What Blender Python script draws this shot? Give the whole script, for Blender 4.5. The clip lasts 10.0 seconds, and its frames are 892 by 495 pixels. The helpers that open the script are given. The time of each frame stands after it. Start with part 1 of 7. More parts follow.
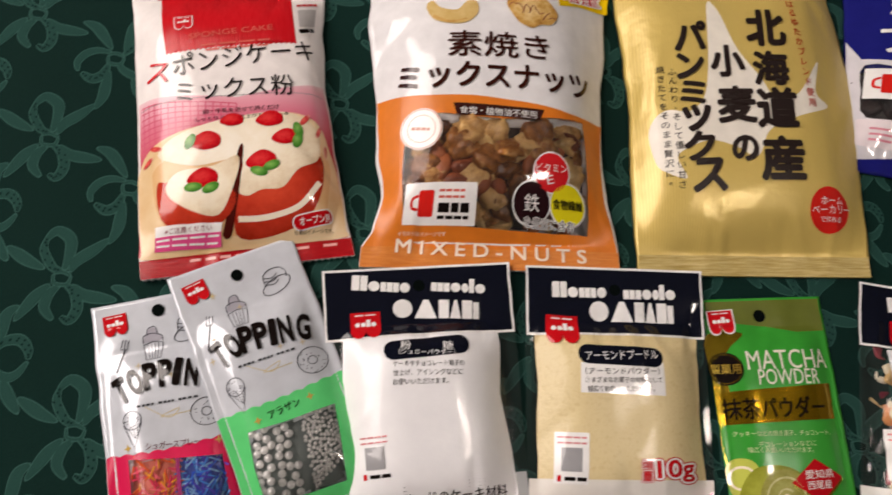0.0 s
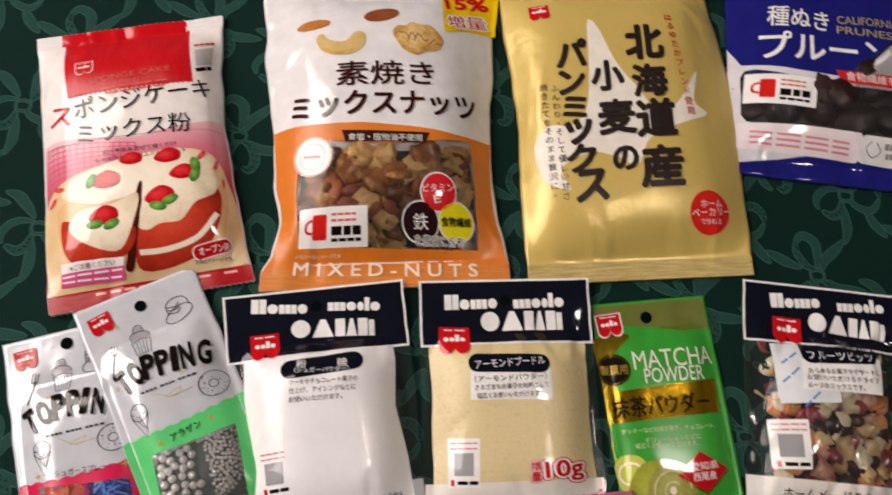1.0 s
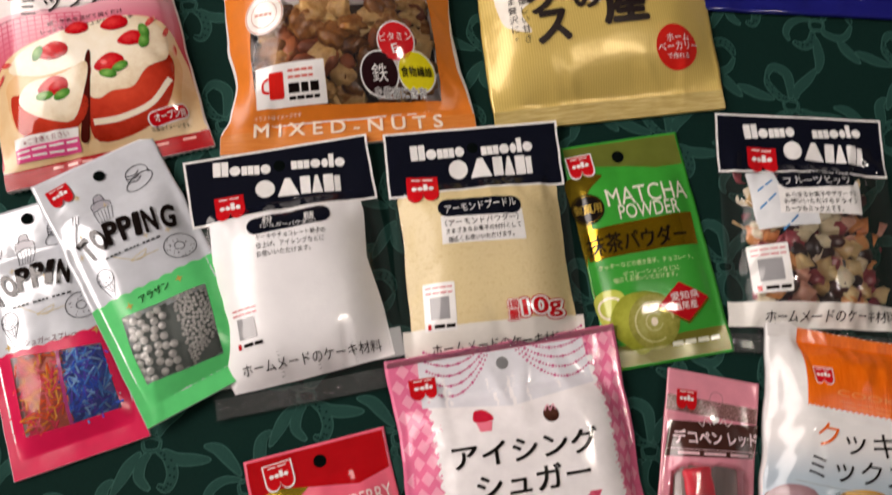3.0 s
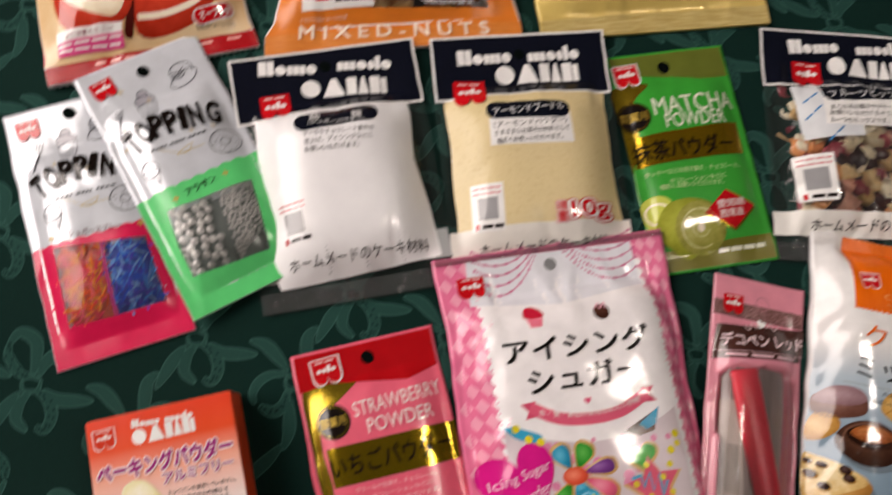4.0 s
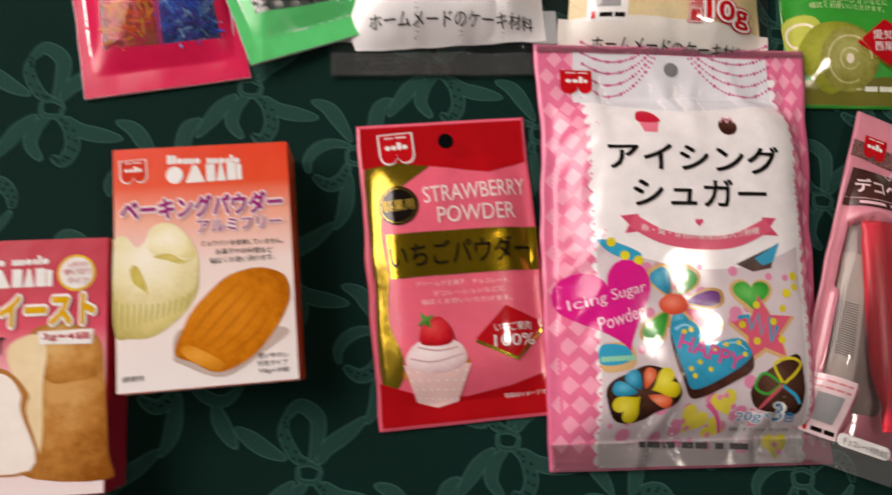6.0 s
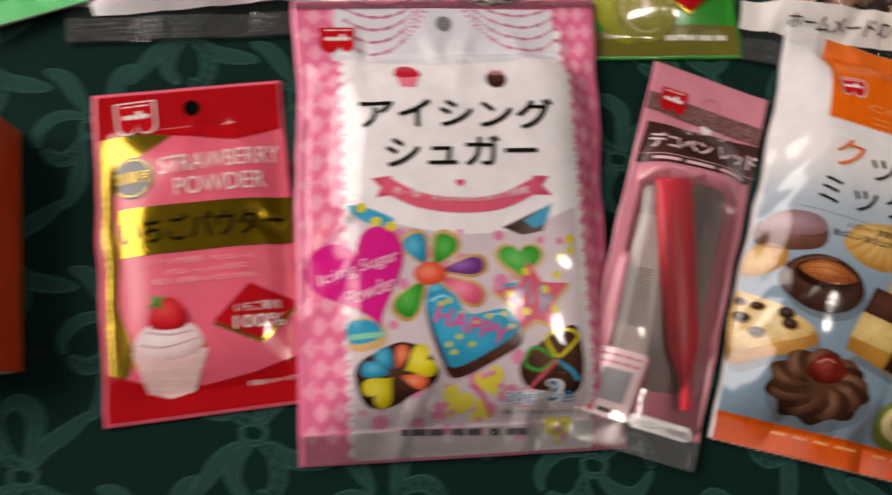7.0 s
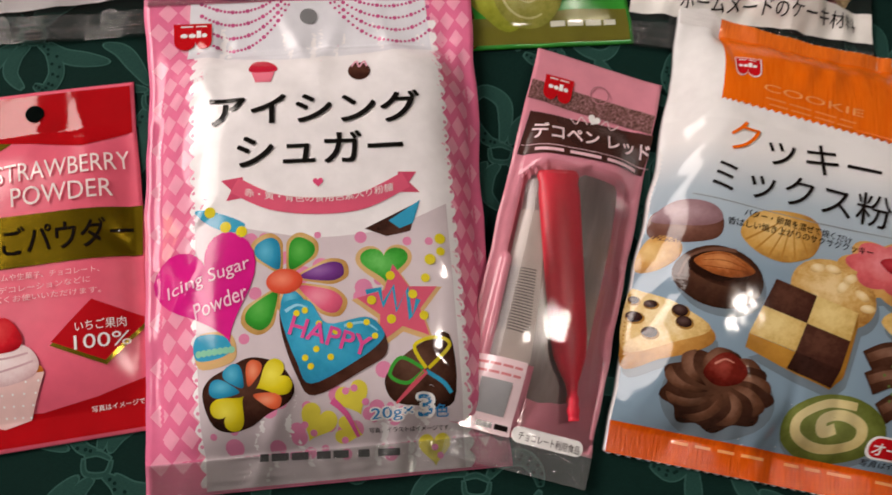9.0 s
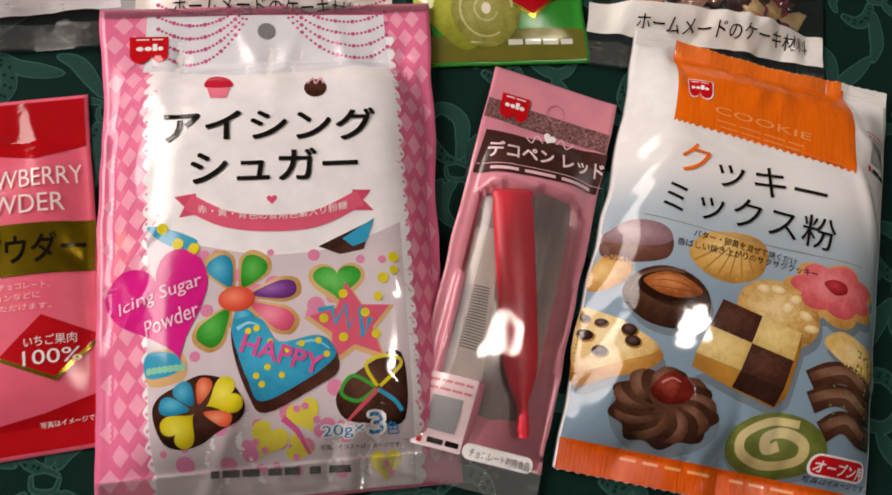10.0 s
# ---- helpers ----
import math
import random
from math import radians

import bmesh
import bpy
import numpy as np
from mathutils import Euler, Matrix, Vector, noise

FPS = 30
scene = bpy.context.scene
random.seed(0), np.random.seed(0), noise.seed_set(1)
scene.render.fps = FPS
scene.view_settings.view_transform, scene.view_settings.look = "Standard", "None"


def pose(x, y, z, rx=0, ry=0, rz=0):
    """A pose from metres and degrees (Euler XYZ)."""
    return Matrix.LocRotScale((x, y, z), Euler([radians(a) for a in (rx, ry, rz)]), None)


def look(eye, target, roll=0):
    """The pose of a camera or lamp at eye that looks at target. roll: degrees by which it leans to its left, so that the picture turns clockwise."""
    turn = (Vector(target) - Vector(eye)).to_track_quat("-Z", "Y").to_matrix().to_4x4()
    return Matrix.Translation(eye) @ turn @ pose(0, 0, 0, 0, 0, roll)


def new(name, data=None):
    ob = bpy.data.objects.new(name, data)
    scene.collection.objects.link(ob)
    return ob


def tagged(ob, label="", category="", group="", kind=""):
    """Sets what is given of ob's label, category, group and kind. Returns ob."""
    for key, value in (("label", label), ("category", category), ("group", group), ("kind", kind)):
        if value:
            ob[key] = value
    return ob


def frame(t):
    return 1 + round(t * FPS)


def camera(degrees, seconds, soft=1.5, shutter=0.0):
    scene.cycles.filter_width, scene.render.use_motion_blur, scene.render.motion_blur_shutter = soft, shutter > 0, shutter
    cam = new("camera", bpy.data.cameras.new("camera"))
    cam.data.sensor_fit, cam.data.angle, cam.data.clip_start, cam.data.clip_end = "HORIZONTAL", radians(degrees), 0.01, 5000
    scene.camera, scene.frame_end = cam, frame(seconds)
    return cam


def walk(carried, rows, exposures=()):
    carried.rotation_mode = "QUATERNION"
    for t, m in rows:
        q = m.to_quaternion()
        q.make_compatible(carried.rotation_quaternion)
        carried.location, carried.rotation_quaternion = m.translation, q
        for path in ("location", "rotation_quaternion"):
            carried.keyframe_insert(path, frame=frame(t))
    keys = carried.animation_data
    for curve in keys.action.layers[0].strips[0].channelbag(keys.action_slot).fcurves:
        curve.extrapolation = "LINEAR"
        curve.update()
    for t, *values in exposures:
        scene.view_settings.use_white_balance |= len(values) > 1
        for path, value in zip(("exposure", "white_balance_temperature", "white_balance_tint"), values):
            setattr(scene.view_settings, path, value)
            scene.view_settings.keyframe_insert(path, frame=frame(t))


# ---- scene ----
from mathutils.geometry import tessellate_polygon as tessellate

cam = camera(61.6, 10.0, soft=1.6, shutter=0.75)
PATH = [
    (0, (-0.004, 0.022, 0.439), (0.174, 0.574, -1.475), 18.3),
    (0.5, (0.026, 0.027, 0.453), (0.193, 0.574, -1.464), 16.2),
    (1, (0.061, 0.02, 0.468), (0.236, 0.592, -1.44), 14.4),
    (1.5, (0.072, 0.007, 0.466), (0.248, 0.57, -1.445), 13.7),
    (2, (0.081, -0.011, 0.462), (0.25, 0.527, -1.457), 12.8),
    (3.5, (0.065, -0.074, 0.43), (0.237, 0.414, -1.501), 12.0),
    (4, (0.036, -0.099, 0.42), (0.239, 0.381, -1.511), 16.7),
    (4.5, (-0.01, -0.124, 0.387), (0.202, 0.293, -1.558), 23.6),
    (5, (-0.027, -0.146, 0.367), (0.189, 0.211, -1.589), 29.7),
    (5.2, (-0.027, -0.149, 0.362), (0.19, 0.184, -1.598), 32.4),
    (6.3, (0.025, -0.167, 0.332), (0.198, 0.176, -1.631), 29.1),
    (6.5, (0.049, -0.17, 0.328), (0.212, 0.187, -1.633), 26.5),
    (7, (0.113, -0.179, 0.313), (0.274, 0.232, -1.638), 21.4),
    (7.5, (0.163, -0.177, 0.296), (0.313, 0.268, -1.648), 16.8),
    (8, (0.179, -0.176, 0.282), (0.311, 0.293, -1.658), 14.1),
    (8.5, (0.173, -0.177, 0.281), (0.309, 0.292, -1.658), 14.4),
    (9, (0.167, -0.184, 0.291), (0.332, 0.296, -1.644), 16.9),
    (9.5, (0.172, -0.184, 0.297), (0.378, 0.301, -1.633), 21.0),
    (10, (0.176, -0.177, 0.296), (0.401, 0.292, -1.635), 23.9),
]
walk(cam, [(t, look(eye, target, roll)) for t, eye, target, roll in PATH],
     [(0, -0.12, 6900, 18), (1.5, -0.03, 6900, 18), (3.5, -0.06, 6900, 18), (5, -0.1, 6900, 18), (6.5, 0.04, 6900, 18), (7.0, -0.1, 6900, 18), (7.5, -0.12, 6900, 18), (9.5, 0.04, 6900, 18), (10, 0.04, 6900, 18)])

# ---- light: daylight from a window beside the table, a ceiling lamp above it ----
world = bpy.data.worlds.new("world")
scene.world = world
world.use_nodes = True
sky = world.node_tree.nodes.new("ShaderNodeTexSky")
sky.sky_type, sky.sun_disc = "NISHITA", False
sky.sun_elevation, sky.sun_rotation = radians(35), radians(250)
world.node_tree.links.new(sky.outputs[0], world.node_tree.nodes["Background"].inputs[0])
world.node_tree.nodes["Background"].inputs[1].default_value = 0.08
scene.view_settings.exposure = 0.0

WINDOW_POWER, LAMP_STRENGTH = 35.0, 62.0
light = bpy.data.lights.new("window_daylight", "AREA")
light.shape, light.size, light.size_y = "RECTANGLE", 1.3, 1.05
light.energy, light.color = WINDOW_POWER, (1.0, 0.945, 0.885)
lamp = new("window_daylight", light)
lamp.matrix_world = look((-1.2, 0.55, 1.13), (0.05, 0.05, 0.0))


# ---- materials ----
def lin(text):
    """A linear colour from a hex colour."""
    v = [int(text[i:i + 2], 16) / 255 for i in (1, 3, 5)]
    return tuple(a / 12.92 if a <= 0.04045 else ((a + 0.055) / 1.055) ** 2.4 for a in v) + (1.0,)


class Nodes:
    def __init__(self, name):
        self.mat = bpy.data.materials.new(name)
        self.mat.use_nodes = True
        self.tree = self.mat.node_tree
        self.bsdf = self.tree.nodes["Principled BSDF"]
        self.out = self.tree.nodes["Material Output"]

    def add(self, kind, **values):
        node = self.tree.nodes.new(kind)
        for key, value in values.items():
            node.inputs[key].default_value = value
        return node

    def link(self, a, b):
        self.tree.links.new(a, b)

    def coords(self):
        return self.add("ShaderNodeTexCoord").outputs["Object"]

    def noise(self, scale, detail=3.0, rough=0.55, stretch=None):
        n = self.add("ShaderNodeTexNoise", Scale=scale, Detail=detail, Roughness=rough)
        if stretch:
            m = self.add("ShaderNodeMapping")
            m.inputs["Scale"].default_value = stretch
            self.link(self.coords(), m.inputs[0])
            self.link(m.outputs[0], n.inputs["Vector"])
        else:
            self.link(self.coords(), n.inputs["Vector"])
        return n.outputs["Fac"]

    def ridges(self, scale, detail=1.0):
        """Sharp-crested folds, as in crumpled film."""
        n = self.add("ShaderNodeTexNoise", Scale=scale, Detail=detail, Roughness=0.5)
        n.noise_type = "RIDGED_MULTIFRACTAL"
        self.link(self.coords(), n.inputs["Vector"])
        return n.outputs["Fac"]

    def ramp(self, fac, stops):
        r = self.add("ShaderNodeValToRGB")
        el = r.color_ramp.elements
        while len(el) < len(stops):
            el.new(0.5)
        for e, (p, col) in zip(el, stops):
            e.position, e.color = p, col
        self.link(fac, r.inputs[0])
        return r.outputs[0]

    def bump(self, fac, strength, distance):
        b = self.add("ShaderNodeBump", Strength=strength, Distance=distance)
        self.link(fac, b.inputs["Height"])
        if self.bsdf.inputs["Normal"].is_linked:
            self.link(self.bsdf.inputs["Normal"].links[0].from_socket, b.inputs["Normal"])
        self.link(b.outputs[0], self.bsdf.inputs["Normal"])


def dim(col, k):
    return tuple(min(1.0, c * k) for c in col[:3]) + (1.0,)


CACHE = {}


def ink(colour, rough=0.08, metal=0.0, coat=0.0, vary=0.06, wrinkle=0.6):
    """Printed plastic film: an ink colour under a clear gloss, with fine creases."""
    key = (colour, rough, metal, coat, vary, wrinkle)
    if key not in CACHE:
        n = Nodes("printed_film")
        col = lin(colour)
        n.link(n.ramp(n.noise(90.0), [(0.3, dim(col, 1 - vary)), (0.7, dim(col, 1 + vary))]), n.bsdf.inputs["Base Color"])
        n.bsdf.inputs["Roughness"].default_value = rough
        n.bsdf.inputs["Metallic"].default_value = metal
        n.bsdf.inputs["Coat Weight"].default_value = coat
        n.bsdf.inputs["Coat Roughness"].default_value = 0.08
        if wrinkle:
            n.bump(n.ridges(13.0, 2.0), 0.75 * wrinkle, 0.005)
            n.bump(n.noise(24.0, 1.0, 0.5), 0.3 * wrinkle, 0.006)
            n.bump(n.noise(75.0, 2.0, 0.5), 0.14 * wrinkle, 0.003)
            n.bump(n.noise(700.0, 2.0), 0.08 * wrinkle, 0.0004)
        CACHE[key] = n.mat
    return CACHE[key]


def shaded(name, stops, axis=1, rough=0.2, coat=0.0, noise_scale=0.0, amount=0.0):
    """A printed gradient along one axis of the pack: stops of (metres, colour)."""
    n = Nodes(name)
    sep = n.add("ShaderNodeSeparateXYZ")
    n.link(n.coords(), sep.inputs[0])
    lo, hi = stops[0][0], stops[-1][0]
    r = n.add("ShaderNodeMapRange")
    r.inputs["From Min"].default_value, r.inputs["From Max"].default_value = lo, hi
    n.link(sep.outputs[axis], r.inputs["Value"])
    fac = r.outputs[0]
    if amount:
        add = n.add("ShaderNodeMath")
        add.operation = "MULTIPLY_ADD"
        n.link(n.noise(noise_scale, 4.0), add.inputs[0])
        add.inputs[1].default_value = amount
        sub = n.add("ShaderNodeMath")
        sub.operation = "SUBTRACT"
        n.link(fac, sub.inputs[0])
        sub.inputs[1].default_value = amount / 2
        n.link(sub.outputs[0], add.inputs[2])
        fac = add.outputs[0]
    n.link(n.ramp(fac, [((p - lo) / (hi - lo), lin(col)) for p, col in stops]), n.bsdf.inputs["Base Color"])
    n.bsdf.inputs["Roughness"].default_value = rough
    n.bsdf.inputs["Coat Weight"].default_value = coat
    n.bsdf.inputs["Coat Roughness"].default_value = 0.08
    n.bump(n.noise(55.0, 2.0, 0.5), 0.15, 0.004)
    return n.mat


def mottled(name, cols, scale, rough=0.5, bump=0.3, coat=0.0, distance=0.001, stretch=None, subsurface=0.0, per_piece=False):
    """An uneven surface: colours spread by noise, with relief of the same grain."""
    n = Nodes(name)
    fac = n.noise(scale, 5.0, 0.6, stretch)
    if per_piece:
        mix = n.add("ShaderNodeMath")
        mix.operation = "MULTIPLY_ADD"
        info = n.add("ShaderNodeObjectInfo")
        n.link(info.outputs["Random"], mix.inputs[0])
        mix.inputs[1].default_value = 0.5
        sub = n.add("ShaderNodeMath")
        sub.operation = "MULTIPLY"
        n.link(fac, sub.inputs[0])
        sub.inputs[1].default_value = 0.6
        n.link(sub.outputs[0], mix.inputs[2])
        use = mix.outputs[0]
    else:
        use = fac
    k = len(cols) - 1
    n.link(n.ramp(use, [(0.28 + 0.44 * i / k, lin(c)) for i, c in enumerate(cols)]), n.bsdf.inputs["Base Color"])
    n.bsdf.inputs["Roughness"].default_value = rough
    n.bsdf.inputs["Coat Weight"].default_value = coat
    n.bsdf.inputs["Coat Roughness"].default_value = 0.1
    n.bsdf.inputs["Subsurface Weight"].default_value = subsurface
    n.bsdf.inputs["Subsurface Radius"].default_value = (0.004, 0.003, 0.002)
    n.bump(fac, bump, distance)
    return n.mat


def clear(name, tint="#ffffff", haze=0.015, rough=0.06, wrinkle=0.3, scale=60.0, stretch=None):
    """Clear plastic film: see-through, with reflections that grow at grazing angles."""
    n = Nodes(name)
    t, g, d = n.add("ShaderNodeBsdfTransparent"), n.add("ShaderNodeBsdfGlossy", Roughness=rough), n.add("ShaderNodeBsdfDiffuse")
    t.inputs[0].default_value = lin(tint)
    d.inputs[0].default_value = (0.7, 0.72, 0.72, 1)
    fr = n.add("ShaderNodeFresnel", IOR=1.36)
    b = n.add("ShaderNodeBump", Strength=wrinkle, Distance=0.003)
    n.link(n.noise(scale, 3.0, 0.6, stretch) if stretch else n.ridges(scale * 0.6, 2.0), b.inputs["Height"])
    n.link(b.outputs[0], fr.inputs["Normal"])
    n.link(b.outputs[0], g.inputs["Normal"])
    a, m = n.add("ShaderNodeMixShader"), n.add("ShaderNodeMixShader")
    a.inputs[0].default_value = haze
    n.link(t.outputs[0], a.inputs[1])
    n.link(d.outputs[0], a.inputs[2])
    n.link(fr.outputs[0], m.inputs[0])
    n.link(a.outputs[0], m.inputs[1])
    n.link(g.outputs[0], m.inputs[2])
    n.link(m.outputs[0], n.out.inputs[0])
    return n.mat


def cloth_material(name, dark, light, sheen):
    n = Nodes(name)
    weave = n.noise(900.0, 2.0, 0.5, (1.0, 3.0, 1.0))
    blot = n.noise(6.0, 3.0)
    mix = n.add("ShaderNodeMath")
    mix.operation = "MULTIPLY_ADD"
    n.link(weave, mix.inputs[0])
    mix.inputs[1].default_value = 0.6
    sc = n.add("ShaderNodeMath")
    sc.operation = "MULTIPLY"
    n.link(blot, sc.inputs[0])
    sc.inputs[1].default_value = 0.4
    n.link(sc.outputs[0], mix.inputs[2])
    n.link(n.ramp(mix.outputs[0], [(0.3, lin(dark)), (0.7, lin(light))]), n.bsdf.inputs["Base Color"])
    n.bsdf.inputs["Roughness"].default_value = 0.85
    n.bsdf.inputs["Specular IOR Level"].default_value = 0.08
    n.bsdf.inputs["Sheen Weight"].default_value = sheen * 0.3
    n.bsdf.inputs["Sheen Roughness"].default_value = 0.5
    n.bsdf.inputs["Sheen Tint"].default_value = (0.35, 0.6, 0.55, 1)
    n.bump(weave, 0.25, 0.0003)
    return n.mat


def plain(name, colour, rough=0.6, vary=0.05):
    return mottled(name, ["#%02x%02x%02x" % tuple(int(max(0, min(255, int(colour[i:i + 2], 16) * k))) for i in (1, 3, 5)) for k in (1 - vary, 1 + vary)], 8.0, rough, 0.05)


CLOTH = cloth_material("green_cloth", "#07211d", "#0c2a25", 0.03)
RIBBON = cloth_material("woven_ribbon", "#1b3d37", "#264b44", 0.05)
RIBBON_EDGE = cloth_material("woven_ribbon_edge", "#2b514a", "#375f57", 0.06)
FILM = clear("clear_film", wrinkle=0.4)
FILM_SOFT = clear("clear_film_soft", haze=0.02, rough=0.05, wrinkle=0.6)
FILM_CRIMP = clear("crimped_film", tint="#e4e6e4", haze=0.06, rough=0.07, wrinkle=1.0, scale=260.0, stretch=(0.06, 2.0, 1.0))
FROST = clear("white_strip_film", haze=0.55, rough=0.25)
WHITE, BLACK, NAVY, RED = ink("#f1f0ee"), ink("#17110f"), ink("#10131f"), ink("#c8161d")
PINK, GOLD, CRIMSON = ink("#ef7f93"), ink("#a48a22", 0.2, 0.75, 0.3), ink("#b01218")
GREY = ink("#8b8b88")
HOLE = plain("hole_shadow", "#0a0f0e", 0.9)
HOLE.node_tree.nodes["Principled BSDF"].inputs["Specular IOR Level"].default_value = 0.0


# ---- shapes, in millimetres of a pack's own plane ----
def spline(pts, closed=True, seg=5):
    out, n = [], len(pts)
    for i in range(n if closed else n - 1):
        p = [pts[(i + k) % n] if closed else pts[max(0, min(n - 1, i + k))] for k in (-1, 0, 1, 2)]
        for s in range(seg):
            t = s / seg
            out.append(tuple(0.5 * (2 * p[1][a] + (p[2][a] - p[0][a]) * t + (2 * p[0][a] - 5 * p[1][a] + 4 * p[2][a] - p[3][a]) * t * t + (3 * p[1][a] - p[0][a] - 3 * p[2][a] + p[3][a]) * t ** 3) for a in (0, 1)))
    if not closed:
        out.append(tuple(pts[-1]))
    return out


def blob(*pts):
    return [spline(pts)]


def poly(*pts):
    return [list(pts)]


def ell(c, rx, ry=None, ang=0.0, n=28):
    ry, a = ry or rx, radians(ang)
    return [[(c[0] + rx * math.cos(t) * math.cos(a) - ry * math.sin(t) * math.sin(a), c[1] + rx * math.cos(t) * math.sin(a) + ry * math.sin(t) * math.cos(a)) for t in (2 * math.pi * i / n for i in range(n))]]


def rbox(c, w, h, r=1.0, ang=0.0):
    pts, a = [], radians(ang)
    for sx, sy, q in ((1, 1, 0), (-1, 1, 1), (-1, -1, 2), (1, -1, 3)):
        for k in range(5):
            t = (q + k / 4) * math.pi / 2
            pts.append((sx * (w / 2 - r) + r * math.cos(t), sy * (h / 2 - r) + r * math.sin(t)))
    return [[(c[0] + x * math.cos(a) - y * math.sin(a), c[1] + x * math.sin(a) + y * math.cos(a)) for x, y in pts]]


def heart(c, w, h, ang=0.0):
    pts, a = [], radians(ang)
    for i in range(40):
        t = 2 * math.pi * i / 40
        x = 16 * math.sin(t) ** 3 / 32 * w
        y = (13 * math.cos(t) - 5 * math.cos(2 * t) - 2 * math.cos(3 * t) - math.cos(4 * t) + 2.5) / 29 * h
        pts.append((c[0] + x * math.cos(a) - y * math.sin(a), c[1] + x * math.sin(a) + y * math.cos(a)))
    return [pts]


def star(c, r, inner=0.5, n=5, ang=90.0):
    return [[(c[0] + (r if i % 2 == 0 else r * inner) * math.cos(radians(ang) + math.pi * i / n), c[1] + (r if i % 2 == 0 else r * inner) * math.sin(radians(ang) + math.pi * i / n)) for i in range(2 * n)]]


def teardrop(tip, end, w, grow=0.0):
    """A drop from its point to its round end, w wide; grow pushes both ends out."""
    d = math.hypot(end[0] - tip[0], end[1] - tip[1])
    ex, ey = (end[0] - tip[0]) / d, (end[1] - tip[1]) / d
    pts = [(-grow, 0.0), (0.35 * d, 0.34 * w), (0.72 * d, 0.5 * w), (0.95 * d + grow, 0.28 * w), (0.95 * d + grow, -0.28 * w), (0.72 * d, -0.5 * w), (0.35 * d, -0.34 * w)]
    return [spline([(tip[0] + ex * x - ey * y, tip[1] + ey * x + ex * y) for x, y in pts])]


def stroke(pts, w, w1=None, curved=True, seg=6):
    """A ribbon along a line, as a chain of quads; the width may change from start to end."""
    line = spline(pts, False, seg) if curved and len(pts) > 2 else list(pts)
    w1, quads, sides = w if w1 is None else w1, [], []
    for i, p in enumerate(line):
        q0, q1 = line[max(0, i - 1)], line[min(len(line) - 1, i + 1)]
        dx, dy = q1[0] - q0[0], q1[1] - q0[1]
        d = math.hypot(dx, dy) or 1.0
        k = (w + (w1 - w) * i / (len(line) - 1)) / 2
        sides.append(((p[0] - dy / d * k, p[1] + dx / d * k), (p[0] + dy / d * k, p[1] - dx / d * k)))
    for (a, b), (c, d) in zip(sides, sides[1:]):
        quads.append([a, b, d, c])
    return quads


def zigzag(a, b, depth, n):
    """Points from a to b with teeth on one side."""
    out = []
    for i in range(2 * n + 1):
        t, k = i / (2 * n), depth * (i % 2)
        dx, dy = b[0] - a[0], b[1] - a[1]
        d = math.hypot(dx, dy)
        out.append((a[0] + dx * t + dy / d * k, a[1] + dy * t - dx / d * k))
    return out


def mid(a, b, t=0.5):
    return (a[0] + (b[0] - a[0]) * t, a[1] + (b[1] - a[1]) * t)


def refine(verts, tris, limit):
    """Splits every edge longer than the limit, until none is left."""
    for _ in range(8):
        mids, out, long = {}, [], limit * limit

        def half(i, j):
            key = (i, j) if i < j else (j, i)
            if key not in mids:
                a, b = verts[i], verts[j]
                if (a[0] - b[0]) ** 2 + (a[1] - b[1]) ** 2 > long:
                    mids[key] = len(verts)
                    verts.append(tuple((p + q) / 2 for p, q in zip(a, b)))
                else:
                    mids[key] = -1
            return mids[key]

        for a, b, c in tris:
            x, y, z = half(a, b), half(b, c), half(c, a)
            k = (x >= 0) + (y >= 0) + (z >= 0)
            if k == 0:
                out.append((a, b, c))
            elif k == 3:
                out += [(a, x, z), (x, b, y), (z, y, c), (x, y, z)]
            else:
                for _ in range(3):
                    if (k == 1 and x >= 0) or (k == 2 and z < 0):
                        break
                    a, b, c, x, y, z = b, c, a, y, z, x
                if k == 1:
                    out += [(a, x, c), (x, b, c)]
                else:
                    out += [(a, x, c), (x, y, c), (x, b, y)]
        done = len(out) == len(tris)
        tris = out
        if done:
            break
    return tris


def part(name, verts, faces, material, parent, label="", smooth=True):
    me = bpy.data.meshes.new(name)
    me.from_pydata(verts, [], faces)
    me.update()
    if smooth:
        me.polygons.foreach_set("use_smooth", [True] * len(me.polygons))
    me.materials.append(material)
    ob = new(name, me)
    ob.parent = parent
    return tagged(ob, label) if label else ob


# ---- packs ----
def clamp(x, a=0.0, b=1.0):
    return max(a, min(b, x))


def bag(x, y, turn, W, H, top, edge=2.0, st=10.0, sb=10.0, ss=0.0, seed=0.0, lift=(0.3, 0.0, 0.0), crease=1.0, waist=0.0, tooth=False, box=False, round=4.4, taper=0.0, left=(), right=(), upper=()):
    return dict(x=x, y=y, turn=turn, W=W, H=H, top=top, edge=edge, st=st, sb=sb, ss=ss, seed=seed, lift=lift, crease=crease, waist=waist, tooth=tooth, box=box, round=round, taper=taper, left=left, right=right, upper=upper)


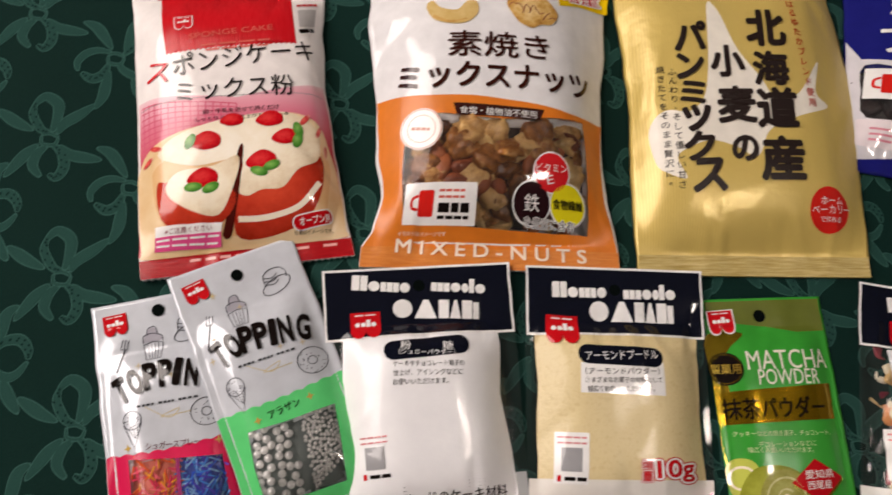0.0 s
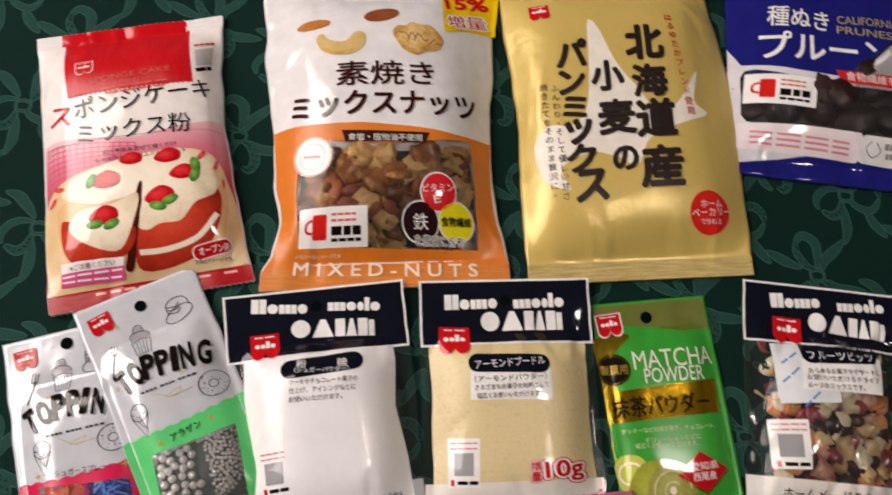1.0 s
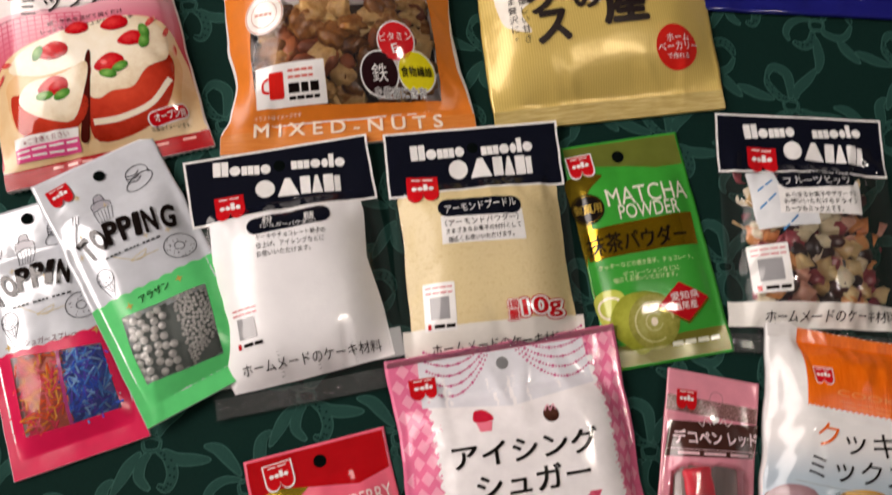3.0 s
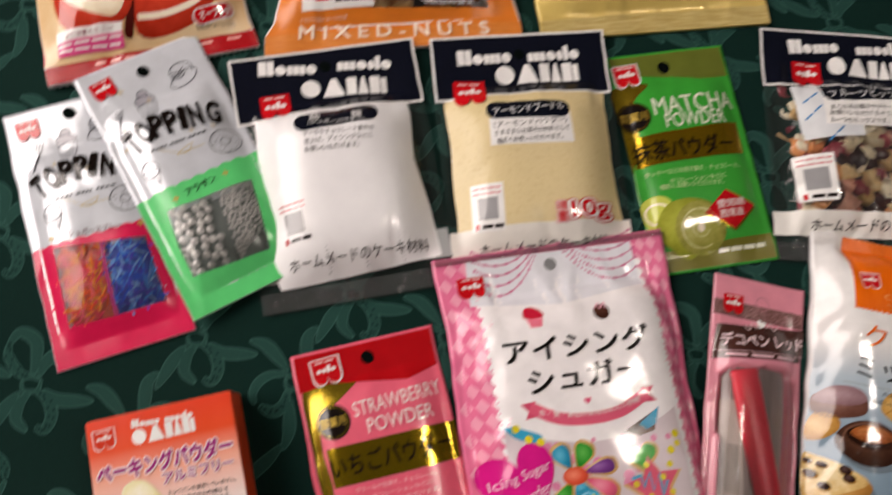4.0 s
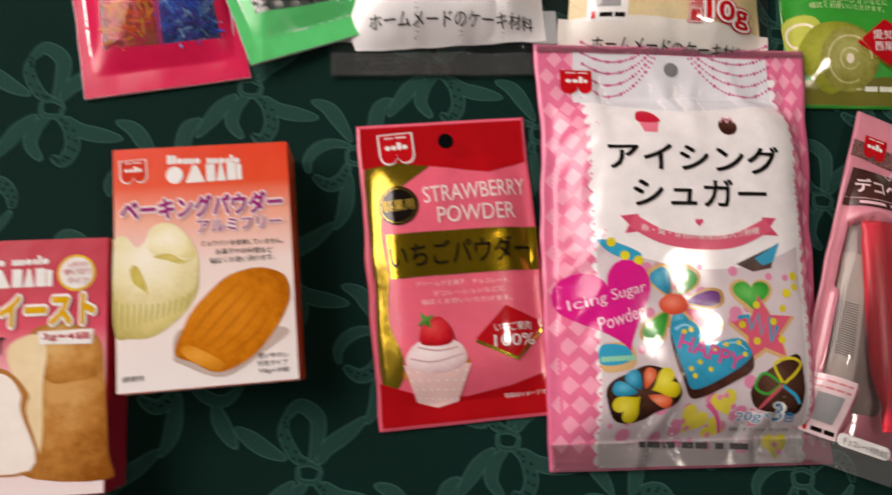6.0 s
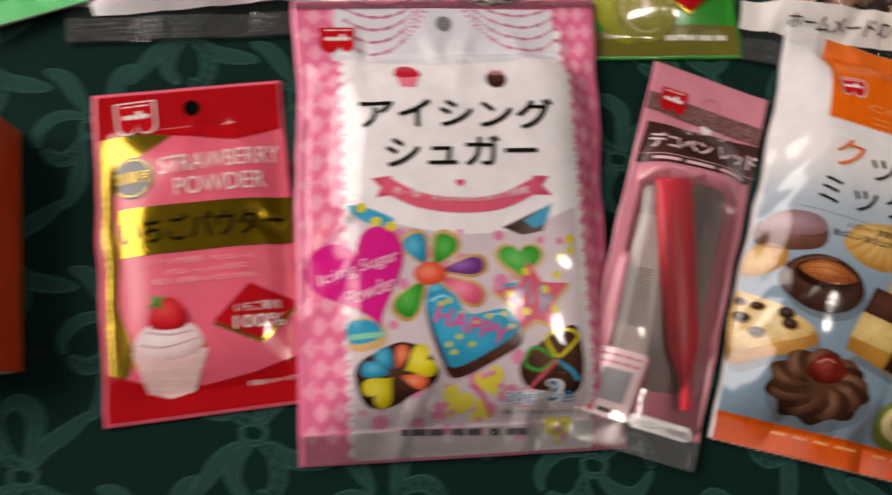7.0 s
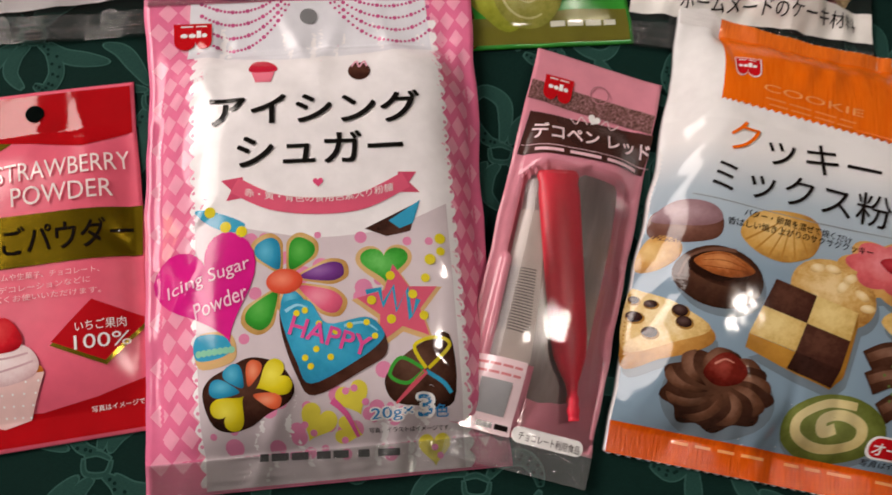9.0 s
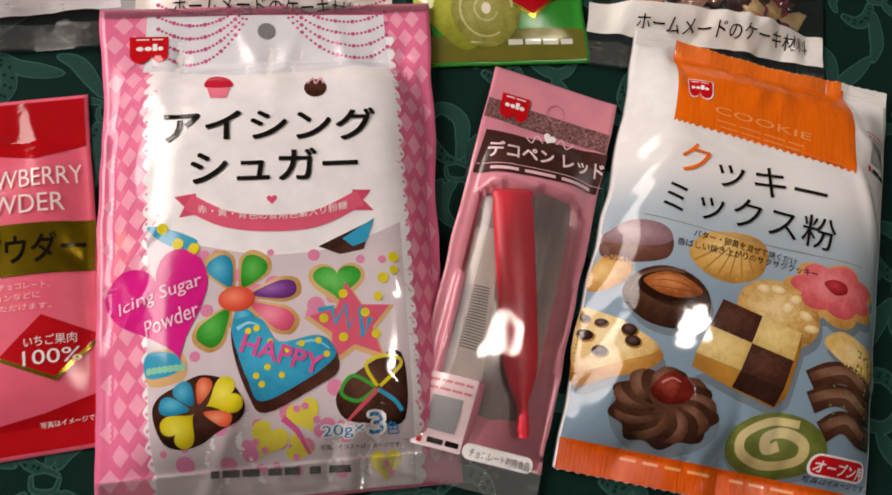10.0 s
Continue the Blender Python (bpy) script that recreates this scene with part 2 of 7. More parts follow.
# centre x, y and turn on the table, width, height, thickness; all in millimetres and degrees
BAGS = {
    "sponge": bag(-93, 229, 8.3, 125, 194, 21, 3.0, 9, 10, seed=1.3, tooth=True,
                  left=((-97, 0), (-83, 0), (-17, -1.4), (16, -2.2), (62, -2.8), (97, -2.0)), right=((-97, -1.5), (-63, -4), (-23, -6), (11, -7), (52, -4.4), (82, 0), (97, 1))),
    "nuts": bag(65, 250, -0.4, 160, 232, 30, 3.0, 14, 16, seed=2.1, waist=0.06, round=3.4,
                left=((-116, 0), (-105, 0), (-92, -5.5), (-74, -8), (-43, -3.5), (-15, -3.3), (15, 0), (45, 4), (68, 3.3), (116, 2)), right=((-116, 0), (-96, 0.6), (-72, -0.7), (-37, -2.9), (3, -1.2), (35, 3.6), (75, 5), (116, 3))),
    "bread": bag(230, 252, 0.4, 155, 238, 23, 3.0, 12, 14, seed=3.7,
                 left=((-119, -3), (-67, -3), (-5, -6), (24, -5), (75, -2), (119, -1)), right=((-119, 0), (-80, 2), (-54, 3), (-17, 8.5), (10, 9), (45, 6), (85, 1.5), (119, -2))),
    "prune": bag(402, 306, -8.5, 165, 225, 20, 3.0, 12, 12, seed=4.2),
    "spray": bag(-115, 40, 12.0, 75, 154, 9, 1.0, 30, 10, 5, seed=5.5, crease=0.6),
    "dragee": bag(-59, 64, 23.0, 74, 160, 9, 1.0, 30, 10, 5, seed=6.4, lift=(5.5, -5.0, 3.0), crease=0.6),
    "sugar": bag(24, 57, 4.0, 112, 156, 18, 1.2, 34, 13, 8, seed=7.7, lift=(1.5, 0.0, 7.0), round=3.6),
    "almond": bag(138, 58, -1.0, 110, 156, 15, 1.2, 34, 13, 6, seed=8.1, lift=(1.5, 0.0, 7.0), round=3.6),
    "matcha": bag(237, 48, 2.5, 77, 143, 7, 1.0, 18, 10, 4, seed=9.9, crease=0.6),
    "fruit": bag(343, 46, -8.7, 111, 156, 14, 1.2, 34, 14, 8, seed=10.2, round=3.6, crease=1.6),
    "icing": bag(145, -100, 2.5, 129, 200, 19, 2.0, 26, 12, 4, seed=11.6, lift=(2.0, 0.0, 4.0), crease=1.45, round=7.0,
                 left=((-100, 5), (0, 5.5), (60, 4), (100, 6)), right=((-100, -1), (-24, -3), (0, -2.5), (49, 0), (100, 2))),
    "pen": bag(237, -117, -16.6, 56, 172, 11, 1.2, 26, 16, 4, seed=12.4, lift=(3.5, -5.0, -2.5), crease=0.7),
    "cookie": bag(332, -114, -13.5, 125, 194, 20, 3.0, 9, 10, seed=13.8, lift=(1.5, 0.0, 2.5), crease=1.5, round=6.0, tooth=True, taper=10.0,
                  left=((-97, 1), (-60, -1), (12, 1), (50, 3.5), (97, 4)), upper=((-62, -1), (-50, 1), (-38, -2), (-9, -4), (14, -5.5), (41, -4), (62, -4))),
    "berry": bag(35, -113, 6.9, 80, 140, 7, 1.0, 18, 10, 4, seed=14.5, crease=0.6),
    "baking": bag(-71, -119, 6.4, 72, 101, 26, box=True, lift=(0.0, 0, 0)),
    "yeast": bag(-141, -163, 4.6, 71, 101, 26, box=True, lift=(0.0, 0, 0)),
}


def folds(b):
    """Creases of a filled pouch: some run in from the seals, some lie aslant near the sides."""
    rnd, out = random.Random(b["seed"]), []
    for i in range(0 if b["box"] else round(17 * b["crease"] ** 2)):
        end = rnd.choice((-1, 1))
        if i % 3 < 2:
            ang = radians(90 + rnd.uniform(-28, 28))
            c = (rnd.uniform(-0.42, 0.42) * b["W"], end * (b["H"] / 2 - (b["st"] if end > 0 else b["sb"]) - rnd.uniform(2, 12)))
        else:
            ang = radians(90 + end * rnd.uniform(10, 50))
            c = (end * rnd.uniform(0.36, 0.46) * b["W"], rnd.uniform(-0.35, 0.35) * b["H"])
        out.append((*c, math.cos(ang), math.sin(ang), rnd.uniform(9, 24), rnd.uniform(0.4, 0.85) * rnd.choice((1, 1, -1)), rnd.uniform(2.5, 4.2)))
    return out


for b_ in BAGS.values():
    b_["folds"] = folds(b_)


def pillow(b, u, v):
    """Height of a pack's upper side over its underside, in millimetres."""
    if b["box"]:
        return b["top"]
    half = b["W"] / 2 - b["ss"]
    lo, hi = -b["H"] / 2 + b["sb"], b["H"] / 2 - b["st"]
    a, c = abs(u) / half, abs(v - (lo + hi) / 2) / ((hi - lo) / 2)
    if a >= 1 or c >= 1:
        return b["edge"]
    return b["edge"] + (b["top"] - b["edge"]) * (1 - a ** b["round"]) ** 1.3 * (1 - c ** (b["round"] + 1)) ** 1.3


def lift(b, u, v):
    """Height of a pack's underside over the cloth where it lies on its neighbours."""
    l0, lx, ly = b["lift"]
    return max(0.3, l0 + lx * u / b["W"] + ly * v / b["H"])


def surface(b, u, v):
    """Height of the upper side over the cloth, with creases; all in millimetres."""
    h = pillow(b, u, v)
    if not b["box"]:
        s, k = b["seed"], b["crease"]
        lo, hi = -b["H"] / 2 + b["sb"], b["H"] / 2 - b["st"]
        near = math.exp(-((v - lo) / 18) ** 2) + math.exp(-((v - hi) / 18) ** 2)
        puff = clamp((h - b["edge"]) / 4)
        h += k * puff * (0.9 * noise.noise((u * 0.03 + s, v * 0.025, s)) + 0.3 * noise.noise((u * 0.06, v * 0.05 + s, s)))
        h += k * near * (1.1 * noise.noise((u * 0.055 + s, v * 0.018, s * 2.0)) + 0.25 * noise.noise((u * 0.1, v * 0.03 + s, s * 3.0)))
        for cx, cy, ex, ey, half, amp, wide in b["folds"]:
            du, dv = u - cx, v - cy
            along, off = du * ex + dv * ey, dv * ex - du * ey
            if abs(along) < half * 1.6 and abs(off) < wide * 4:
                h += k * amp * math.exp(-(off / wide) ** 2) * math.exp(-(along / half) ** 4)
        h += k * 0.5 * noise.noise((u * 0.035, v * 0.02, s + 9.0)) * (1 - puff)
    return h + lift(b, u, v)


def waist(b, v):
    d = min(v + b["H"] / 2, b["H"] / 2 - v)
    return 1 - b["waist"] * clamp(d / 45) ** 1.5


CUR = {}


def begin(key, name, label, category, group=""):
    b = BAGS[key]
    ob = new(name)
    ob.empty_display_size = 0.03
    ob.matrix_world = pose(b["x"] / 1000, b["y"] / 1000, 0, 0, 0, b["turn"])
    tagged(ob, label, category, group)
    CUR.update(b=b, ob=ob)
    return ob


def along(steps, x):
    """A value between the steps (place, value), which rise by place; nothing for no steps."""
    if not steps:
        return 0.0
    for (a, p), (c, q) in zip(steps, steps[1:]):
        if x <= c:
            t = clamp((x - a) / (c - a))
            return p + (q - p) * t * t * (3 - 2 * t)
    return steps[-1][1]


def put(u, v, w):
    b = CUR["b"]
    out, up = clamp((abs(u) / b["W"] - 0.38) / 0.12), clamp((v / b["H"] - 0.38) / 0.12)
    if out and (b["left"] or b["right"]):
        u += out * (along(b["right"], v) if u > 0 else -along(b["left"], v))
    if out and not b["box"]:
        u += out * 0.7 * noise.noise((v * 0.07, b["seed"], 2.0 if u > 0 else 5.0))
    if up and b["upper"]:
        v += up * along(b["upper"], u)
    u += b["taper"] * clamp((v + 35) / 90) * clamp((-u / b["W"] - 0.26) / 0.24)
    return (u * waist(b, v) / 1000, v / 1000, w / 1000)


def body(material, name="pouch", label="", step=1.9, recess=(), film=False, low=None):
    """The pouch itself: a puffed upper side, a flat underside and its rim. recess: window loops that the upper side dips under, with depths. film: the upper sheet alone; low: where the printed part ends above a clear seal."""
    b = CUR["b"]
    nu, nv = max(8, round(b["W"] / step)), max(8, round(b["H"] / step))
    verts, faces = [], []
    for j in range(nv + 1):
        for i in range(nu + 1):
            u, v = b["W"] * (i / nu - 0.5), b["H"] * (j / nv - 0.5)
            if low is not None:
                v = max(v, low)
            if b["tooth"] and j in (0, nv):
                v += (0.5 if i % 2 else -0.5) * (1 if j else -1)
            w = surface(b, u, v)
            for loop, depth in recess:
                if inside((u, v), loop):
                    w -= depth
            verts.append(put(u, v, w))
    for j in range(nv):
        for i in range(nu):
            k = j * (nu + 1) + i
            faces.append((k, k + 1, k + nu + 2, k + nu + 1))
    if film:
        return part(name, verts, faces, material, CUR["ob"], label)
    rim = [i for i in range(nu)] + [nu + j * (nu + 1) for j in range(nv)] + [nv * (nu + 1) + nu - i for i in range(nu)] + [(nv - j) * (nu + 1) for j in range(nv)]
    base = len(verts)
    for k in rim:
        x, y, _ = verts[k]
        u, v = x * 1000 / waist(b, y * 1000), y * 1000
        verts.append((x, y, lift(b, u, v) / 1000 - 0.00025))
    for i in range(len(rim)):
        j = (i + 1) % len(rim)
        faces.append((rim[i], base + i, base + j, rim[j]))
    faces.append(tuple(base + i for i in reversed(range(len(rim)))))
    return part(name, verts, faces, material, CUR["ob"], label)


def inside(p, loop):
    hit, j = False, len(loop) - 1
    for i in range(len(loop)):
        (x0, y0), (x1, y1) = loop[i], loop[j]
        if (y0 > p[1]) != (y1 > p[1]) and p[0] < (x1 - x0) * (p[1] - y0) / (y1 - y0) + x0:
            hit = not hit
        j = i
    return hit


def drape(name, verts, tris, material, layer, label="", limit=2.1, parent=None):
    b = CUR["b"]
    seen, index, merged = {}, [], []
    for p in verts:
        key = tuple(round(x, 3) for x in p)
        if key not in seen:
            seen[key] = len(merged)
            merged.append(p)
        index.append(seen[key])
    verts, tris = merged, [t for t in (tuple(index[i] for i in t) for t in tris) if len(set(t)) == 3]
    tris = refine(verts, tris, 400.0 if b["box"] else limit)
    fixed = []
    for a, c, d in tris:
        (x0, y0), (x1, y1), (x2, y2) = verts[a][:2], verts[c][:2], verts[d][:2]
        fixed.append((a, c, d) if (x1 - x0) * (y2 - y0) - (x2 - x0) * (y1 - y0) > 0 else (a, d, c))
    return part(name, [put(u, v, surface(b, u, v) + 0.13 * layer + 0.012 * sum(rest)) for u, v, *rest in verts], fixed, material, parent or CUR["ob"], label)


def art(name, loops, material, layer=1.0, label="", holes=(), limit=2.1, parent=None):
    """A printed shape, laid on the pack's upper side."""
    verts, tris = [], []
    for loop in loops:
        if len(loop) == 4 and not holes:
            k = len(verts)
            verts += loop
            tris += [(k, k + 1, k + 2), (k, k + 2, k + 3)]
            continue
        groups = [[Vector((x, y, 0)) for x, y in ring] for ring in (loop, *holes)]
        k = len(verts)
        for ring in groups:
            verts += [(p.x, p.y) for p in ring]
        tris += [tuple(k + i for i in t) for t in tessellate(groups)]
    ob = drape(name, verts, tris, material, layer, label, limit, parent)
    return tagged(ob, kind="stuff") if len(loops) > 5 and not label else ob


def photo(name, loops, cols, layer, label="", grain=0.35, scale=150.0):
    """A shape of a printed photograph: tones run from its middle to its rim, broken up by grain."""
    pts = [p for loop in loops for p in loop]
    x0, x1 = min(p[0] for p in pts), max(p[0] for p in pts)
    y0, y1 = min(p[1] for p in pts), max(p[1] for p in pts)
    rx, ry = max(1.0, (x1 - x0) / 2) / 1000, max(1.0, (y1 - y0) / 2) / 1000
    n = Nodes("printed_photograph")
    m = n.add("ShaderNodeMapping")
    m.vector_type = "TEXTURE"
    m.inputs["Location"].default_value = ((x0 + x1) / 2000 - 0.15 * rx, (y0 + y1) / 2000 + 0.18 * ry, 0)
    m.inputs["Scale"].default_value = (rx, ry, 1000.0)
    n.link(n.coords(), m.inputs[0])
    far = n.add("ShaderNodeVectorMath")
    far.operation = "LENGTH"
    n.link(m.outputs[0], far.inputs[0])
    g = n.add("ShaderNodeMath")
    g.operation = "MULTIPLY_ADD"
    n.link(n.noise(scale, 5.0, 0.6), g.inputs[0])
    g.inputs[1].default_value = grain * 2
    fine = n.add("ShaderNodeMath")
    fine.operation = "MULTIPLY_ADD"
    n.link(n.noise(scale * 3.5, 3.0, 0.6), fine.inputs[0])
    fine.inputs[1].default_value = grain * 0.9
    soft = n.add("ShaderNodeMath")
    soft.operation = "MULTIPLY"
    n.link(far.outputs["Value"], soft.inputs[0])
    soft.inputs[1].default_value = 0.72
    n.link(soft.outputs[0], fine.inputs[2])
    n.link(fine.outputs[0], g.inputs[2])
    s = n.add("ShaderNodeMath")
    s.operation = "MULTIPLY_ADD"
    n.link(g.outputs[0], s.inputs[0])
    s.inputs[1].default_value, s.inputs[2].default_value = 0.8, 0.1 - 1.16 * grain
    k = len(cols) - 1
    n.link(n.ramp(s.outputs[0], [(0.15 + 0.8 * i / k, lin(c)) for i, c in enumerate(cols)]), n.bsdf.inputs["Base Color"])
    n.bsdf.inputs["Roughness"].default_value = 0.09
    n.bump(n.ridges(13.0, 2.0), 0.45, 0.005)
    n.bump(n.noise(24.0, 1.0, 0.5), 0.18, 0.006)
    n.bump(n.noise(75.0, 2.0, 0.5), 0.08, 0.003)
    art(name, loops, n.mat, layer, label)


GLYPHS = {}


def glyphs(words, bold=0.0):
    if (words, bold) not in GLYPHS:
        cu = bpy.data.curves.new("lettering", "FONT")
        cu.body, cu.resolution_u = words, 3
        ob = bpy.data.objects.new("lettering", cu)
        me = bpy.data.meshes.new_from_object(ob)
        me.calc_loop_triangles()
        GLYPHS[words, bold] = [(v.co.x, v.co.y) for v in me.vertices], [tuple(t.vertices) for t in me.loop_triangles]
        bpy.data.objects.remove(ob)
        bpy.data.curves.remove(cu)
        bpy.data.meshes.remove(me)
    return GLYPHS[words, bold]


def fatten(words, bold):
    """The words' outlines; bold: how far their strokes spread, as copies laid round them."""
    pts, tris = glyphs(words)
    if bold <= 0:
        return [(x, y, 0) for x, y in pts], tris
    n = 4 if bold <= 0.035 else 10
    out, all_tris = [], []
    for i in range(n):
        a = 2 * math.pi * (i + 0.5) / n
        k = len(out)
        out += [(x + bold * math.cos(a), y + bold * math.sin(a), i) for x, y in pts]
        all_tris += [tuple(k + j for j in t) for t in tris]
    return out, all_tris


def text(words, a, b, h, material, layer=4.0, bold=0.0, bend=0.0, slant=0.0, name="lettering"):
    """Words from a to b along their middle line, h high. bend: sag of the line's middle."""
    thin, _ = glyphs(words, 0.0)
    pts, tris = fatten(words, bold)
    x0, x1 = min(p[0] for p in thin), max(p[0] for p in thin)
    y0, y1 = min(p[1] for p in thin), max(p[1] for p in thin)
    dx, dy = b[0] - a[0], b[1] - a[1]
    d = math.hypot(dx, dy)
    ex, ey = dx / d, dy / d
    out = []
    for x, y, e in pts:
        t = (x - x0) / (x1 - x0)
        s = ((y - y0) / (y1 - y0) - 0.5) * h - bend * (1 - (2 * t - 1) ** 2)
        r = t * d + slant * s
        out.append((a[0] + ex * r - ey * s, a[1] + ey * r + ex * s, e))
    return drape(name, out, list(tris), material, layer + 1.6)


def column(words, a, b, size, material, layer=4.0, bold=0.0):
    """Words set upright under one another, from the first one's centre to the last one's, as one piece of lettering."""
    verts, tris = [], []
    for i, ch in enumerate(words):
        c = mid(a, b, i / max(1, len(words) - 1))
        pts, ts = fatten(ch, bold)
        cx, cy = (0.5, 0.38)
        if ch in "、。":
            cx, cy = 0.2, 0.1
        k = len(verts)
        verts += [(c[0] + (x - cx) * size, c[1] + (y - cy) * size, e) for x, y, e in pts]
        tris += [tuple(k + j for j in t) for t in ts]
    return drape("lettering", verts, tris, material, layer)


def bars(a, b, h, material, layer=4.0, gaps=(0.0, 1.0), name="print_line"):
    """Plain bars in place of a printed line; gaps: where the bars begin and end along it, in pairs."""
    loops = []
    d = math.hypot(b[0] - a[0], b[1] - a[1])
    nx, ny = -(b[1] - a[1]) / d * h / 2, (b[0] - a[0]) / d * h / 2
    for s, e in zip(gaps[::2], gaps[1::2]):
        p, q = mid(a, b, s), mid(a, b, e)
        loops.append([(p[0] + nx, p[1] + ny), (p[0] - nx, p[1] - ny), (q[0] - nx, q[1] - ny), (q[0] + nx, q[1] + ny)])
    if h > 2.6 and len(loops) > 1:
        return [art(name, [loop], material, layer) for loop in loops]
    ob = art(name, loops, material, layer)
    return tagged(ob, kind="stuff") if len(loops) > 1 else ob


def name_word(a, b, h, shape, material=None, layer=4.0):
    """Plain rounds, bars and wedges in place of a maker's name: (kind, width, height) of the line for each."""
    total, x = sum(w for _, w, _ in shape), 0.0
    d = math.hypot(b[0] - a[0], b[1] - a[1])
    ang = math.degrees(math.atan2(b[1] - a[1], b[0] - a[0]))
    s, co = math.sin(radians(ang)), math.cos(radians(ang))
    for kind, w, k in shape:
        c = mid(mid(a, b, x / total), mid(a, b, (x + w) / total))
        drop = -(1 - k) * h / 2
        c = (c[0] - s * drop, c[1] + co * drop)
        ww, hh = d * w / total * 0.9, h * k
        if kind == "round":
            loops = ell(c, ww / 2, hh / 2, ang, 20)
        elif kind == "wedge":
            loops = [[(c[0] + px * ww * co - py * hh * s, c[1] + px * ww * s + py * hh * co) for px, py in ((-0.5, -0.5), (0.5, -0.5), (0.12, 0.5), (-0.12, 0.5))]]
        else:
            loops = rbox(c, ww, hh, min(ww, hh) * 0.1, ang)
        art("name_" + kind, loops, material or WHITE, layer)
        x += w


HOME = (("bar", 0.7, 1.0), ("bar", 0.6, 1.0), ("round", 1.0, 0.66), ("bar", 0.5, 0.62), ("bar", 0.5, 0.62), ("bar", 0.5, 0.62), ("round", 0.9, 0.66))
MADE = (("bar", 0.5, 0.62), ("bar", 0.5, 0.62), ("bar", 0.5, 0.62), ("round", 0.9, 0.66), ("round", 0.6, 0.66), ("bar", 0.45, 1.0), ("round", 0.9, 0.66))
CAKE_ = (("round", 1.15, 1.0), ("wedge", 1.3, 1.0), ("bar", 0.6, 1.0), ("wedge", 0.65, 1.0), ("bar", 0.6, 1.0), ("bar", 0.35, 0.9))
WORDS = (0.0, 0.22, 0.26, 0.5, 0.54, 0.78, 0.82, 1.0)


def crest(c, w, ang=0.0, fill=None, edge=None, layer=5.0):
    """The maker's crest: a red shield with two scallops below, a pale rim and two plain bars."""
    def shield(k):
        h, r, pts = 0.62 * k, k / 4, []
        pts = [(-k / 2, h / 2), (-k / 2, -h / 2)]
        for s in (-1, 1):
            pts += [(s * r + r * math.cos(math.pi + math.pi * i / 8), -h / 2 + r * 1.15 * math.sin(math.pi + math.pi * i / 8)) for i in range(0 if s > 0 else 1, 9)]
        pts += [(k / 2, h / 2)]
        t = radians(ang)
        return [[(c[0] + x * math.cos(t) - (y + 0.06 * k) * math.sin(t), c[1] + x * math.sin(t) + (y + 0.06 * k) * math.cos(t)) for x, y in pts]]
    t = radians(ang)
    e = (math.cos(t), math.sin(t))
    if edge:
        art("crest_rim", shield(w * 1.1), edge, layer)
    ob = art("crest", shield(w), fill or RED, layer + 0.6)
    m = (c[0] - e[1] * 0.27 * w, c[1] + e[0] * 0.27 * w)
    bars((m[0] - e[0] * 0.34 * w, m[1] - e[1] * 0.34 * w), (m[0] + e[0] * 0.34 * w, m[1] + e[1] * 0.34 * w), 0.04 * w, WHITE, layer + 1.2, (0.0, 0.42, 0.52, 1.0), name="crest_bar")
    name_word((c[0] - e[0] * 0.36 * w, c[1] - e[1] * 0.36 * w), (c[0] + e[0] * 0.36 * w, c[1] + e[1] * 0.36 * w), 0.24 * w, (("round", 1.0, 0.62), ("round", 1.0, 0.62), ("bar", 0.8, 1.0), ("round", 1.0, 0.62)), WHITE, layer + 1.2)
    return ob


def eyelet(c, r, material=None, layer=5.0):
    return art("hanging_hole", ell(c, r), material or HOLE, layer)


def seal(v0, v1, material, layer=1.0, label=""):
    b = CUR["b"]
    x = b["W"] / 2 - 0.2
    return art("seal", [[(-x, v0), (x, v0), (x, v1), (-x, v1)]], material, layer, label)


# ---- room, table and cloth ----
def slab(name, x0, x1, y0, y1, z0, z1, material, label="", parent=None, category="", kind="structure", bevel=0.0):
    bm = bmesh.new()
    bmesh.ops.create_cube(bm, size=1.0)
    for v in bm.verts:
        v.co = ((x0 + x1) / 2 + v.co.x * (x1 - x0), (y0 + y1) / 2 + v.co.y * (y1 - y0), (z0 + z1) / 2 + v.co.z * (z1 - z0))
    if bevel:
        bmesh.ops.bevel(bm, geom=bm.edges[:], offset=bevel, segments=2, affect="EDGES")
    me = bpy.data.meshes.new(name)
    bm.to_mesh(me)
    bm.free()
    me.materials.append(material)
    ob = new(name, me)
    ob.parent = parent
    return tagged(ob, label, category, "", "" if parent else kind)


PAINT = plain("wall_paint", "#6e675e", 0.8)
CEIL = plain("ceiling_paint", "#47443f", 0.85)
WOOD = mottled("floor_wood", ["#6b4a2c", "#8a6239"], 4.0, 0.45, 0.1, stretch=(1, 12, 1))
TABLE_WOOD = mottled("table_wood", ["#5a3c22", "#74502e"], 6.0, 0.5, 0.1, stretch=(1, 10, 1))
LO, HI = -0.74, 1.75
slab("floor", -1.3, 2.4, -2.2, 2.4, LO - 0.05, LO, WOOD, "brown wooden floor under the table")
slab("ceiling", -1.3, 2.4, -2.2, 2.4, HI, HI + 0.05, CEIL, "plain pale ceiling above the table")
slab("wall_east", 2.4, 2.5, -2.2, 2.4, LO, HI, PAINT, "plain beige painted wall of the room")
slab("wall_north", -1.4, 2.5, 2.4, 2.5, LO, HI, PAINT, "plain beige painted wall of the room")
slab("wall_south", -1.4, 2.5, -2.3, -2.2, LO, HI, PAINT, "plain beige painted wall of the room")
slab("wall_west_low", -1.4, -1.3, -2.2, 2.4, LO, 0.55, PAINT, "plain beige wall below the window")
slab("wall_west_high", -1.4, -1.3, -2.2, 2.4, 1.68, HI, PAINT, "plain beige wall above the window")
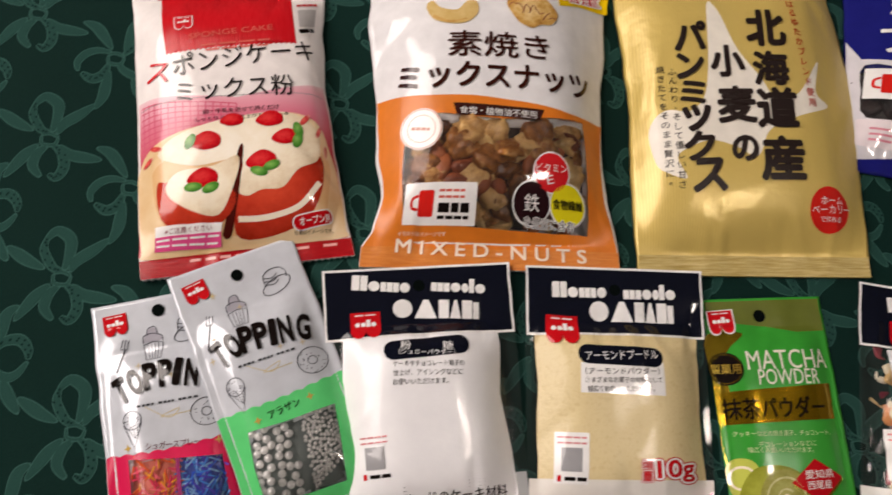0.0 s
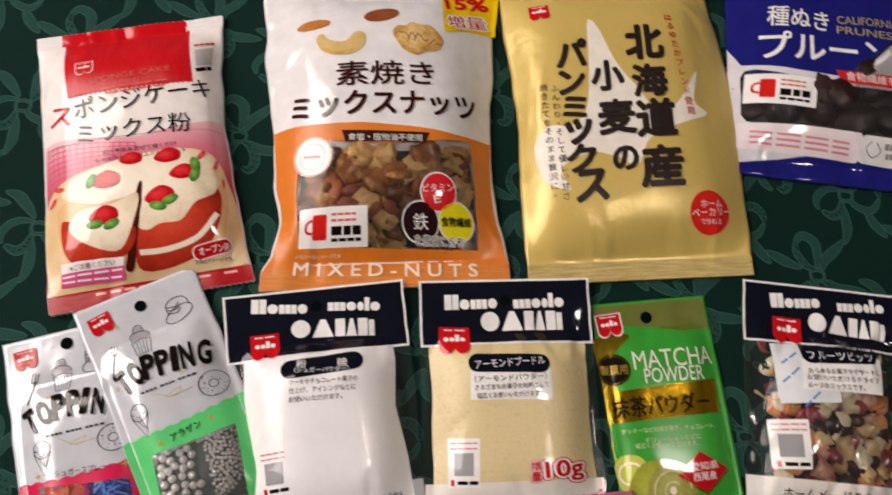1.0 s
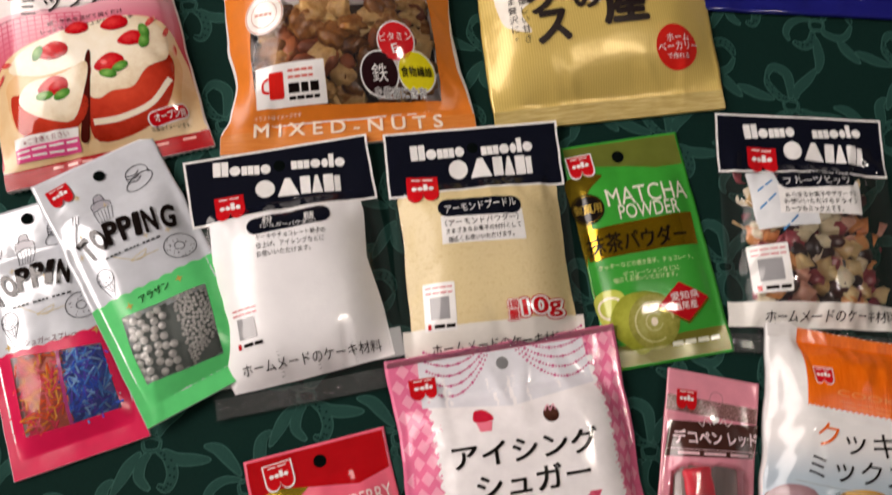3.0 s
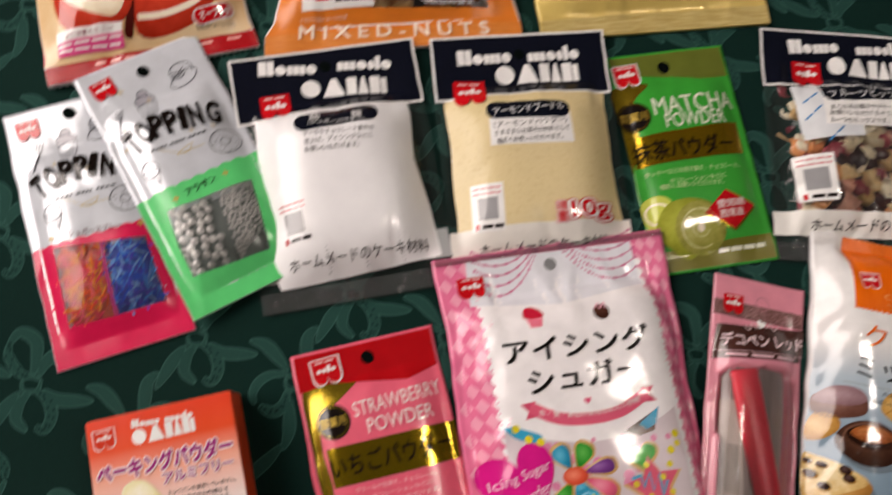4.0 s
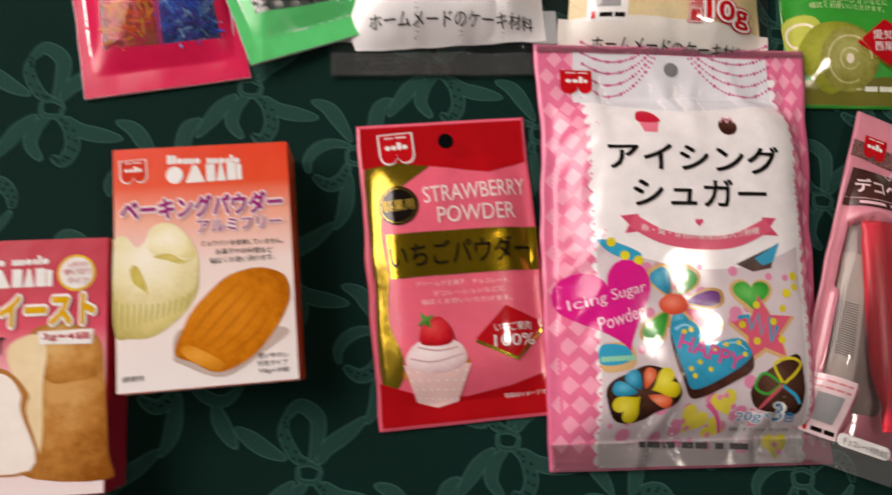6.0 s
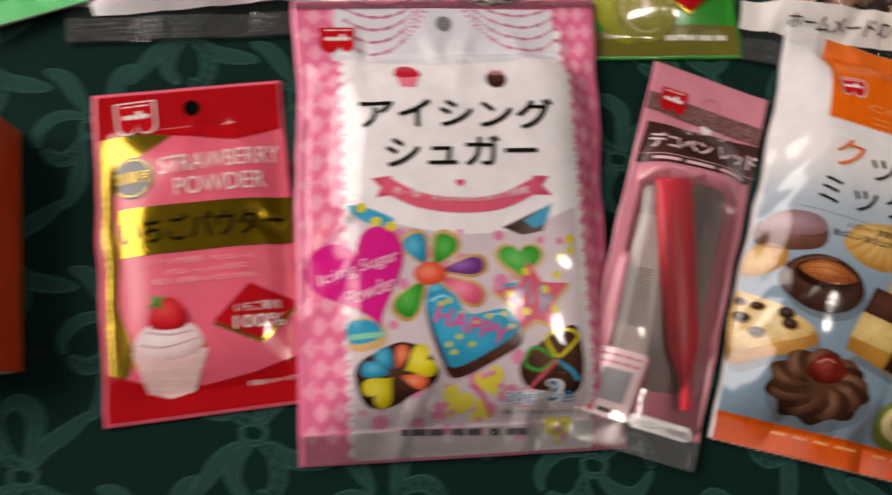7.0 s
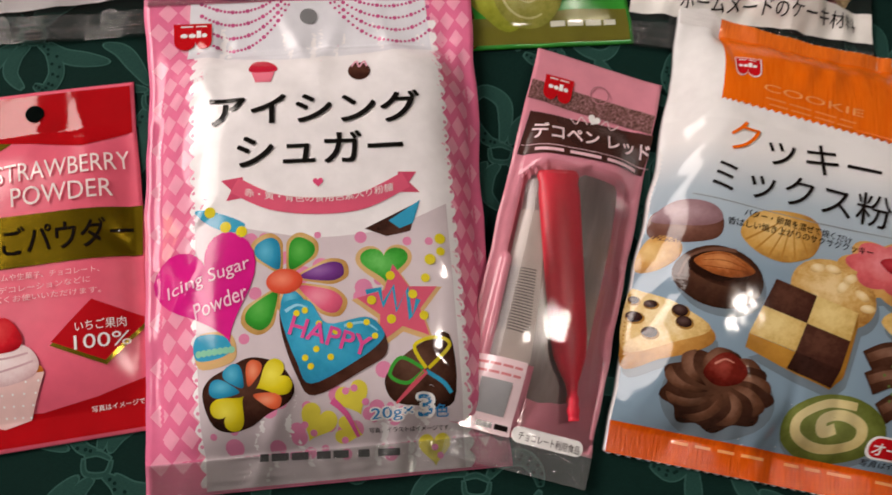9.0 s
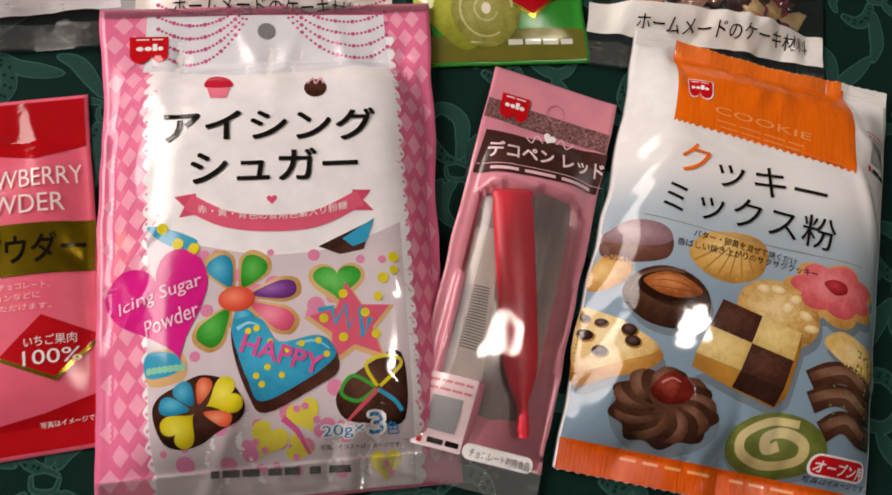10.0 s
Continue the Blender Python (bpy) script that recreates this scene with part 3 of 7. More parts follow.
slab("wall_west_south", -1.4, -1.3, -2.2, -0.15, 0.55, 1.68, PAINT, "plain beige wall beside the window")
slab("wall_west_north", -1.4, -1.3, 1.25, 2.4, 0.55, 1.68, PAINT, "plain beige wall beside the window")

lampshade = Nodes("lamp_diffuser")
lampshade.bsdf.inputs["Base Color"].default_value = (0.9, 0.9, 0.88, 1)
lampshade.bsdf.inputs["Emission Color"].default_value = (1.0, 0.95, 0.86, 1)
lampshade.bsdf.inputs["Emission Strength"].default_value = LAMP_STRENGTH
ceiling_lamp = tagged(new("ceiling_lamp"), "white oblong ceiling lamp, switched on", "lamp")
slab("lamp_frame", 0.74, 0.98, -0.19, 0.03, HI - 0.05, HI - 0.005, plain("lamp_metal", "#dddddd", 0.4), "", ceiling_lamp, bevel=0.005)
slab("diffuser", 0.76, 0.96, -0.17, 0.01, HI - 0.075, HI - 0.052, lampshade.mat, "glowing white diffuser", ceiling_lamp, bevel=0.005)

table = tagged(new("table"), "wooden table hidden under a green cloth", "table")
slab("tabletop", -0.7, 0.9, -0.6, 0.75, -0.04, -0.003, TABLE_WOOD, "", table, bevel=0.004)
for lx in (-0.62, 0.82):
    for ly in (-0.52, 0.67):
        slab("leg", lx - 0.03, lx + 0.03, ly - 0.03, ly + 0.03, LO, -0.04, TABLE_WOOD, "", table, bevel=0.003)


def cloth_height(x, y):
    return 0.0006 * noise.noise((x * 6.0, y * 5.0, 3.0)) + 0.0003 * noise.noise((x * 22.0, y * 9.0, 7.0)) - 0.0004


def tablecloth():
    """One sheet over the table that hangs down at its edges, with the bow pattern woven in."""
    x0, x1, y0, y1, drop = -0.71, 0.91, -0.61, 0.76, 0.22
    verts, faces, nx, ny = [], [], 110, 100
    for j in range(ny + 1):
        for i in range(nx + 1):
            u, v = x0 - drop + (x1 - x0 + 2 * drop) * i / nx, y0 - drop + (y1 - y0 + 2 * drop) * j / ny
            ox, oy = max(0.0, x0 - u, u - x1), max(0.0, y0 - v, v - y1)
            x, y = clamp(u, x0, x1), clamp(v, y0, y1)
            out = 0.02 * math.sin((u + v) * 24) * clamp((ox + oy) * 6)
            verts.append((x + (out + 0.08 * ox) * (1 if u > x1 else -1 if u < x0 else 0), y + (out + 0.08 * oy) * (1 if v > y1 else -1 if v < y0 else 0), cloth_height(x, y) - max(ox, oy)))
    for j in range(ny):
        for i in range(nx):
            k = j * (nx + 1) + i
            faces.append((k, k + 1, k + nx + 2, k + nx + 1))
    cloth = tagged(new("tablecloth"), "dark green damask tablecloth woven with ribbon bows", "tablecloth")
    sheet = part("sheet", verts, faces, CLOTH, cloth)
    # the bow pattern: upright bows on a lattice, lying ones between them, joined by tapered ribbon ends
    A, B = (87.0, 15.5), (-18.4, 86.5)
    upright_loops = [([(0, 4), (-6, 6), (-12, 16), (-11, 24)], 5.6, True), ([(-12, 22), (-6, 28), (2, 23), (2.5, 13), (0.5, 4)], 7.2, False),
                     ([(-1, -5), (-6, -10), (-7.5, -18), (-2, -25)], 6.6, False), ([(2, -4), (8, -9), (10.5, -18), (7, -25), (2, -23)], 6.8, True)]
    upright_ends = [[(4, 3), (7, 10), (16, 17), (24, 24)], [(6, -4), (13, -10), (23, -12), (32, -13)], [(28, -5), (36, -8), (42, -15), (48, -24)],
                    [(-10, 5), (-19, 9), (-27, 14), (-33, 18)], [(-6, -4), (-12, -10), (-17, -17), (-23, -26)], [(-21, -17), (-27, -22), (-29, -33), (-31, -41)]]
    lying_loops = [([(-3, 4), (-12, 5), (-19, 2), (-23, -4), (-22, -10)], 5.6, False), ([(-4, -4), (-7, -12), (-13, -15), (-20, -11)], 7.0, True),
                   ([(4, 2), (10, 8), (18, 9), (23, 4), (24, -2)], 6.8, True), ([(24, -3), (19, -10), (13, -12), (5, -8), (2, -3)], 5.8, False)]
    lying_ends = [[(-3, -9), (-4, -18), (-5, -27), (-9, -36)], [(12, -13), (16, -22), (23, -32)]]
    ribbons, dots = [], []
    for ia in range(-9, 15):
        for ib in range(-9, 12):
            cx, cy = -149.5 + A[0] * ia + B[0] * ib, -47 + A[1] * ia + B[1] * ib
            for lying in (False, True):
                ox, oy = (cx + 51, cy - 30) if lying else (cx, cy)
                if not (-655 < ox < 855 and -555 < oy < 705):
                    continue
                for line, w, dotted in lying_loops if lying else upright_loops:
                    ribbons.append(([(ox + x, oy + y) for x, y in line], w, 0.3))
                    if dotted:
                        pts = spline(line, False, 4)
                        for i in range(2, len(pts) - 1):
                            d = (1.3 if i % 2 else -1.3) if 3 < i < len(pts) - 3 else 0.0
                            dots.append((ox + pts[i][0] + d, oy + pts[i][1] + 0.4 * d))
                for line in lying_ends if lying else upright_ends:
                    ribbons.append(([(ox + x, oy + y) for x, y in line], 7.4, 0.12))
                for line in ([(-5, 2.4), (0, 3.4), (5, 1)], [(5, 1), (3, -4), (-4, -3.5), (-5, 2)]):
                    ribbons.append(([(ox + x, oy + y) for x, y in line], 2.6, 0.6))
    for name, trim, mat, z in (("woven_outline", 0.0, RIBBON_EDGE, 0.00025), ("woven_ribbon", 0.6, RIBBON, 0.0004)):
        vs, fs = [], []
        for line, w, tip in ribbons:
            pts = spline(line, False, 6)
            sides = []
            for i, p in enumerate(pts):
                q0, q1 = pts[max(0, i - 1)], pts[min(len(pts) - 1, i + 1)]
                d = math.hypot(q1[0] - q0[0], q1[1] - q0[1]) or 1
                t = i / (len(pts) - 1)
                k = max(0.12, (w / 2) * (tip + (1 - tip) * math.sin(math.pi * t) ** 0.75) - trim)
                sides.append((p[0] - (q1[1] - q0[1]) / d * k, p[1] + (q1[0] - q0[0]) / d * k, p[0] + (q1[1] - q0[1]) / d * k, p[1] - (q1[0] - q0[0]) / d * k))
            if trim:
                sides = sides[1:-1]
            for k, (ax, ay, bx, by) in enumerate(sides):
                vs += [(ax / 1000, ay / 1000, 0), (bx / 1000, by / 1000, 0)]
                if k:
                    m = len(vs)
                    fs.append((m - 4, m - 3, m - 1, m - 2))
        vs = [(x, y, cloth_height(x, y) + z) for x, y, _ in vs]
        tagged(part(name, vs, fs, mat, sheet), kind="stuff")
    vs, fs = [], []
    for x, y in dots:
        k = len(vs)
        for i in range(6):
            px, py = (x + 0.75 * math.cos(i * math.pi / 3)) / 1000, (y + 0.75 * math.sin(i * math.pi / 3)) / 1000
            vs.append((px, py, cloth_height(px, py) + 0.0006))
        fs.append(tuple(range(k, k + 6)))
    tagged(part("woven_dots", vs, fs, CLOTH, sheet), kind="stuff")


tablecloth()


# ---- printed pictures used on the packs ----
CREAM = mottled("printed_cream", ["#efe0c4", "#fbf3e2"], 60.0, 0.2, 0.1, 0.0)
SPONGE = mottled("printed_sponge", ["#b23418", "#cf5a34", "#c0401f"], 260.0, 0.2, 0.1, 0.0)
LEAF = mottled("printed_leaf", ["#2f6d24", "#6aa24a"], 160.0, 0.2, 0.05, 0.0)
CHOCO = mottled("printed_chocolate", ["#2a1712", "#4a2a20", "#5a382c"], 120.0, 0.2, 0.15, 0.0)
TAN = mottled("printed_biscuit", ["#a8752f", "#cba05a", "#d8b272"], 90.0, 0.2, 0.15, 0.0)
PALE_TAN = mottled("printed_pale_biscuit", ["#c8a660", "#dcc084"], 120.0, 0.2, 0.1, 0.0)
SKIN = mottled("printed_almond_skin", ["#7d3d1c", "#a35c30"], 110.0, 0.3, 0.1, 0.3, stretch=(1, 4, 1))
SHADE = ink("#6d7c86")


def scatter(name, loops, material, layer):
    """Small printed rounds, each a piece of its own."""
    for loop in loops:
        art(name, [loop], material, layer)


# ---- sponge cake mix ----
def sponge_mix():
    begin("sponge", "cake_mix_bag", "white and red sponge cake mix bag showing a strawberry cake", "food bag")
    body(ink("#efe9e6"))
    field = shaded("printed_rose_fade", [(-0.09, "#c02a34"), (-0.03, "#d0505e"), (-0.006, "#dd7c90"), (0.008, "#ecb0bc"), (0.02, "#efe9e6")])
    art("picture_ground", poly((-60.1, -3.4), (-62.8, -83.8), (-6.5, -86.0), (60.3, -85.6), (61.5, -22.1), (60.6, 13.4), (2.7, 4.7), (-60.6, 13.9)), field, 1)
    lines = []
    for i in range(9):
        lines += stroke([mid((-58.2, 9.5), (-58.9, -22.7), i / 8), mid((2.1, 0.7), (2.3, -18.5), i / 8)], 0.7)
    for i in range(14):
        lines += stroke([mid((-56.1, 10.2), (2.1, 0.7), i / 13), mid((-56.5, -20.1), (0.9, -14.3), i / 13)], 0.7)
    art("gingham_check", lines, ink("#d65c78"), 1.6)
    art("red_panel", [[(-42.6, 96.2), (40.3, 96.2), (41.1, 39.5)] + zigzag((41.1, 39.5), (-37.8, 38.9), 1.1, 26)[1:]], mottled("red_rib", ["#c2121a", "#cf2028"], 420.0, 0.2, 0.4, stretch=(2, 0.08, 1)), 1, "red panel with a toothed lower edge")
    crest((-26.4, 61.5), 10.5, 2, ink("#d02028"), WHITE)
    text("SPONGE CAKE", (-23.2, 48.9), (27.7, 51.5), 3.9, ink("#d8685c"), 4)
    bars((-16.1, 41.8), (25.4, 42.8), 1.1, ink("#d8685c"), 4, WORDS)
    bars((-13.6, 38.4), (23.9, 39.0), 1.1, ink("#d8685c"), 4, WORDS)
    bars((43.6, 70.4), (57.2, 73.5), 1.8, RED, 4, WORDS)
    bars((43.6, 49.2), (55.2, 52.6), 2.8, BLACK, 4, (0.0, 0.6, 0.68, 1.0))
    art("code_patch", [[(44.0, 66.3), (56.6, 69.6), (55.6, 55.6), (44.0, 52.2)]], ink("#b8b4b2"), 3)
    text("ス", (-51.2, 29.7), (-36.5, 26.6), 12.6, ink("#d0242c"), 4, 0.01)
    text("ポンジケーキ", (-34.0, 30.2), (51.7, 35.9), 14.4, BLACK, 4, 0.0)
    text("ミックス粉", (-32.6, 11.8), (36.9, 10.8), 14.0, BLACK, 4, 0.0)
    art("fine_line", stroke([(-58.5, 7.5), (57.3, 4.8)], 0.35), GREY, 3)
    text("卵・牛乳を混ぜて焼くだけ", (-17.7, -3.5), (26.7, -3.9), 3.2, BLACK, 4)
    text("しっとりとした仕上がりのケーキ", (-22.4, -7.9), (32.1, -8.7), 2.8, BLACK, 4)
    art("plate", blob((-61.5, -30.8), (-50.8, -19.9), (-19.3, -11.4), (28.7, -7.3), (50.4, -16.2), (59.2, -38.0), (61.0, -60.0), (60.5, -80.0), (56.0, -85.5), (0.0, -85.8), (-56.0, -85.8), (-61.5, -80.0), (-62.0, -50.0)), mottled("printed_plate", ["#dcb47e", "#f0d8b0"], 30.0, 0.3, 0.02, 0.3), 2)
    art("plate_shadow", blob((-50.9, -44.1), (-43.9, -31.0), (3.2, -26.7), (51.5, -34.8), (50.7, -61.0), (40.6, -74.6), (-1.4, -78.6), (-42.1, -73.7)), mottled("printed_plate_well", ["#d8a468", "#e8c494"], 30.0, 0.3, 0.02, 0.3), 2.5)
    photo("cake_side", blob((-0.1, -35.4), (19.5, -39.2), (48.3, -36.3), (44.4, -63.1), (28.1, -77.9), (-3.6, -80.3), (-4.0, -62.1)), ["#d64a30", "#c03824", "#982412"], 3.2)
    art("cream_filling", stroke([(-3.2, -70.3), (13.9, -70.8), (32.8, -66.4), (45.8, -53.2)], 3.2), CREAM, 3.7)
    photo("cream_top", blob((-45.5, -27.7), (-39.1, -18.6), (-15.7, -10.8), (19.2, -6.8), (38.9, -10.7), (49.1, -23.3), (45.8, -39.0), (33.8, -45.4), (24.3, -55.1), (12.1, -55.3), (3.6, -58.1), (-1.7, -53.3), (1.9, -35.6), (-24.6, -36.8)), ["#fbf3e2", "#f3e6cc", "#d9bf98"], 4.2)
    art("cut_shadow", blob((0.6, -30.4), (3.9, -28.9), (-1.0, -55.4), (-8.3, -77.6), (-13.4, -77.9), (-8.4, -64.5)), ink("#4a1510"), 4.8)
    photo("slice_side", blob((-47.9, -44.5), (-38.9, -44.9), (-3.8, -54.0), (-11.2, -70.1), (-34.0, -73.9), (-46.9, -64.9)), ["#d64a30", "#c03824", "#982412"], 4.8)
    photo("slice_cream", blob((-42.6, -49.4), (-35.0, -39.4), (-14.7, -38.3), (0.2, -33.4), (-1.8, -47.2), (-13.8, -66.7), (-32.1, -61.0)), ["#fbf3e2", "#f3e6cc", "#d9bf98"], 5.4)
    for c, rx, ry in (((-17.3, -21.7), 22, 13), ((13.7, -37.4), 22, 14), ((-20.6, -44.5), 22, 13), ((20.6, -11.1), 20, 11), ((-1.4, -9.9), 17, 9), ((28.9, -23.4), 20, 11)):
        a, b2 = rx * 0.42, ry * 0.46
        photo("strawberry", blob((c[0] - a, c[1] - 0.3 * b2), (c[0] - 0.55 * a, c[1] + 0.6 * b2), (c[0] + 0.2 * a, c[1] + b2), (c[0] + 0.9 * a, c[1] + 0.35 * b2), (c[0] + 0.8 * a, c[1] - 0.7 * b2), (c[0] - 0.2 * a, c[1] - b2)), ["#e03a3a", "#c8141e", "#8c0c14"], 6, grain=0.5, scale=420.0)
    for c, a in (((-26.4, -21.4), 60), ((19.3, -41.2), 20), ((11.7, -44.2), -20), ((-26.5, -49.7), 0), ((-16.6, -51.1), 20), ((35.6, -26.4), 70), ((36.6, -19.5), 100)):
        photo("mint_leaf", ell(c, 13 * 0.4, 7 * 0.4, a), ["#7fb45a", "#4d8f36", "#2c641f"], 6.6)
    for c, a in (((-54.0, -28.0), 30), ((-47.5, -21.5), -20), ((41.0, -13.0), 50), ((49.0, -20.5), 60), ((53.0, -33.0), 80)):
        photo("strawberry_slice", ell(c, 4.6, 1.6, a), ["#e8685c", "#c8323a", "#f0c0a8"], 5)
    art("notice", [[(-51.4, -68.3), (-12.4, -71.0), (-14.1, -75.8), (-52.3, -74.2)]], WHITE, 6)
    art("notice_field", [[(-52.3, -74.2), (-14.1, -75.8), (-15.2, -83.7), (-53.4, -82.1)]], ink("#e0508a"), 6)
    text("※ご注意ください", (-45.9, -72.1), (-18.7, -73.1), 3.2, ink("#8a1a3a"), 7)
    bars((-51.6, -76.4), (-15.4, -77.6), 1.1, WHITE, 7, WORDS)
    bars((-52.0, -79.3), (-16.9, -81.4), 1.1, WHITE, 7, WORDS)
    art("badge_rim", rbox((39.7, -74.5), 25.2, 8.8, 4.2, 9), WHITE, 6)
    art("badge", rbox((39.7, -74.5), 23.5, 7.4, 3.5, 9), RED, 6.6)
    text("オープン用", (31.5, -75.3), (49.8, -74.0), 4.6, WHITE, 7.2, 0.02)
    text("写真はイメージです。", (27.6, -80.8), (50.8, -81.2), 2.5, BLACK, 7)
    seal(-97, -86, mottled("red_seal", ["#9c1016", "#b81c22"], 500.0, 0.2, 0.3, 0.0, stretch=(0.2, 2, 1)), 3, "crimped red bottom seal")
    bars((-34, -89), (52, -89), 1.6, ink("#e9b0a8"), 4, (0.0, 0.07, 0.1, 0.17, 0.2, 0.27, 0.3, 0.4, 0.5, 0.57, 0.6, 0.67, 0.7, 0.8, 0.9, 1.0))
    seal(88, 97, mottled("white_seal", ["#dedad8", "#f2f0ee"], 500.0, 0.3, 0.6, 0.3, stretch=(0.2, 2, 1)), 1, "crimped white top seal")
    art("red_seal_field", [[(-44, 88), (38, 88), (38, 97), (-44, 97)]], RED, 2)


sponge_mix()


# ---- nuts ----
def lump(name, kind, seed):
    """A nut or piece of dried fruit, about 20 mm long, as a bare mesh."""
    rnd = random.Random(seed)
    bm = bmesh.new()
    bmesh.ops.create_icosphere(bm, subdivisions=3 if kind in ("walnut", "prune") else 2, radius=1.0)
    for v in bm.verts:
        x, y, z = v.co
        if kind == "almond":
            k = 1 - 0.38 * clamp(x)
            v.co = (x * 10.5, y * 6.2 * k, z * 4.6 * k)
        elif kind == "cashew":
            v.co = (x * 9.5, y * 4.4 + 4.2 * (1 - x * x), z * 4.2)
        elif kind == "walnut":
            n1 = noise.noise((x * 2.1 + seed, y * 2.1, z * 2.1))
            n2 = abs(noise.noise((x * 4.2, y * 4.2 + seed, z * 4.2)))
            n3 = abs(noise.noise((x * 8.0, y * 8.0, z * 8.0 + seed)))
            k = 1 + 0.22 * n1 - 0.5 * n2 - 0.22 * n3 - 0.25 * math.exp(-(y * 6) ** 2)
            v.co = (x * 13.5 * k, y * 12.0 * k, z * 8.0 * k)
        elif kind == "prune":
            n2 = noise.noise((x * 2.5, y * 5.0 + seed, z * 2.5)) - 0.6 * abs(noise.noise((x * 4.0 + seed, y * 4.0, z * 4.0)))
            k = 1.06 + 0.2 * n2
            v.co = (x * 15 * k, y * 12 * k, z * 6.5 * k)
        else:
            c = [math.copysign(abs(t) ** 0.4, t) for t in (x, y, z)]
            k = 1 + 0.42 * noise.noise((x * 1.6 + seed, y * 1.6, z * 1.6)) + 0.12 * noise.noise((x * 5, y * 5 + seed, z * 5))
            v.co = (c[0] * 6.0 * k, c[1] * 5.2 * k, c[2] * 3.6 * k)
        v.co /= 1000
    for f in bm.faces:
        f.smooth = True
    me = bpy.data.meshes.new(name)
    bm.to_mesh(me)
    bm.free()
    return me


def fill(kinds, loop, pitch, depth, rnd, squash=1.0, edge=0.0):
    """Lays pieces in a loose heap under a window. kinds: (name, mesh, material, weight)."""
    b, ob = CUR["b"], CUR["ob"]
    xs, ys = [p[0] for p in loop], [p[1] for p in loop]
    pool = [k for k in kinds for _ in range(k[3])]
    y, row = min(ys), 0
    while y < max(ys):
        x = min(xs) + (row % 2) * pitch / 2
        while x < max(xs):
            u, v = x + rnd.uniform(-0.3, 0.3) * pitch, y + rnd.uniform(-0.3, 0.3) * pitch
            if inside((u, v), loop):
                name, me, mat, _ = rnd.choice(pool)
                o = new(name, me)
                if not me.materials:
                    me.materials.append(mat)
                o.parent = ob
                s = rnd.uniform(0.82, 1.12) * squash
                o.matrix_local = pose(*put(u, v, min(surface(b, u + du, v + dv) for du, dv in ((0, 0), (8, 0), (-8, 0), (0, 8), (0, -8))) - depth * rnd.uniform(0.85, 1.2)), rnd.uniform(-25, 25), rnd.uniform(-20, 20), rnd.uniform(0, 360)) @ Matrix.Scale(s, 4)
            x += pitch
        y += pitch * 0.86
        row += 1


def cup_sign(c, w, h, ang=0.0):
    """The charity sign on a pack: a white field with a plain red cup and bars for its lettering."""
    a = radians(ang)

    def at(x, y):
        return (c[0] + x * math.cos(a) - y * math.sin(a), c[1] + x * math.sin(a) + y * math.cos(a))
    art("sign_field", rbox(c, w, h, 0.6, ang), WHITE, 4)
    art("cup_picture", rbox(at(-0.2 * w, 0), w * 0.21, h * 0.62, 1.2, ang), ink("#d8261f"), 5)
    art("cup_handle", stroke([at(-0.31 * w, 0.18 * h), at(-0.39 * w, 0.1 * h), at(-0.39 * w, -0.1 * h), at(-0.31 * w, -0.15 * h)], w * 0.035), ink("#d8261f"), 5)
    bars(at(-0.03 * w, -0.1 * h), at(0.4 * w, -0.1 * h), h * 0.22, BLACK, 5, (0.0, 0.36, 0.42, 0.66, 0.72, 1.0))
    bars(at(-0.03 * w, 0.3 * h), at(0.33 * w, 0.3 * h), h * 0.06, ink("#d8665a"), 5, WORDS)
    bars(at(-0.03 * w, 0.15 * h), at(0.33 * w, 0.15 * h), h * 0.06, ink("#d8665a"), 5, WORDS)
    bars(at(-0.03 * w, -0.32 * h), at(0.4 * w, -0.32 * h), h * 0.08, BLACK, 5, WORDS)


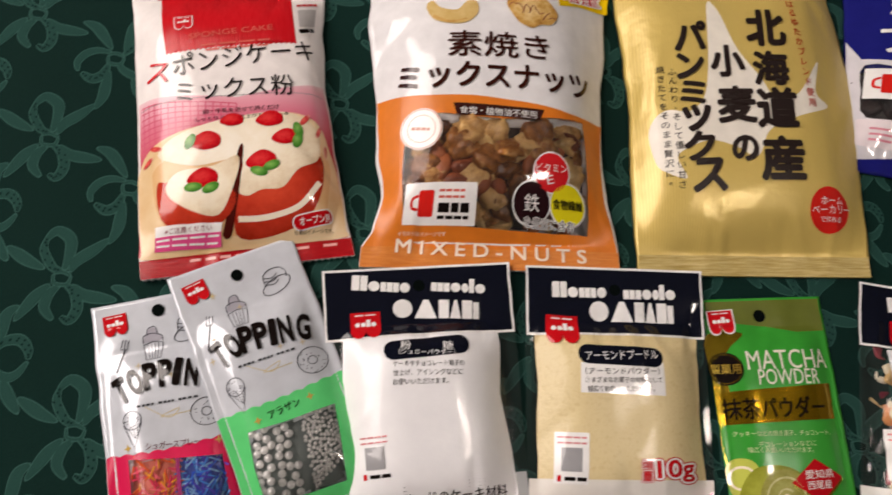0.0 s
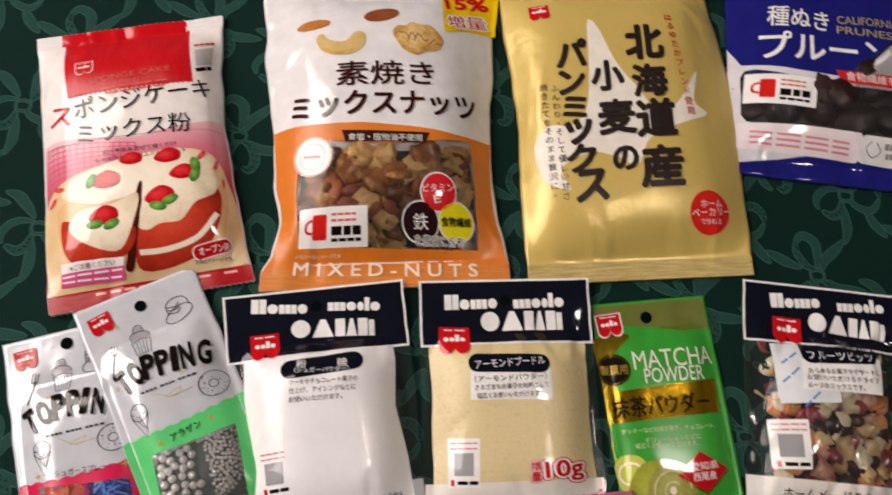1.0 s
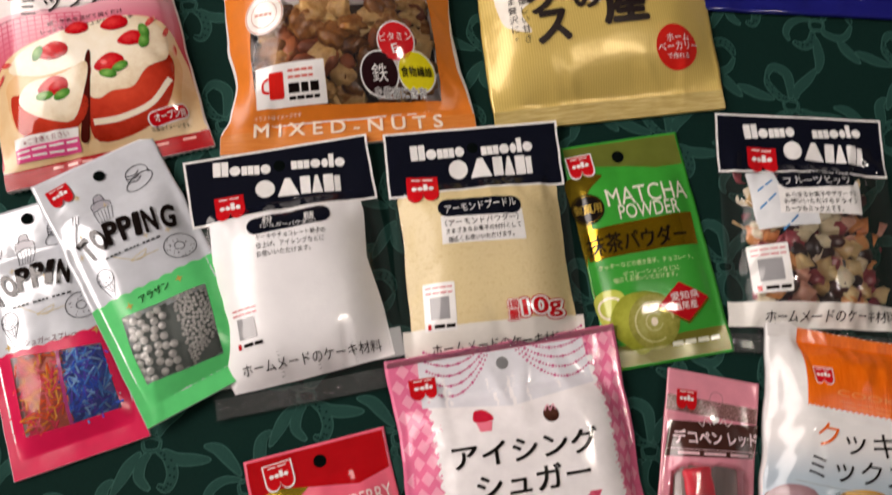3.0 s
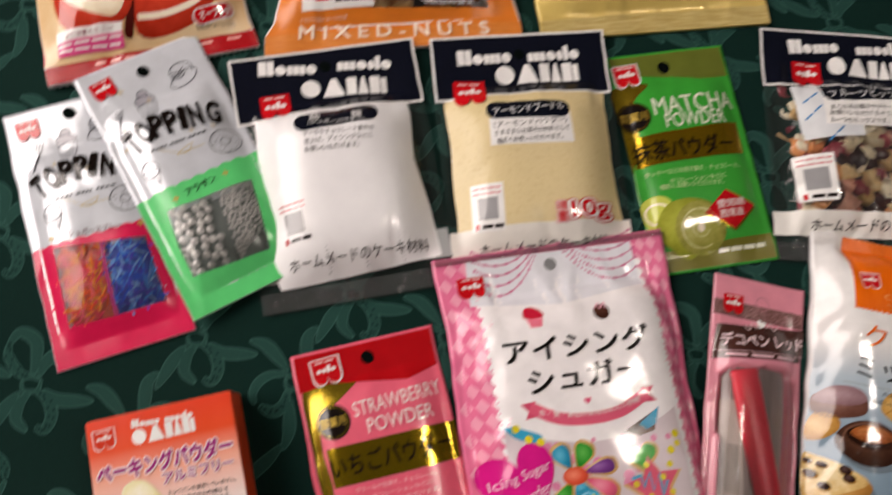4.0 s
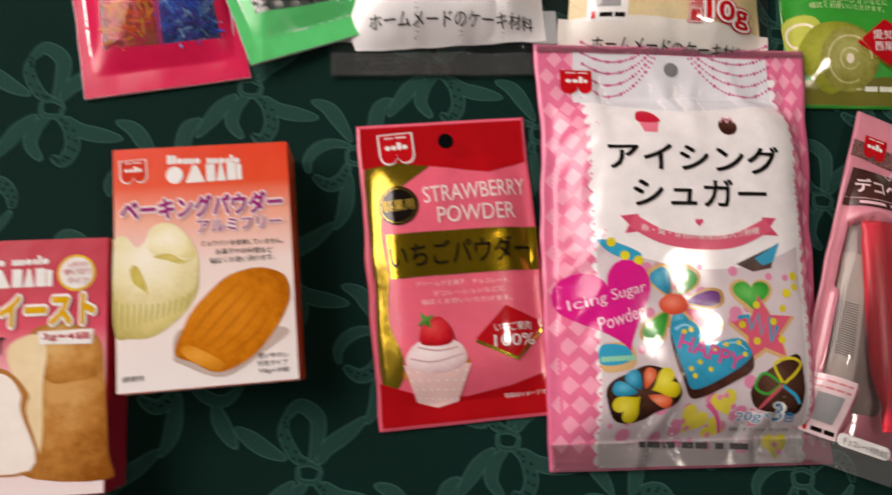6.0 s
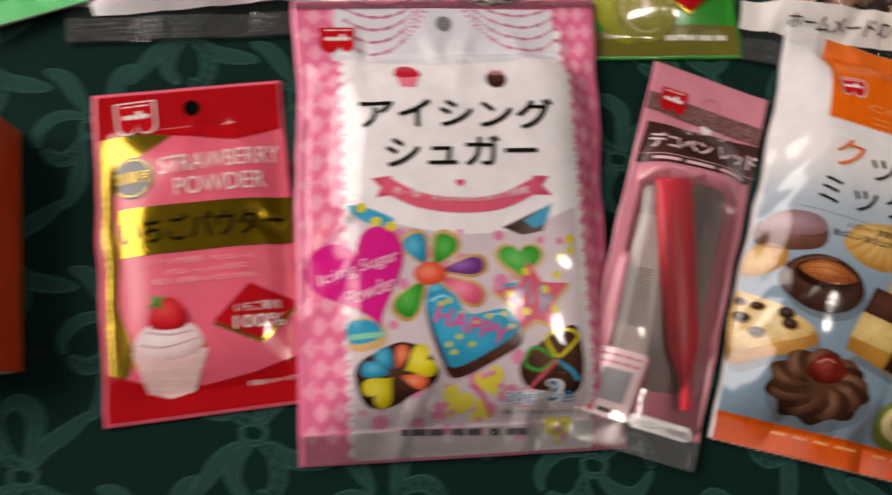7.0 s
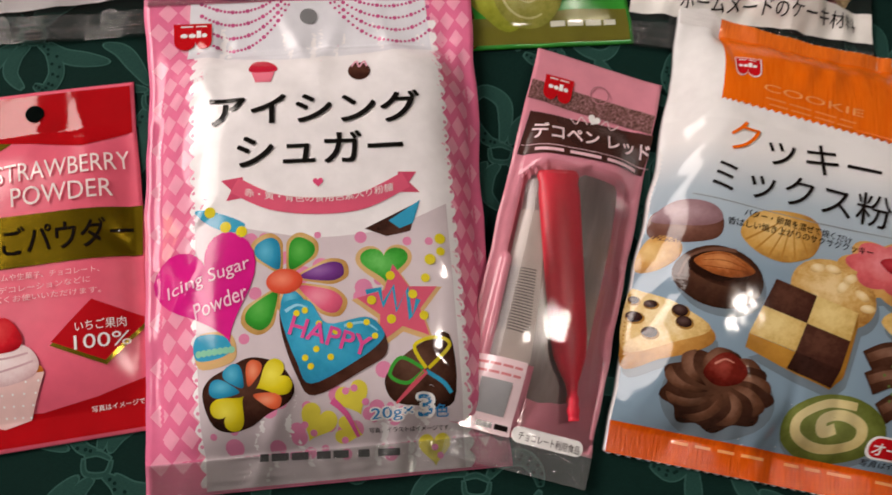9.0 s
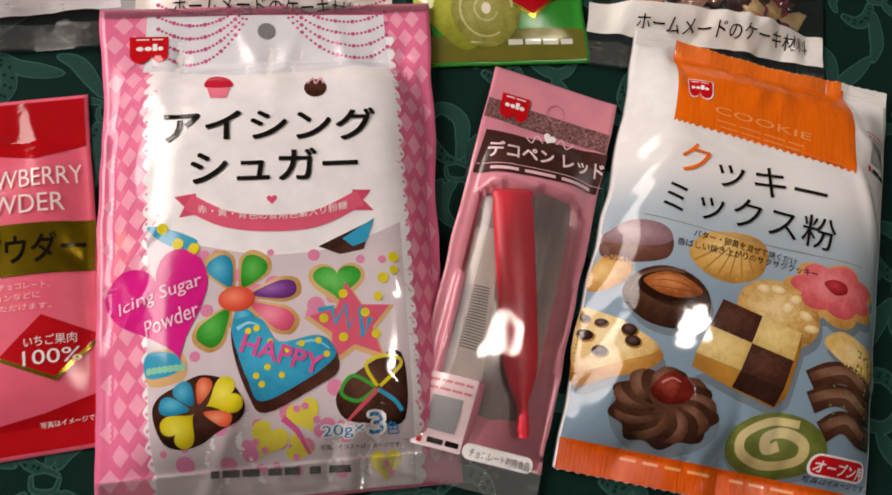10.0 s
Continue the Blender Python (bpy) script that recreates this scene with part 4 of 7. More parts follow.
def nuts():
    begin("nuts", "mixed_nuts_bag", "white and orange mixed nuts bag with a clear window", "food bag")
    window = spline([(-43.4, -24.3), (6.6, -28.0), (55.5, -23.6), (60.8, -27.6), (63.2, -61.6), (61.2, -90.6), (54.8, -93.6), (4.8, -92.0), (-50.9, -88.3), (-56.4, -84.4), (-59.1, -59.4), (-55.1, -27.4)], True, 3)
    body(ink("#e4e3e4"), recess=[(window, 13.0)])
    art("orange_print", [[(-79.7, -8.5), (-68.0, -9.4), (-43.5, -12.3), (-12.7, -13.1), (18.2, -15.9), (50.1, -19.7), (79.9, -18.5), (77, -60), (79.6, -115), (-79.6, -115), (-77, -60)]], ink("#dd7a24", 0.35), 1, "orange lower print with a window", holes=[window])
    # dark sheet below the nuts: the shade in their gaps, put in as colour
    art("window_shadow", [window], mottled("nut_gap_shade", ["#2c1a0c", "#4a2e18"], 90.0, 0.7, 0.3), -90)
    walnut_skin = mottled("walnut_flesh", ["#54290c", "#a4672a", "#dcb272"], 190.0, 0.35, 1.0, 0.1, per_piece=True)
    almond_skin = mottled("almond_skin", ["#642c12", "#94481e", "#b06234"], 200.0, 0.5, 0.6, 0.1, stretch=(0.3, 2, 2), per_piece=True)
    cashew_skin = mottled("cashew_flesh", ["#b98844", "#d8b06c", "#e8cc94"], 60.0, 0.4, 0.2, 0.15, per_piece=True)
    rnd = random.Random(11)
    kinds = [("walnut", lump("walnut", "walnut", s), walnut_skin, 5) for s in (1, 2, 3)] + [("almond", lump("almond", "almond", 4), almond_skin, 6), ("cashew", lump("cashew", "cashew", 5), cashew_skin, 2)]
    c = mid(window[0], window[len(window) // 2])
    fill(kinds, [mid(c, p, 1.02) for p in window], 15.0, 9.3, rnd, 1.0)
    fill(kinds, [mid(c, p, 0.88) for p in window], 14.0, 6.4, rnd, 0.95)
    art("window_film", [window], FILM, 1.2, "clear window film")
    art("banner", [[(-27.5, -18.2), (32.1, -20.8), (28.9, -27.8), (-25.3, -26.2)]], ink("#3a1d1a"), 4)
    text("食塩・植物油不使用", (-23.2, -23.2), (26.8, -24.8), 5.0, WHITE, 5)
    art("round_stamp", ell((-47.6, -34.3), 13.4), ink("#f3efe8"), 4)
    art("stamp_ring", stroke(ell((-47.6, -34.3), 12.6, n=36)[0] + ell((-47.6, -34.3), 12.6, n=36)[0][:1], 0.6, curved=False), ink("#c98a78"), 5)
    art("stamp_ring", stroke(ell((-47.6, -34.3), 8.8, n=36)[0] + ell((-47.6, -34.3), 8.8, n=36)[0][:1], 0.4, curved=False), ink("#c98a78"), 5)
    bars((-54.0, -33.4), (-42.3, -35.3), 1.9, ink("#c98a78"), 5, WORDS)
    cup_sign((-34.0, -79.2), 45.2, 23.0, 0)
    for c, col, words, tint in (((36.6, -59.8), "#d4252a", "", ""), ((23.7, -77.8), "#2a1418", "鉄", WHITE), ((47.8, -77.7), "#e8dc22", "食物繊維", BLACK)):
        art("claim_rim", ell(c, 12.6), WHITE, 4)
        art("claim_badge", ell(c, 11.7), ink(col), 5)
        if words == "鉄":
            text(words, (c[0] - 5.0, c[1]), (c[0] + 5.0, c[1]), 9.6, tint, 6)
        elif words:
            text(words, (c[0] - 10.3, c[1]), (c[0] + 10.3, c[1]), 5.7, tint, 6, 0.02)
    text("ビタミン", (26.0, -57.8), (47.2, -56.7), 5.0, WHITE, 6)
    text("E", (33.5, -64.8), (37.7, -63.8), 5.0, WHITE, 6)
    text("を豊富に含有", (19.2, -87.9), (52.0, -89.6), 5.7, WHITE, 5, 0.07)
    text("を豊富に含有", (19.2, -87.9), (52.0, -89.6), 5.7, BLACK, 6)
    text("イラストはイメージです", (-58.4, -95.4), (-28.9, -95.2), 2.3, WHITE, 4)
    text("M I X E D - N U T S", (-58.9, -102.4), (59.1, -106.6), 8.4, ink("#f3e2cf"), 5, 0.02)
    text("素焼き", (-31.0, 21.8), (37.1, 22.2), 17.6, ink("#35150f"), 4, 0.012)
    text("ミックスナッツ", (-62.8, 1.6), (67.0, 1.4), 16.9, ink("#35150f"), 4, 0.03, bend=1.0)
    art("almond_picture", ell((-47.3, 63.7), 12.3, 4.2, 2), mottled("printed_nut", ["#a8622c", "#c88848"], 160.0, 0.12), 4)
    art("almond_picture", ell((1.6, 70.0), 13.0, 6.1, 14), SKIN, 4)
    art("cashew_picture", blob((-45.1, 50.7), (-40.8, 54.7), (-35.5, 48.8), (-24.8, 46.8), (-17.4, 53.9), (-11.0, 52.9), (-11.0, 43.9), (-19.4, 36.9), (-31.1, 36.8), (-40.7, 40.7)), PALE_TAN, 4)
    art("cashew_shade", stroke([(-40.7, 42.7), (-30.1, 37.8), (-18.4, 39.9)], 2.3, 0.8), TAN, 4.6)
    photo("walnut_picture", blob((9.2, 53.1), (13.0, 59.5), (18.7, 59.8), (23.0, 63.0), (30.4, 61.2), (36.0, 61.5), (41.1, 57.3), (45.4, 50.3), (43.0, 44.0), (39.1, 40.3), (32.0, 39.0), (26.3, 35.8), (19.0, 38.0), (14.6, 42.1)), ["#e8cc92", "#cfa258", "#96601f"], 4, grain=0.8, scale=120.0)
    rnd = random.Random(3)
    for i in range(7):
        c = mid((13.4, 54.1), (41.2, 44.3), i / 6)
        art("walnut_fold", stroke([(c[0] - 3, c[1] + rnd.uniform(-5, 5)), (c[0], c[1] + rnd.uniform(-4, 4)), (c[0] + 3, c[1] + rnd.uniform(-5, 5))], 0.8), SKIN, 5)
    art("extra_label", [[(45.7, 102.3), (84.2, 101.6), (82.5, 65.5), (63.4, 63.4), (47.4, 58.3)]], ink("#f0c814"), 4)
    text("増量", (50.6, 68.3), (76.5, 74.5), 10.3, WHITE, 5, 0.1)
    text("増量", (50.6, 68.3), (76.5, 74.5), 10.3, RED, 5.6, 0.02)
    text("15%", (49.0, 86.3), (76.3, 90.5), 10.7, RED, 5.6, 0.04)
    seal(-116, -103, mottled("orange_seal", ["#d27426", "#e38f42"], 400.0, 0.3, 0.5, 0.3, stretch=(0.2, 2, 1)), 1.6, "crimped orange bottom seal")


nuts()


# ---- bread mix ----
def bread_mix():
    begin("bread", "bread_mix_bag", "matt gold bread mix bag with brush lettering", "food bag")
    n = Nodes("gold_striped_film")
    wave = n.add("ShaderNodeTexWave", Scale=190.0, Distortion=2.5, Detail=2.0)
    n.link(n.coords(), wave.inputs["Vector"])
    n.link(n.ramp(wave.outputs["Fac"], [(0.0, lin("#d0b360")), (1.0, lin("#dec472"))]), n.bsdf.inputs["Base Color"])
    n.bsdf.inputs["Metallic"].default_value, n.bsdf.inputs["Roughness"].default_value = 0.12, 0.3
    n.bsdf.inputs["Coat Weight"].default_value = 0.0
    n.bump(n.noise(45.0, 3.0, 0.5), 0.3, 0.004)
    body(n.mat)
    art("island_map", blob((-19.6, 63.1), (-12.6, 58.1), (-2.8, 30.0), (11.1, 7.9), (19.0, -5.1), (36.0, -0.3), (55.2, 25.6), (49.0, 1.7), (57.9, -7.4), (30.9, -18.2), (11.8, -28.1), (1.7, -46.0), (-11.3, -39.9), (-26.3, -35.8), (-39.3, -39.7), (-49.3, -46.7), (-44.4, -60.7), (-55.4, -56.6), (-62.3, -48.6), (-65.2, -26.5), (-54.1, -14.6), (-39.1, -15.7), (-28.0, -3.8), (-22.8, 26.2)), ink("#efe9dc", 0.45), 1, "white island map")
    brush = ink("#1c0c08", 0.5)
    for ch, c, s in (("北", (18.3, 45.9), 64), ("海", (18.1, 15.9), 58), ("道", (18.9, -12.1), 66), ("産", (17.7, -47.1), 70), ("小", (-10.9, 20.1), 54), ("麦", (-8.1, -10.9), 60), ("の", (-6.3, -41.0), 40), ("パ", (-33.7, 38.2), 50), ("ン", (-35.9, 16.3), 42), ("ミ", (-36.0, -2.7), 38), ("ッ", (-35.1, -20.8), 42), ("ク", (-35.3, -39.8), 46), ("ス", (-30.4, -58.8), 50)):
        r = s * 0.2
        text(ch, (c[0] - r, c[1] - 0.5), (c[0] + r, c[1] + 0.5), s * 0.4, brush, 4, 0.042, slant=0.08)
    column("はるゆたかブレンド使用", (39.5, 66.7), (45.0, -6.3), 6.4, ink("#c0341e"), 4, 0.01)
    column("ふんわり、そして優しい甘さ", (-47.9, 12.3), (-47.5, -64.7), 5.6, brush, 4)
    column("焼きたてをそのまま贅沢に。", (-54.9, 14.4), (-54.4, -63.6), 5.6, brush, 4)
    art("claim_badge", ell((48.5, -78.3), 14.4), ink("#d62820"), 4)
    text("ホーム", (41.5, -73.3), (57.5, -72.4), 4.8, WHITE, 5)
    text("ベーカリー", (35.4, -79.2), (63.5, -77.4), 5.2, WHITE, 5)
    text("で作れる", (41.4, -84.3), (56.4, -84.4), 3.6, WHITE, 5)
    crest((-51.5, 75.4), 13.6, 0, RED, None)
    ridge = mottled("gold_seal", ["#a88e48", "#d6c284"], 420.0, 0.25, 0.7, 0.3, stretch=(0.15, 2, 1))
    seal(-119, -106, ridge, 1, "crimped gold bottom seal")
    seal(108, 119, ridge, 1, "crimped gold top seal")


bread_mix()


# ---- prunes ----
def prunes():
    begin("prune", "prune_bag", "blue and white prune bag with a clear window", "food bag")
    window = spline([(-72.6, -35.1), (-46.7, -39.3), (-7.6, -43.6), (40, 2), (58, 0), (62, -30), (50, -52), (27.8, -84.8), (2.6, -78.5), (-38.0, -77.5), (-71.8, -74.4), (-74.7, -54.6)], True, 3)
    body(ink("#1d2070"), recess=[(window, 10.0)])
    blue = ink("#1b1f8a")
    art("white_band", [[(-82.6, -15.4), (-74.3, -30.3), (-39.2, -35.2), (1.5, -37.2), (82, 10), (82, -85), (34.1, -106.1), (-26.5, -107.1), (-83.3, -105.5)]], ink("#d8d5da"), 1, "whitish band round the window", holes=[window])
    art("window_shadow", [window], ink("#1a100e", 0.6), -75)
    skin = mottled("prune_skin", ["#120a09", "#2a1614", "#3a221e"], 220.0, 0.42, 1.0, 0.0, per_piece=True)
    fill([("prune", lump("prune", "prune", s), skin, 1) for s in (1, 2, 3)], window, 24.0, 6.0, random.Random(5))
    art("window_film", [window], FILM_SOFT, 1.2, "clear window film")
    text("種ぬき", (-57.9, 8.5), (-15.0, 5.8), 16.3, WHITE, 4, 0.01)
    text("プルーン", (-63.4, -15.5), (29.7, -15.8), 21.5, WHITE, 4, 0.02)
    text("CALIFORNIA", (-8.4, 8.9), (37.8, 10.7), 6.4, ink("#b0a070"), 4)
    text("PRUNES", (-9.2, 0.6), (32.2, 0.8), 6.0, ink("#b0a070"), 4)
    art("red_band", [[(-11.4, -32.0), (30.0, -31.9), (60, 10), (60, 2), (29.5, -42.1), (-7.9, -41.6)]], ink("#c8282a"), 3)
    text("食物繊維を", (-4.7, -36.1), (31.8, -36.7), 7.3, WHITE, 4)
    cup_sign((-50.0, -51.0), 47.3, 22.4, -4)
    art("notice", rbox(mid((-74.3, -84.9), (3.8, -86.4)), 86.0, 18.9, 2, -1), ink("#eadfe2"), 4)
    for k in (0.22, 0.5, 0.78):
        bars(mid((-70.1, -79.2), (-70.1, -92.4), k), mid((-0.9, -82.0), (0.9, -93.9), k), 1.5, ink("#d88a9a"), 5, WORDS)
    art("origin_mark", rbox((25.2, -87.2), 36.1, 18.1, 4, -2), ink("#e4e4e2"), 4)
    art("fruit_mark", stroke([(15.2, -81.6), (11.9, -86.2), (16.7, -91.5), (22.2, -87.7), (18.4, -82.2)], 0.9), GREY, 5)
    bars((24.7, -84.3), (38.9, -84.2), 3.9, GREY, 5, WORDS)
    bars((26.6, -90.1), (37.6, -89.4), 3.4, GREY, 5, WORDS)


prunes()


# ---- toppings ----
PEN_INK = ink("#4a4a50")


def doodles(fork, cup, cake, donut, cone, k):
    """Line drawings of a fork, cup cake, cake on a plate, ring and cone."""
    w = 0.5
    lines = stroke([(fork[0] - 3, fork[1] - 9), (fork[0] + 1, fork[1] + 1), (fork[0] + 2, fork[1] + 4)], w * 2)
    for d in (-1.6, 0, 1.6):
        lines += stroke([(fork[0] + 1.5 + d, fork[1] + 4 - d * 0.3), (fork[0] + 3 + d, fork[1] + 9 - d * 0.3)], w, curved=False)
    lines += stroke([(fork[0] - 0.5, fork[1] + 4), (fork[0] + 3.4, fork[1] + 3.2)], w, curved=False)
    x, y = cup
    lines += stroke([(x - 5.5, y), (x - 4, y - 9), (x + 4, y - 9), (x + 5.5, y), (x, y + 1.2), (x - 5.5, y)], w, curved=False)
    for d in (-3, -1, 1, 3):
        lines += stroke([(x + d, y), (x + d * 0.75, y - 8.6)], w * 0.7, curved=False)
    lines += stroke([(x - 5.5, y + 1), (x - 5, y + 5), (x, y + 6), (x + 5, y + 4), (x + 5.5, y + 1)], w)
    lines += stroke([(x - 3, y + 5), (x - 2, y + 9), (x + 2, y + 9.5), (x + 3, y + 5)], w)
    art("cream_doodle", blob((x - 5, y + 1.5), (x - 4, y + 5), (x - 2, y + 8.5), (x + 1.5, y + 9), (x + 3.5, y + 5), (x + 5, y + 1.5)), ink("#a9a7b0"), 2)
    x, y = cake
    lines += stroke(ell((x, y - 3), 9, 4.2, 18)[0] + ell((x, y - 3), 9, 4.2, 18)[0][:1], w, curved=False)
    lines += stroke([(x - 6, y - 2), (x - 6, y + 4), (x - 2, y + 7), (x + 4, y + 7), (x + 7, y + 4), (x + 7, y)], w)
    for d in (0, 2, 4):
        lines += stroke([(x - 6, y + d - 1), (x - 1, y + d - 2), (x + 2, y + d)], w)
    x, y = donut
    for r in (8.4, 2.6):
        lines += stroke(ell((x, y), r, r * 0.9)[0] + ell((x, y), r, r * 0.9)[0][:1], w, curved=False)
    x, y = cone
    lines += stroke(ell((x, y), 5, 5)[0] + ell((x, y), 5, 5)[0][:1], w, curved=False)
    lines += stroke([(x - 5, y - 2), (x, y - 15), (x + 5, y - 2)], w, curved=False)
    for d in (-2.5, 0, 2.5):
        lines += stroke([(x + d, y - 4), (x + d * 0.2 + 1.5, y - 10)], w * 0.7, curved=False)
    art("line_drawing", lines, PEN_INK, 2.5)
    rnd = random.Random(k)
    dots = []
    for c in (donut, cone):
        for _ in range(22):
            a, r = rnd.uniform(0, 6.3), rnd.uniform(0.5, 0.95) * (7.6 if c is donut else 4.6)
            dots += ell((c[0] + r * math.cos(a), c[1] + r * math.sin(a)), 0.35, n=6)
    art("speckles", dots, PEN_INK, 2.5)
    sparkles = []
    for _ in range(7):
        c = (rnd.uniform(-30, 30), rnd.uniform(0, 70))
        sparkles += stroke([(c[0] - 1.5, c[1]), (c[0] + 1.5, c[1])], 0.4) + stroke([(c[0], c[1] - 1.8), (c[0], c[1] + 1.8)], 0.4)
    art("sparkles", sparkles, ink("#c9b27a"), 2.2)


def scallop(y0, material, name, label=""):
    """A coloured lower field with a wavy upper edge, up to y0."""
    b = CUR["b"]
    x = b["W"] / 2 - 0.3
    top = [(x - 2 * x * i / 48, y0 + 1.3 * abs(math.sin(i / 48 * math.pi * 9)) - 2.5 * math.sin(i / 48 * math.pi)) for i in range(49)]
    return top, x


def topping(key, label, colour, words, ink_colour, y0, window, title, sub):
    begin(key, "topping_pouch", label, "food pouch", "cake topping pouches")
    body(ink("#d3d8df", 0.16, 0.15), recess=[(window, 6.0)])
    top, x = scallop(y0, None, "")
    b = CUR["b"]
    art("colour_field", [[(-x, -b["H"] / 2 + 0.2), (x, -b["H"] / 2 + 0.2)] + top], ink(colour, 0.25), 1, "bright lower print with a wavy edge", holes=[window])
    for i, (ch, c) in enumerate(zip("TOPPING", title)):
        p, q = title[max(0, i - 1)], title[min(6, i + 1)]
        d, w = math.hypot(q[0] - p[0], q[1] - p[1]), 1.1 if ch == "I" else 3.3
        ex, ey = (q[0] - p[0]) / d * w, (q[1] - p[1]) / d * w + (0.06 if i % 2 else -0.04) * w
        text(ch, (c[0] - ex + 0.6, c[1] - ey - 0.7), (c[0] + ex + 0.6, c[1] + ey - 0.7), 14.0, ink("#b4b8bc"), 3.2, 0.02)
        text(ch, (c[0] - ex, c[1] - ey), (c[0] + ex, c[1] + ey), 14.0, BLACK, 4, 0.045)
    bars(sub[0], sub[1], 1.2, ink("#3a3c40"), 4, (0.0, 0.06, 0.09, 0.14, 0.16, 0.22, 0.24, 0.28, 0.35, 0.42, 0.44, 0.49, 0.51, 0.55, 0.57, 0.61, 0.68, 0.73, 0.75, 0.81, 0.84, 0.9, 0.93, 1.0))
    art("flourish", stroke([mid(sub[0], sub[1], 0.1), (0, sub[0][1] - 9), (6, sub[0][1] - 5), (-4, sub[0][1] - 8), (12, sub[1][1] - 7)], 0.4), ink("#c9b98a"), 2)
    text(words[0], words[1], words[2], words[3], ink_colour, 4, 0.01)
    for s in (-1, 1):
        m = mid(words[1], words[2], 0.5 + s * 0.85)
        art("laurel", star(m, 2.4, 0.35, 4), ink("#c0a050"), 3)


def spray():
    window = [(-23.9, -11.3), (1.8, -15.7), (24.7, -18.5), (25.6, -38.2), (26.8, -56.8), (0.1, -57.3), (-25.2, -56.0), (-24.3, -32.7)]
    topping("spray", "silver and pink topping pouch of coloured sugar strands", "#d61f50", ("シュガースプレー", (-13.6, -6.3), (14.4, -9.2), 3.6), ink("#5a0a22"), -8, window, ((-24.2, 26.2), (-16.1, 29.6), (-7.7, 31.3), (0.6, 31.6), (7.0, 31.0), (14.8, 28.9), (24.0, 26.5)), ((-16.1, 15.7), (16.5, 14.9)))
    doodles((-23, 46), (-5.5, 50), (15, 56), (20, 6), (-19.5, 9), 1)
    crest((-24.9, 65.6), 13.2, 2, RED, None)
    eyelet((-0.7, 68.7), 3.6)
    left = [window[0], window[1], window[5], window[6], window[7]]
    right = [window[1], window[2], window[3], window[4], window[5]]
    art("window_back", [left], ink("#d86a52", 0.4), -34)
    art("window_back", [right], ink("#3f5cc0", 0.4), -34)
    rnd = random.Random(8)
    b = CUR["b"]
    stick = bpy.data.meshes.new("sugar_strand")
    bm = bmesh.new()
    bmesh.ops.create_cone(bm, cap_ends=True, segments=6, radius1=0.00055, radius2=0.00055, depth=0.0068)
    bm.to_mesh(stick)
    bm.free()
    for loop, cols, n in ((left, ("#ff6a24", "#ffb02e", "#f23a66", "#ff7a8a"), 130), (right, ("#2a64e0", "#4aa0f0", "#5a4ad0", "#9ad0fa"), 150)):
        meshes = []
        for col in cols:
            me = stick.copy()
            me.materials.append(ink(col, 0.35, 0, 0.2, wrinkle=0))
            meshes.append(me)
        xs, ys = [p[0] for p in loop], [p[1] for p in loop]
        k = 0
        while k < n:
            u, v = rnd.uniform(min(xs), max(xs)), rnd.uniform(min(ys), max(ys))
            if inside((u, v), loop):
                o = new("sugar_strand", meshes[k % 4])
                o.parent = CUR["ob"]
                o.matrix_local = pose(*put(u, v, surface(b, u, v) - rnd.uniform(0.7, 2.8)), 90 + rnd.uniform(-14, 14), 0, rnd.uniform(0, 360))
                k += 1
    art("window_film", [window], FILM_SOFT, 1.4, "clear window film")
    art("window_divider", stroke([window[1], window[5]], 2.0), ink("#9a3a6a"), 1.8)


spray()


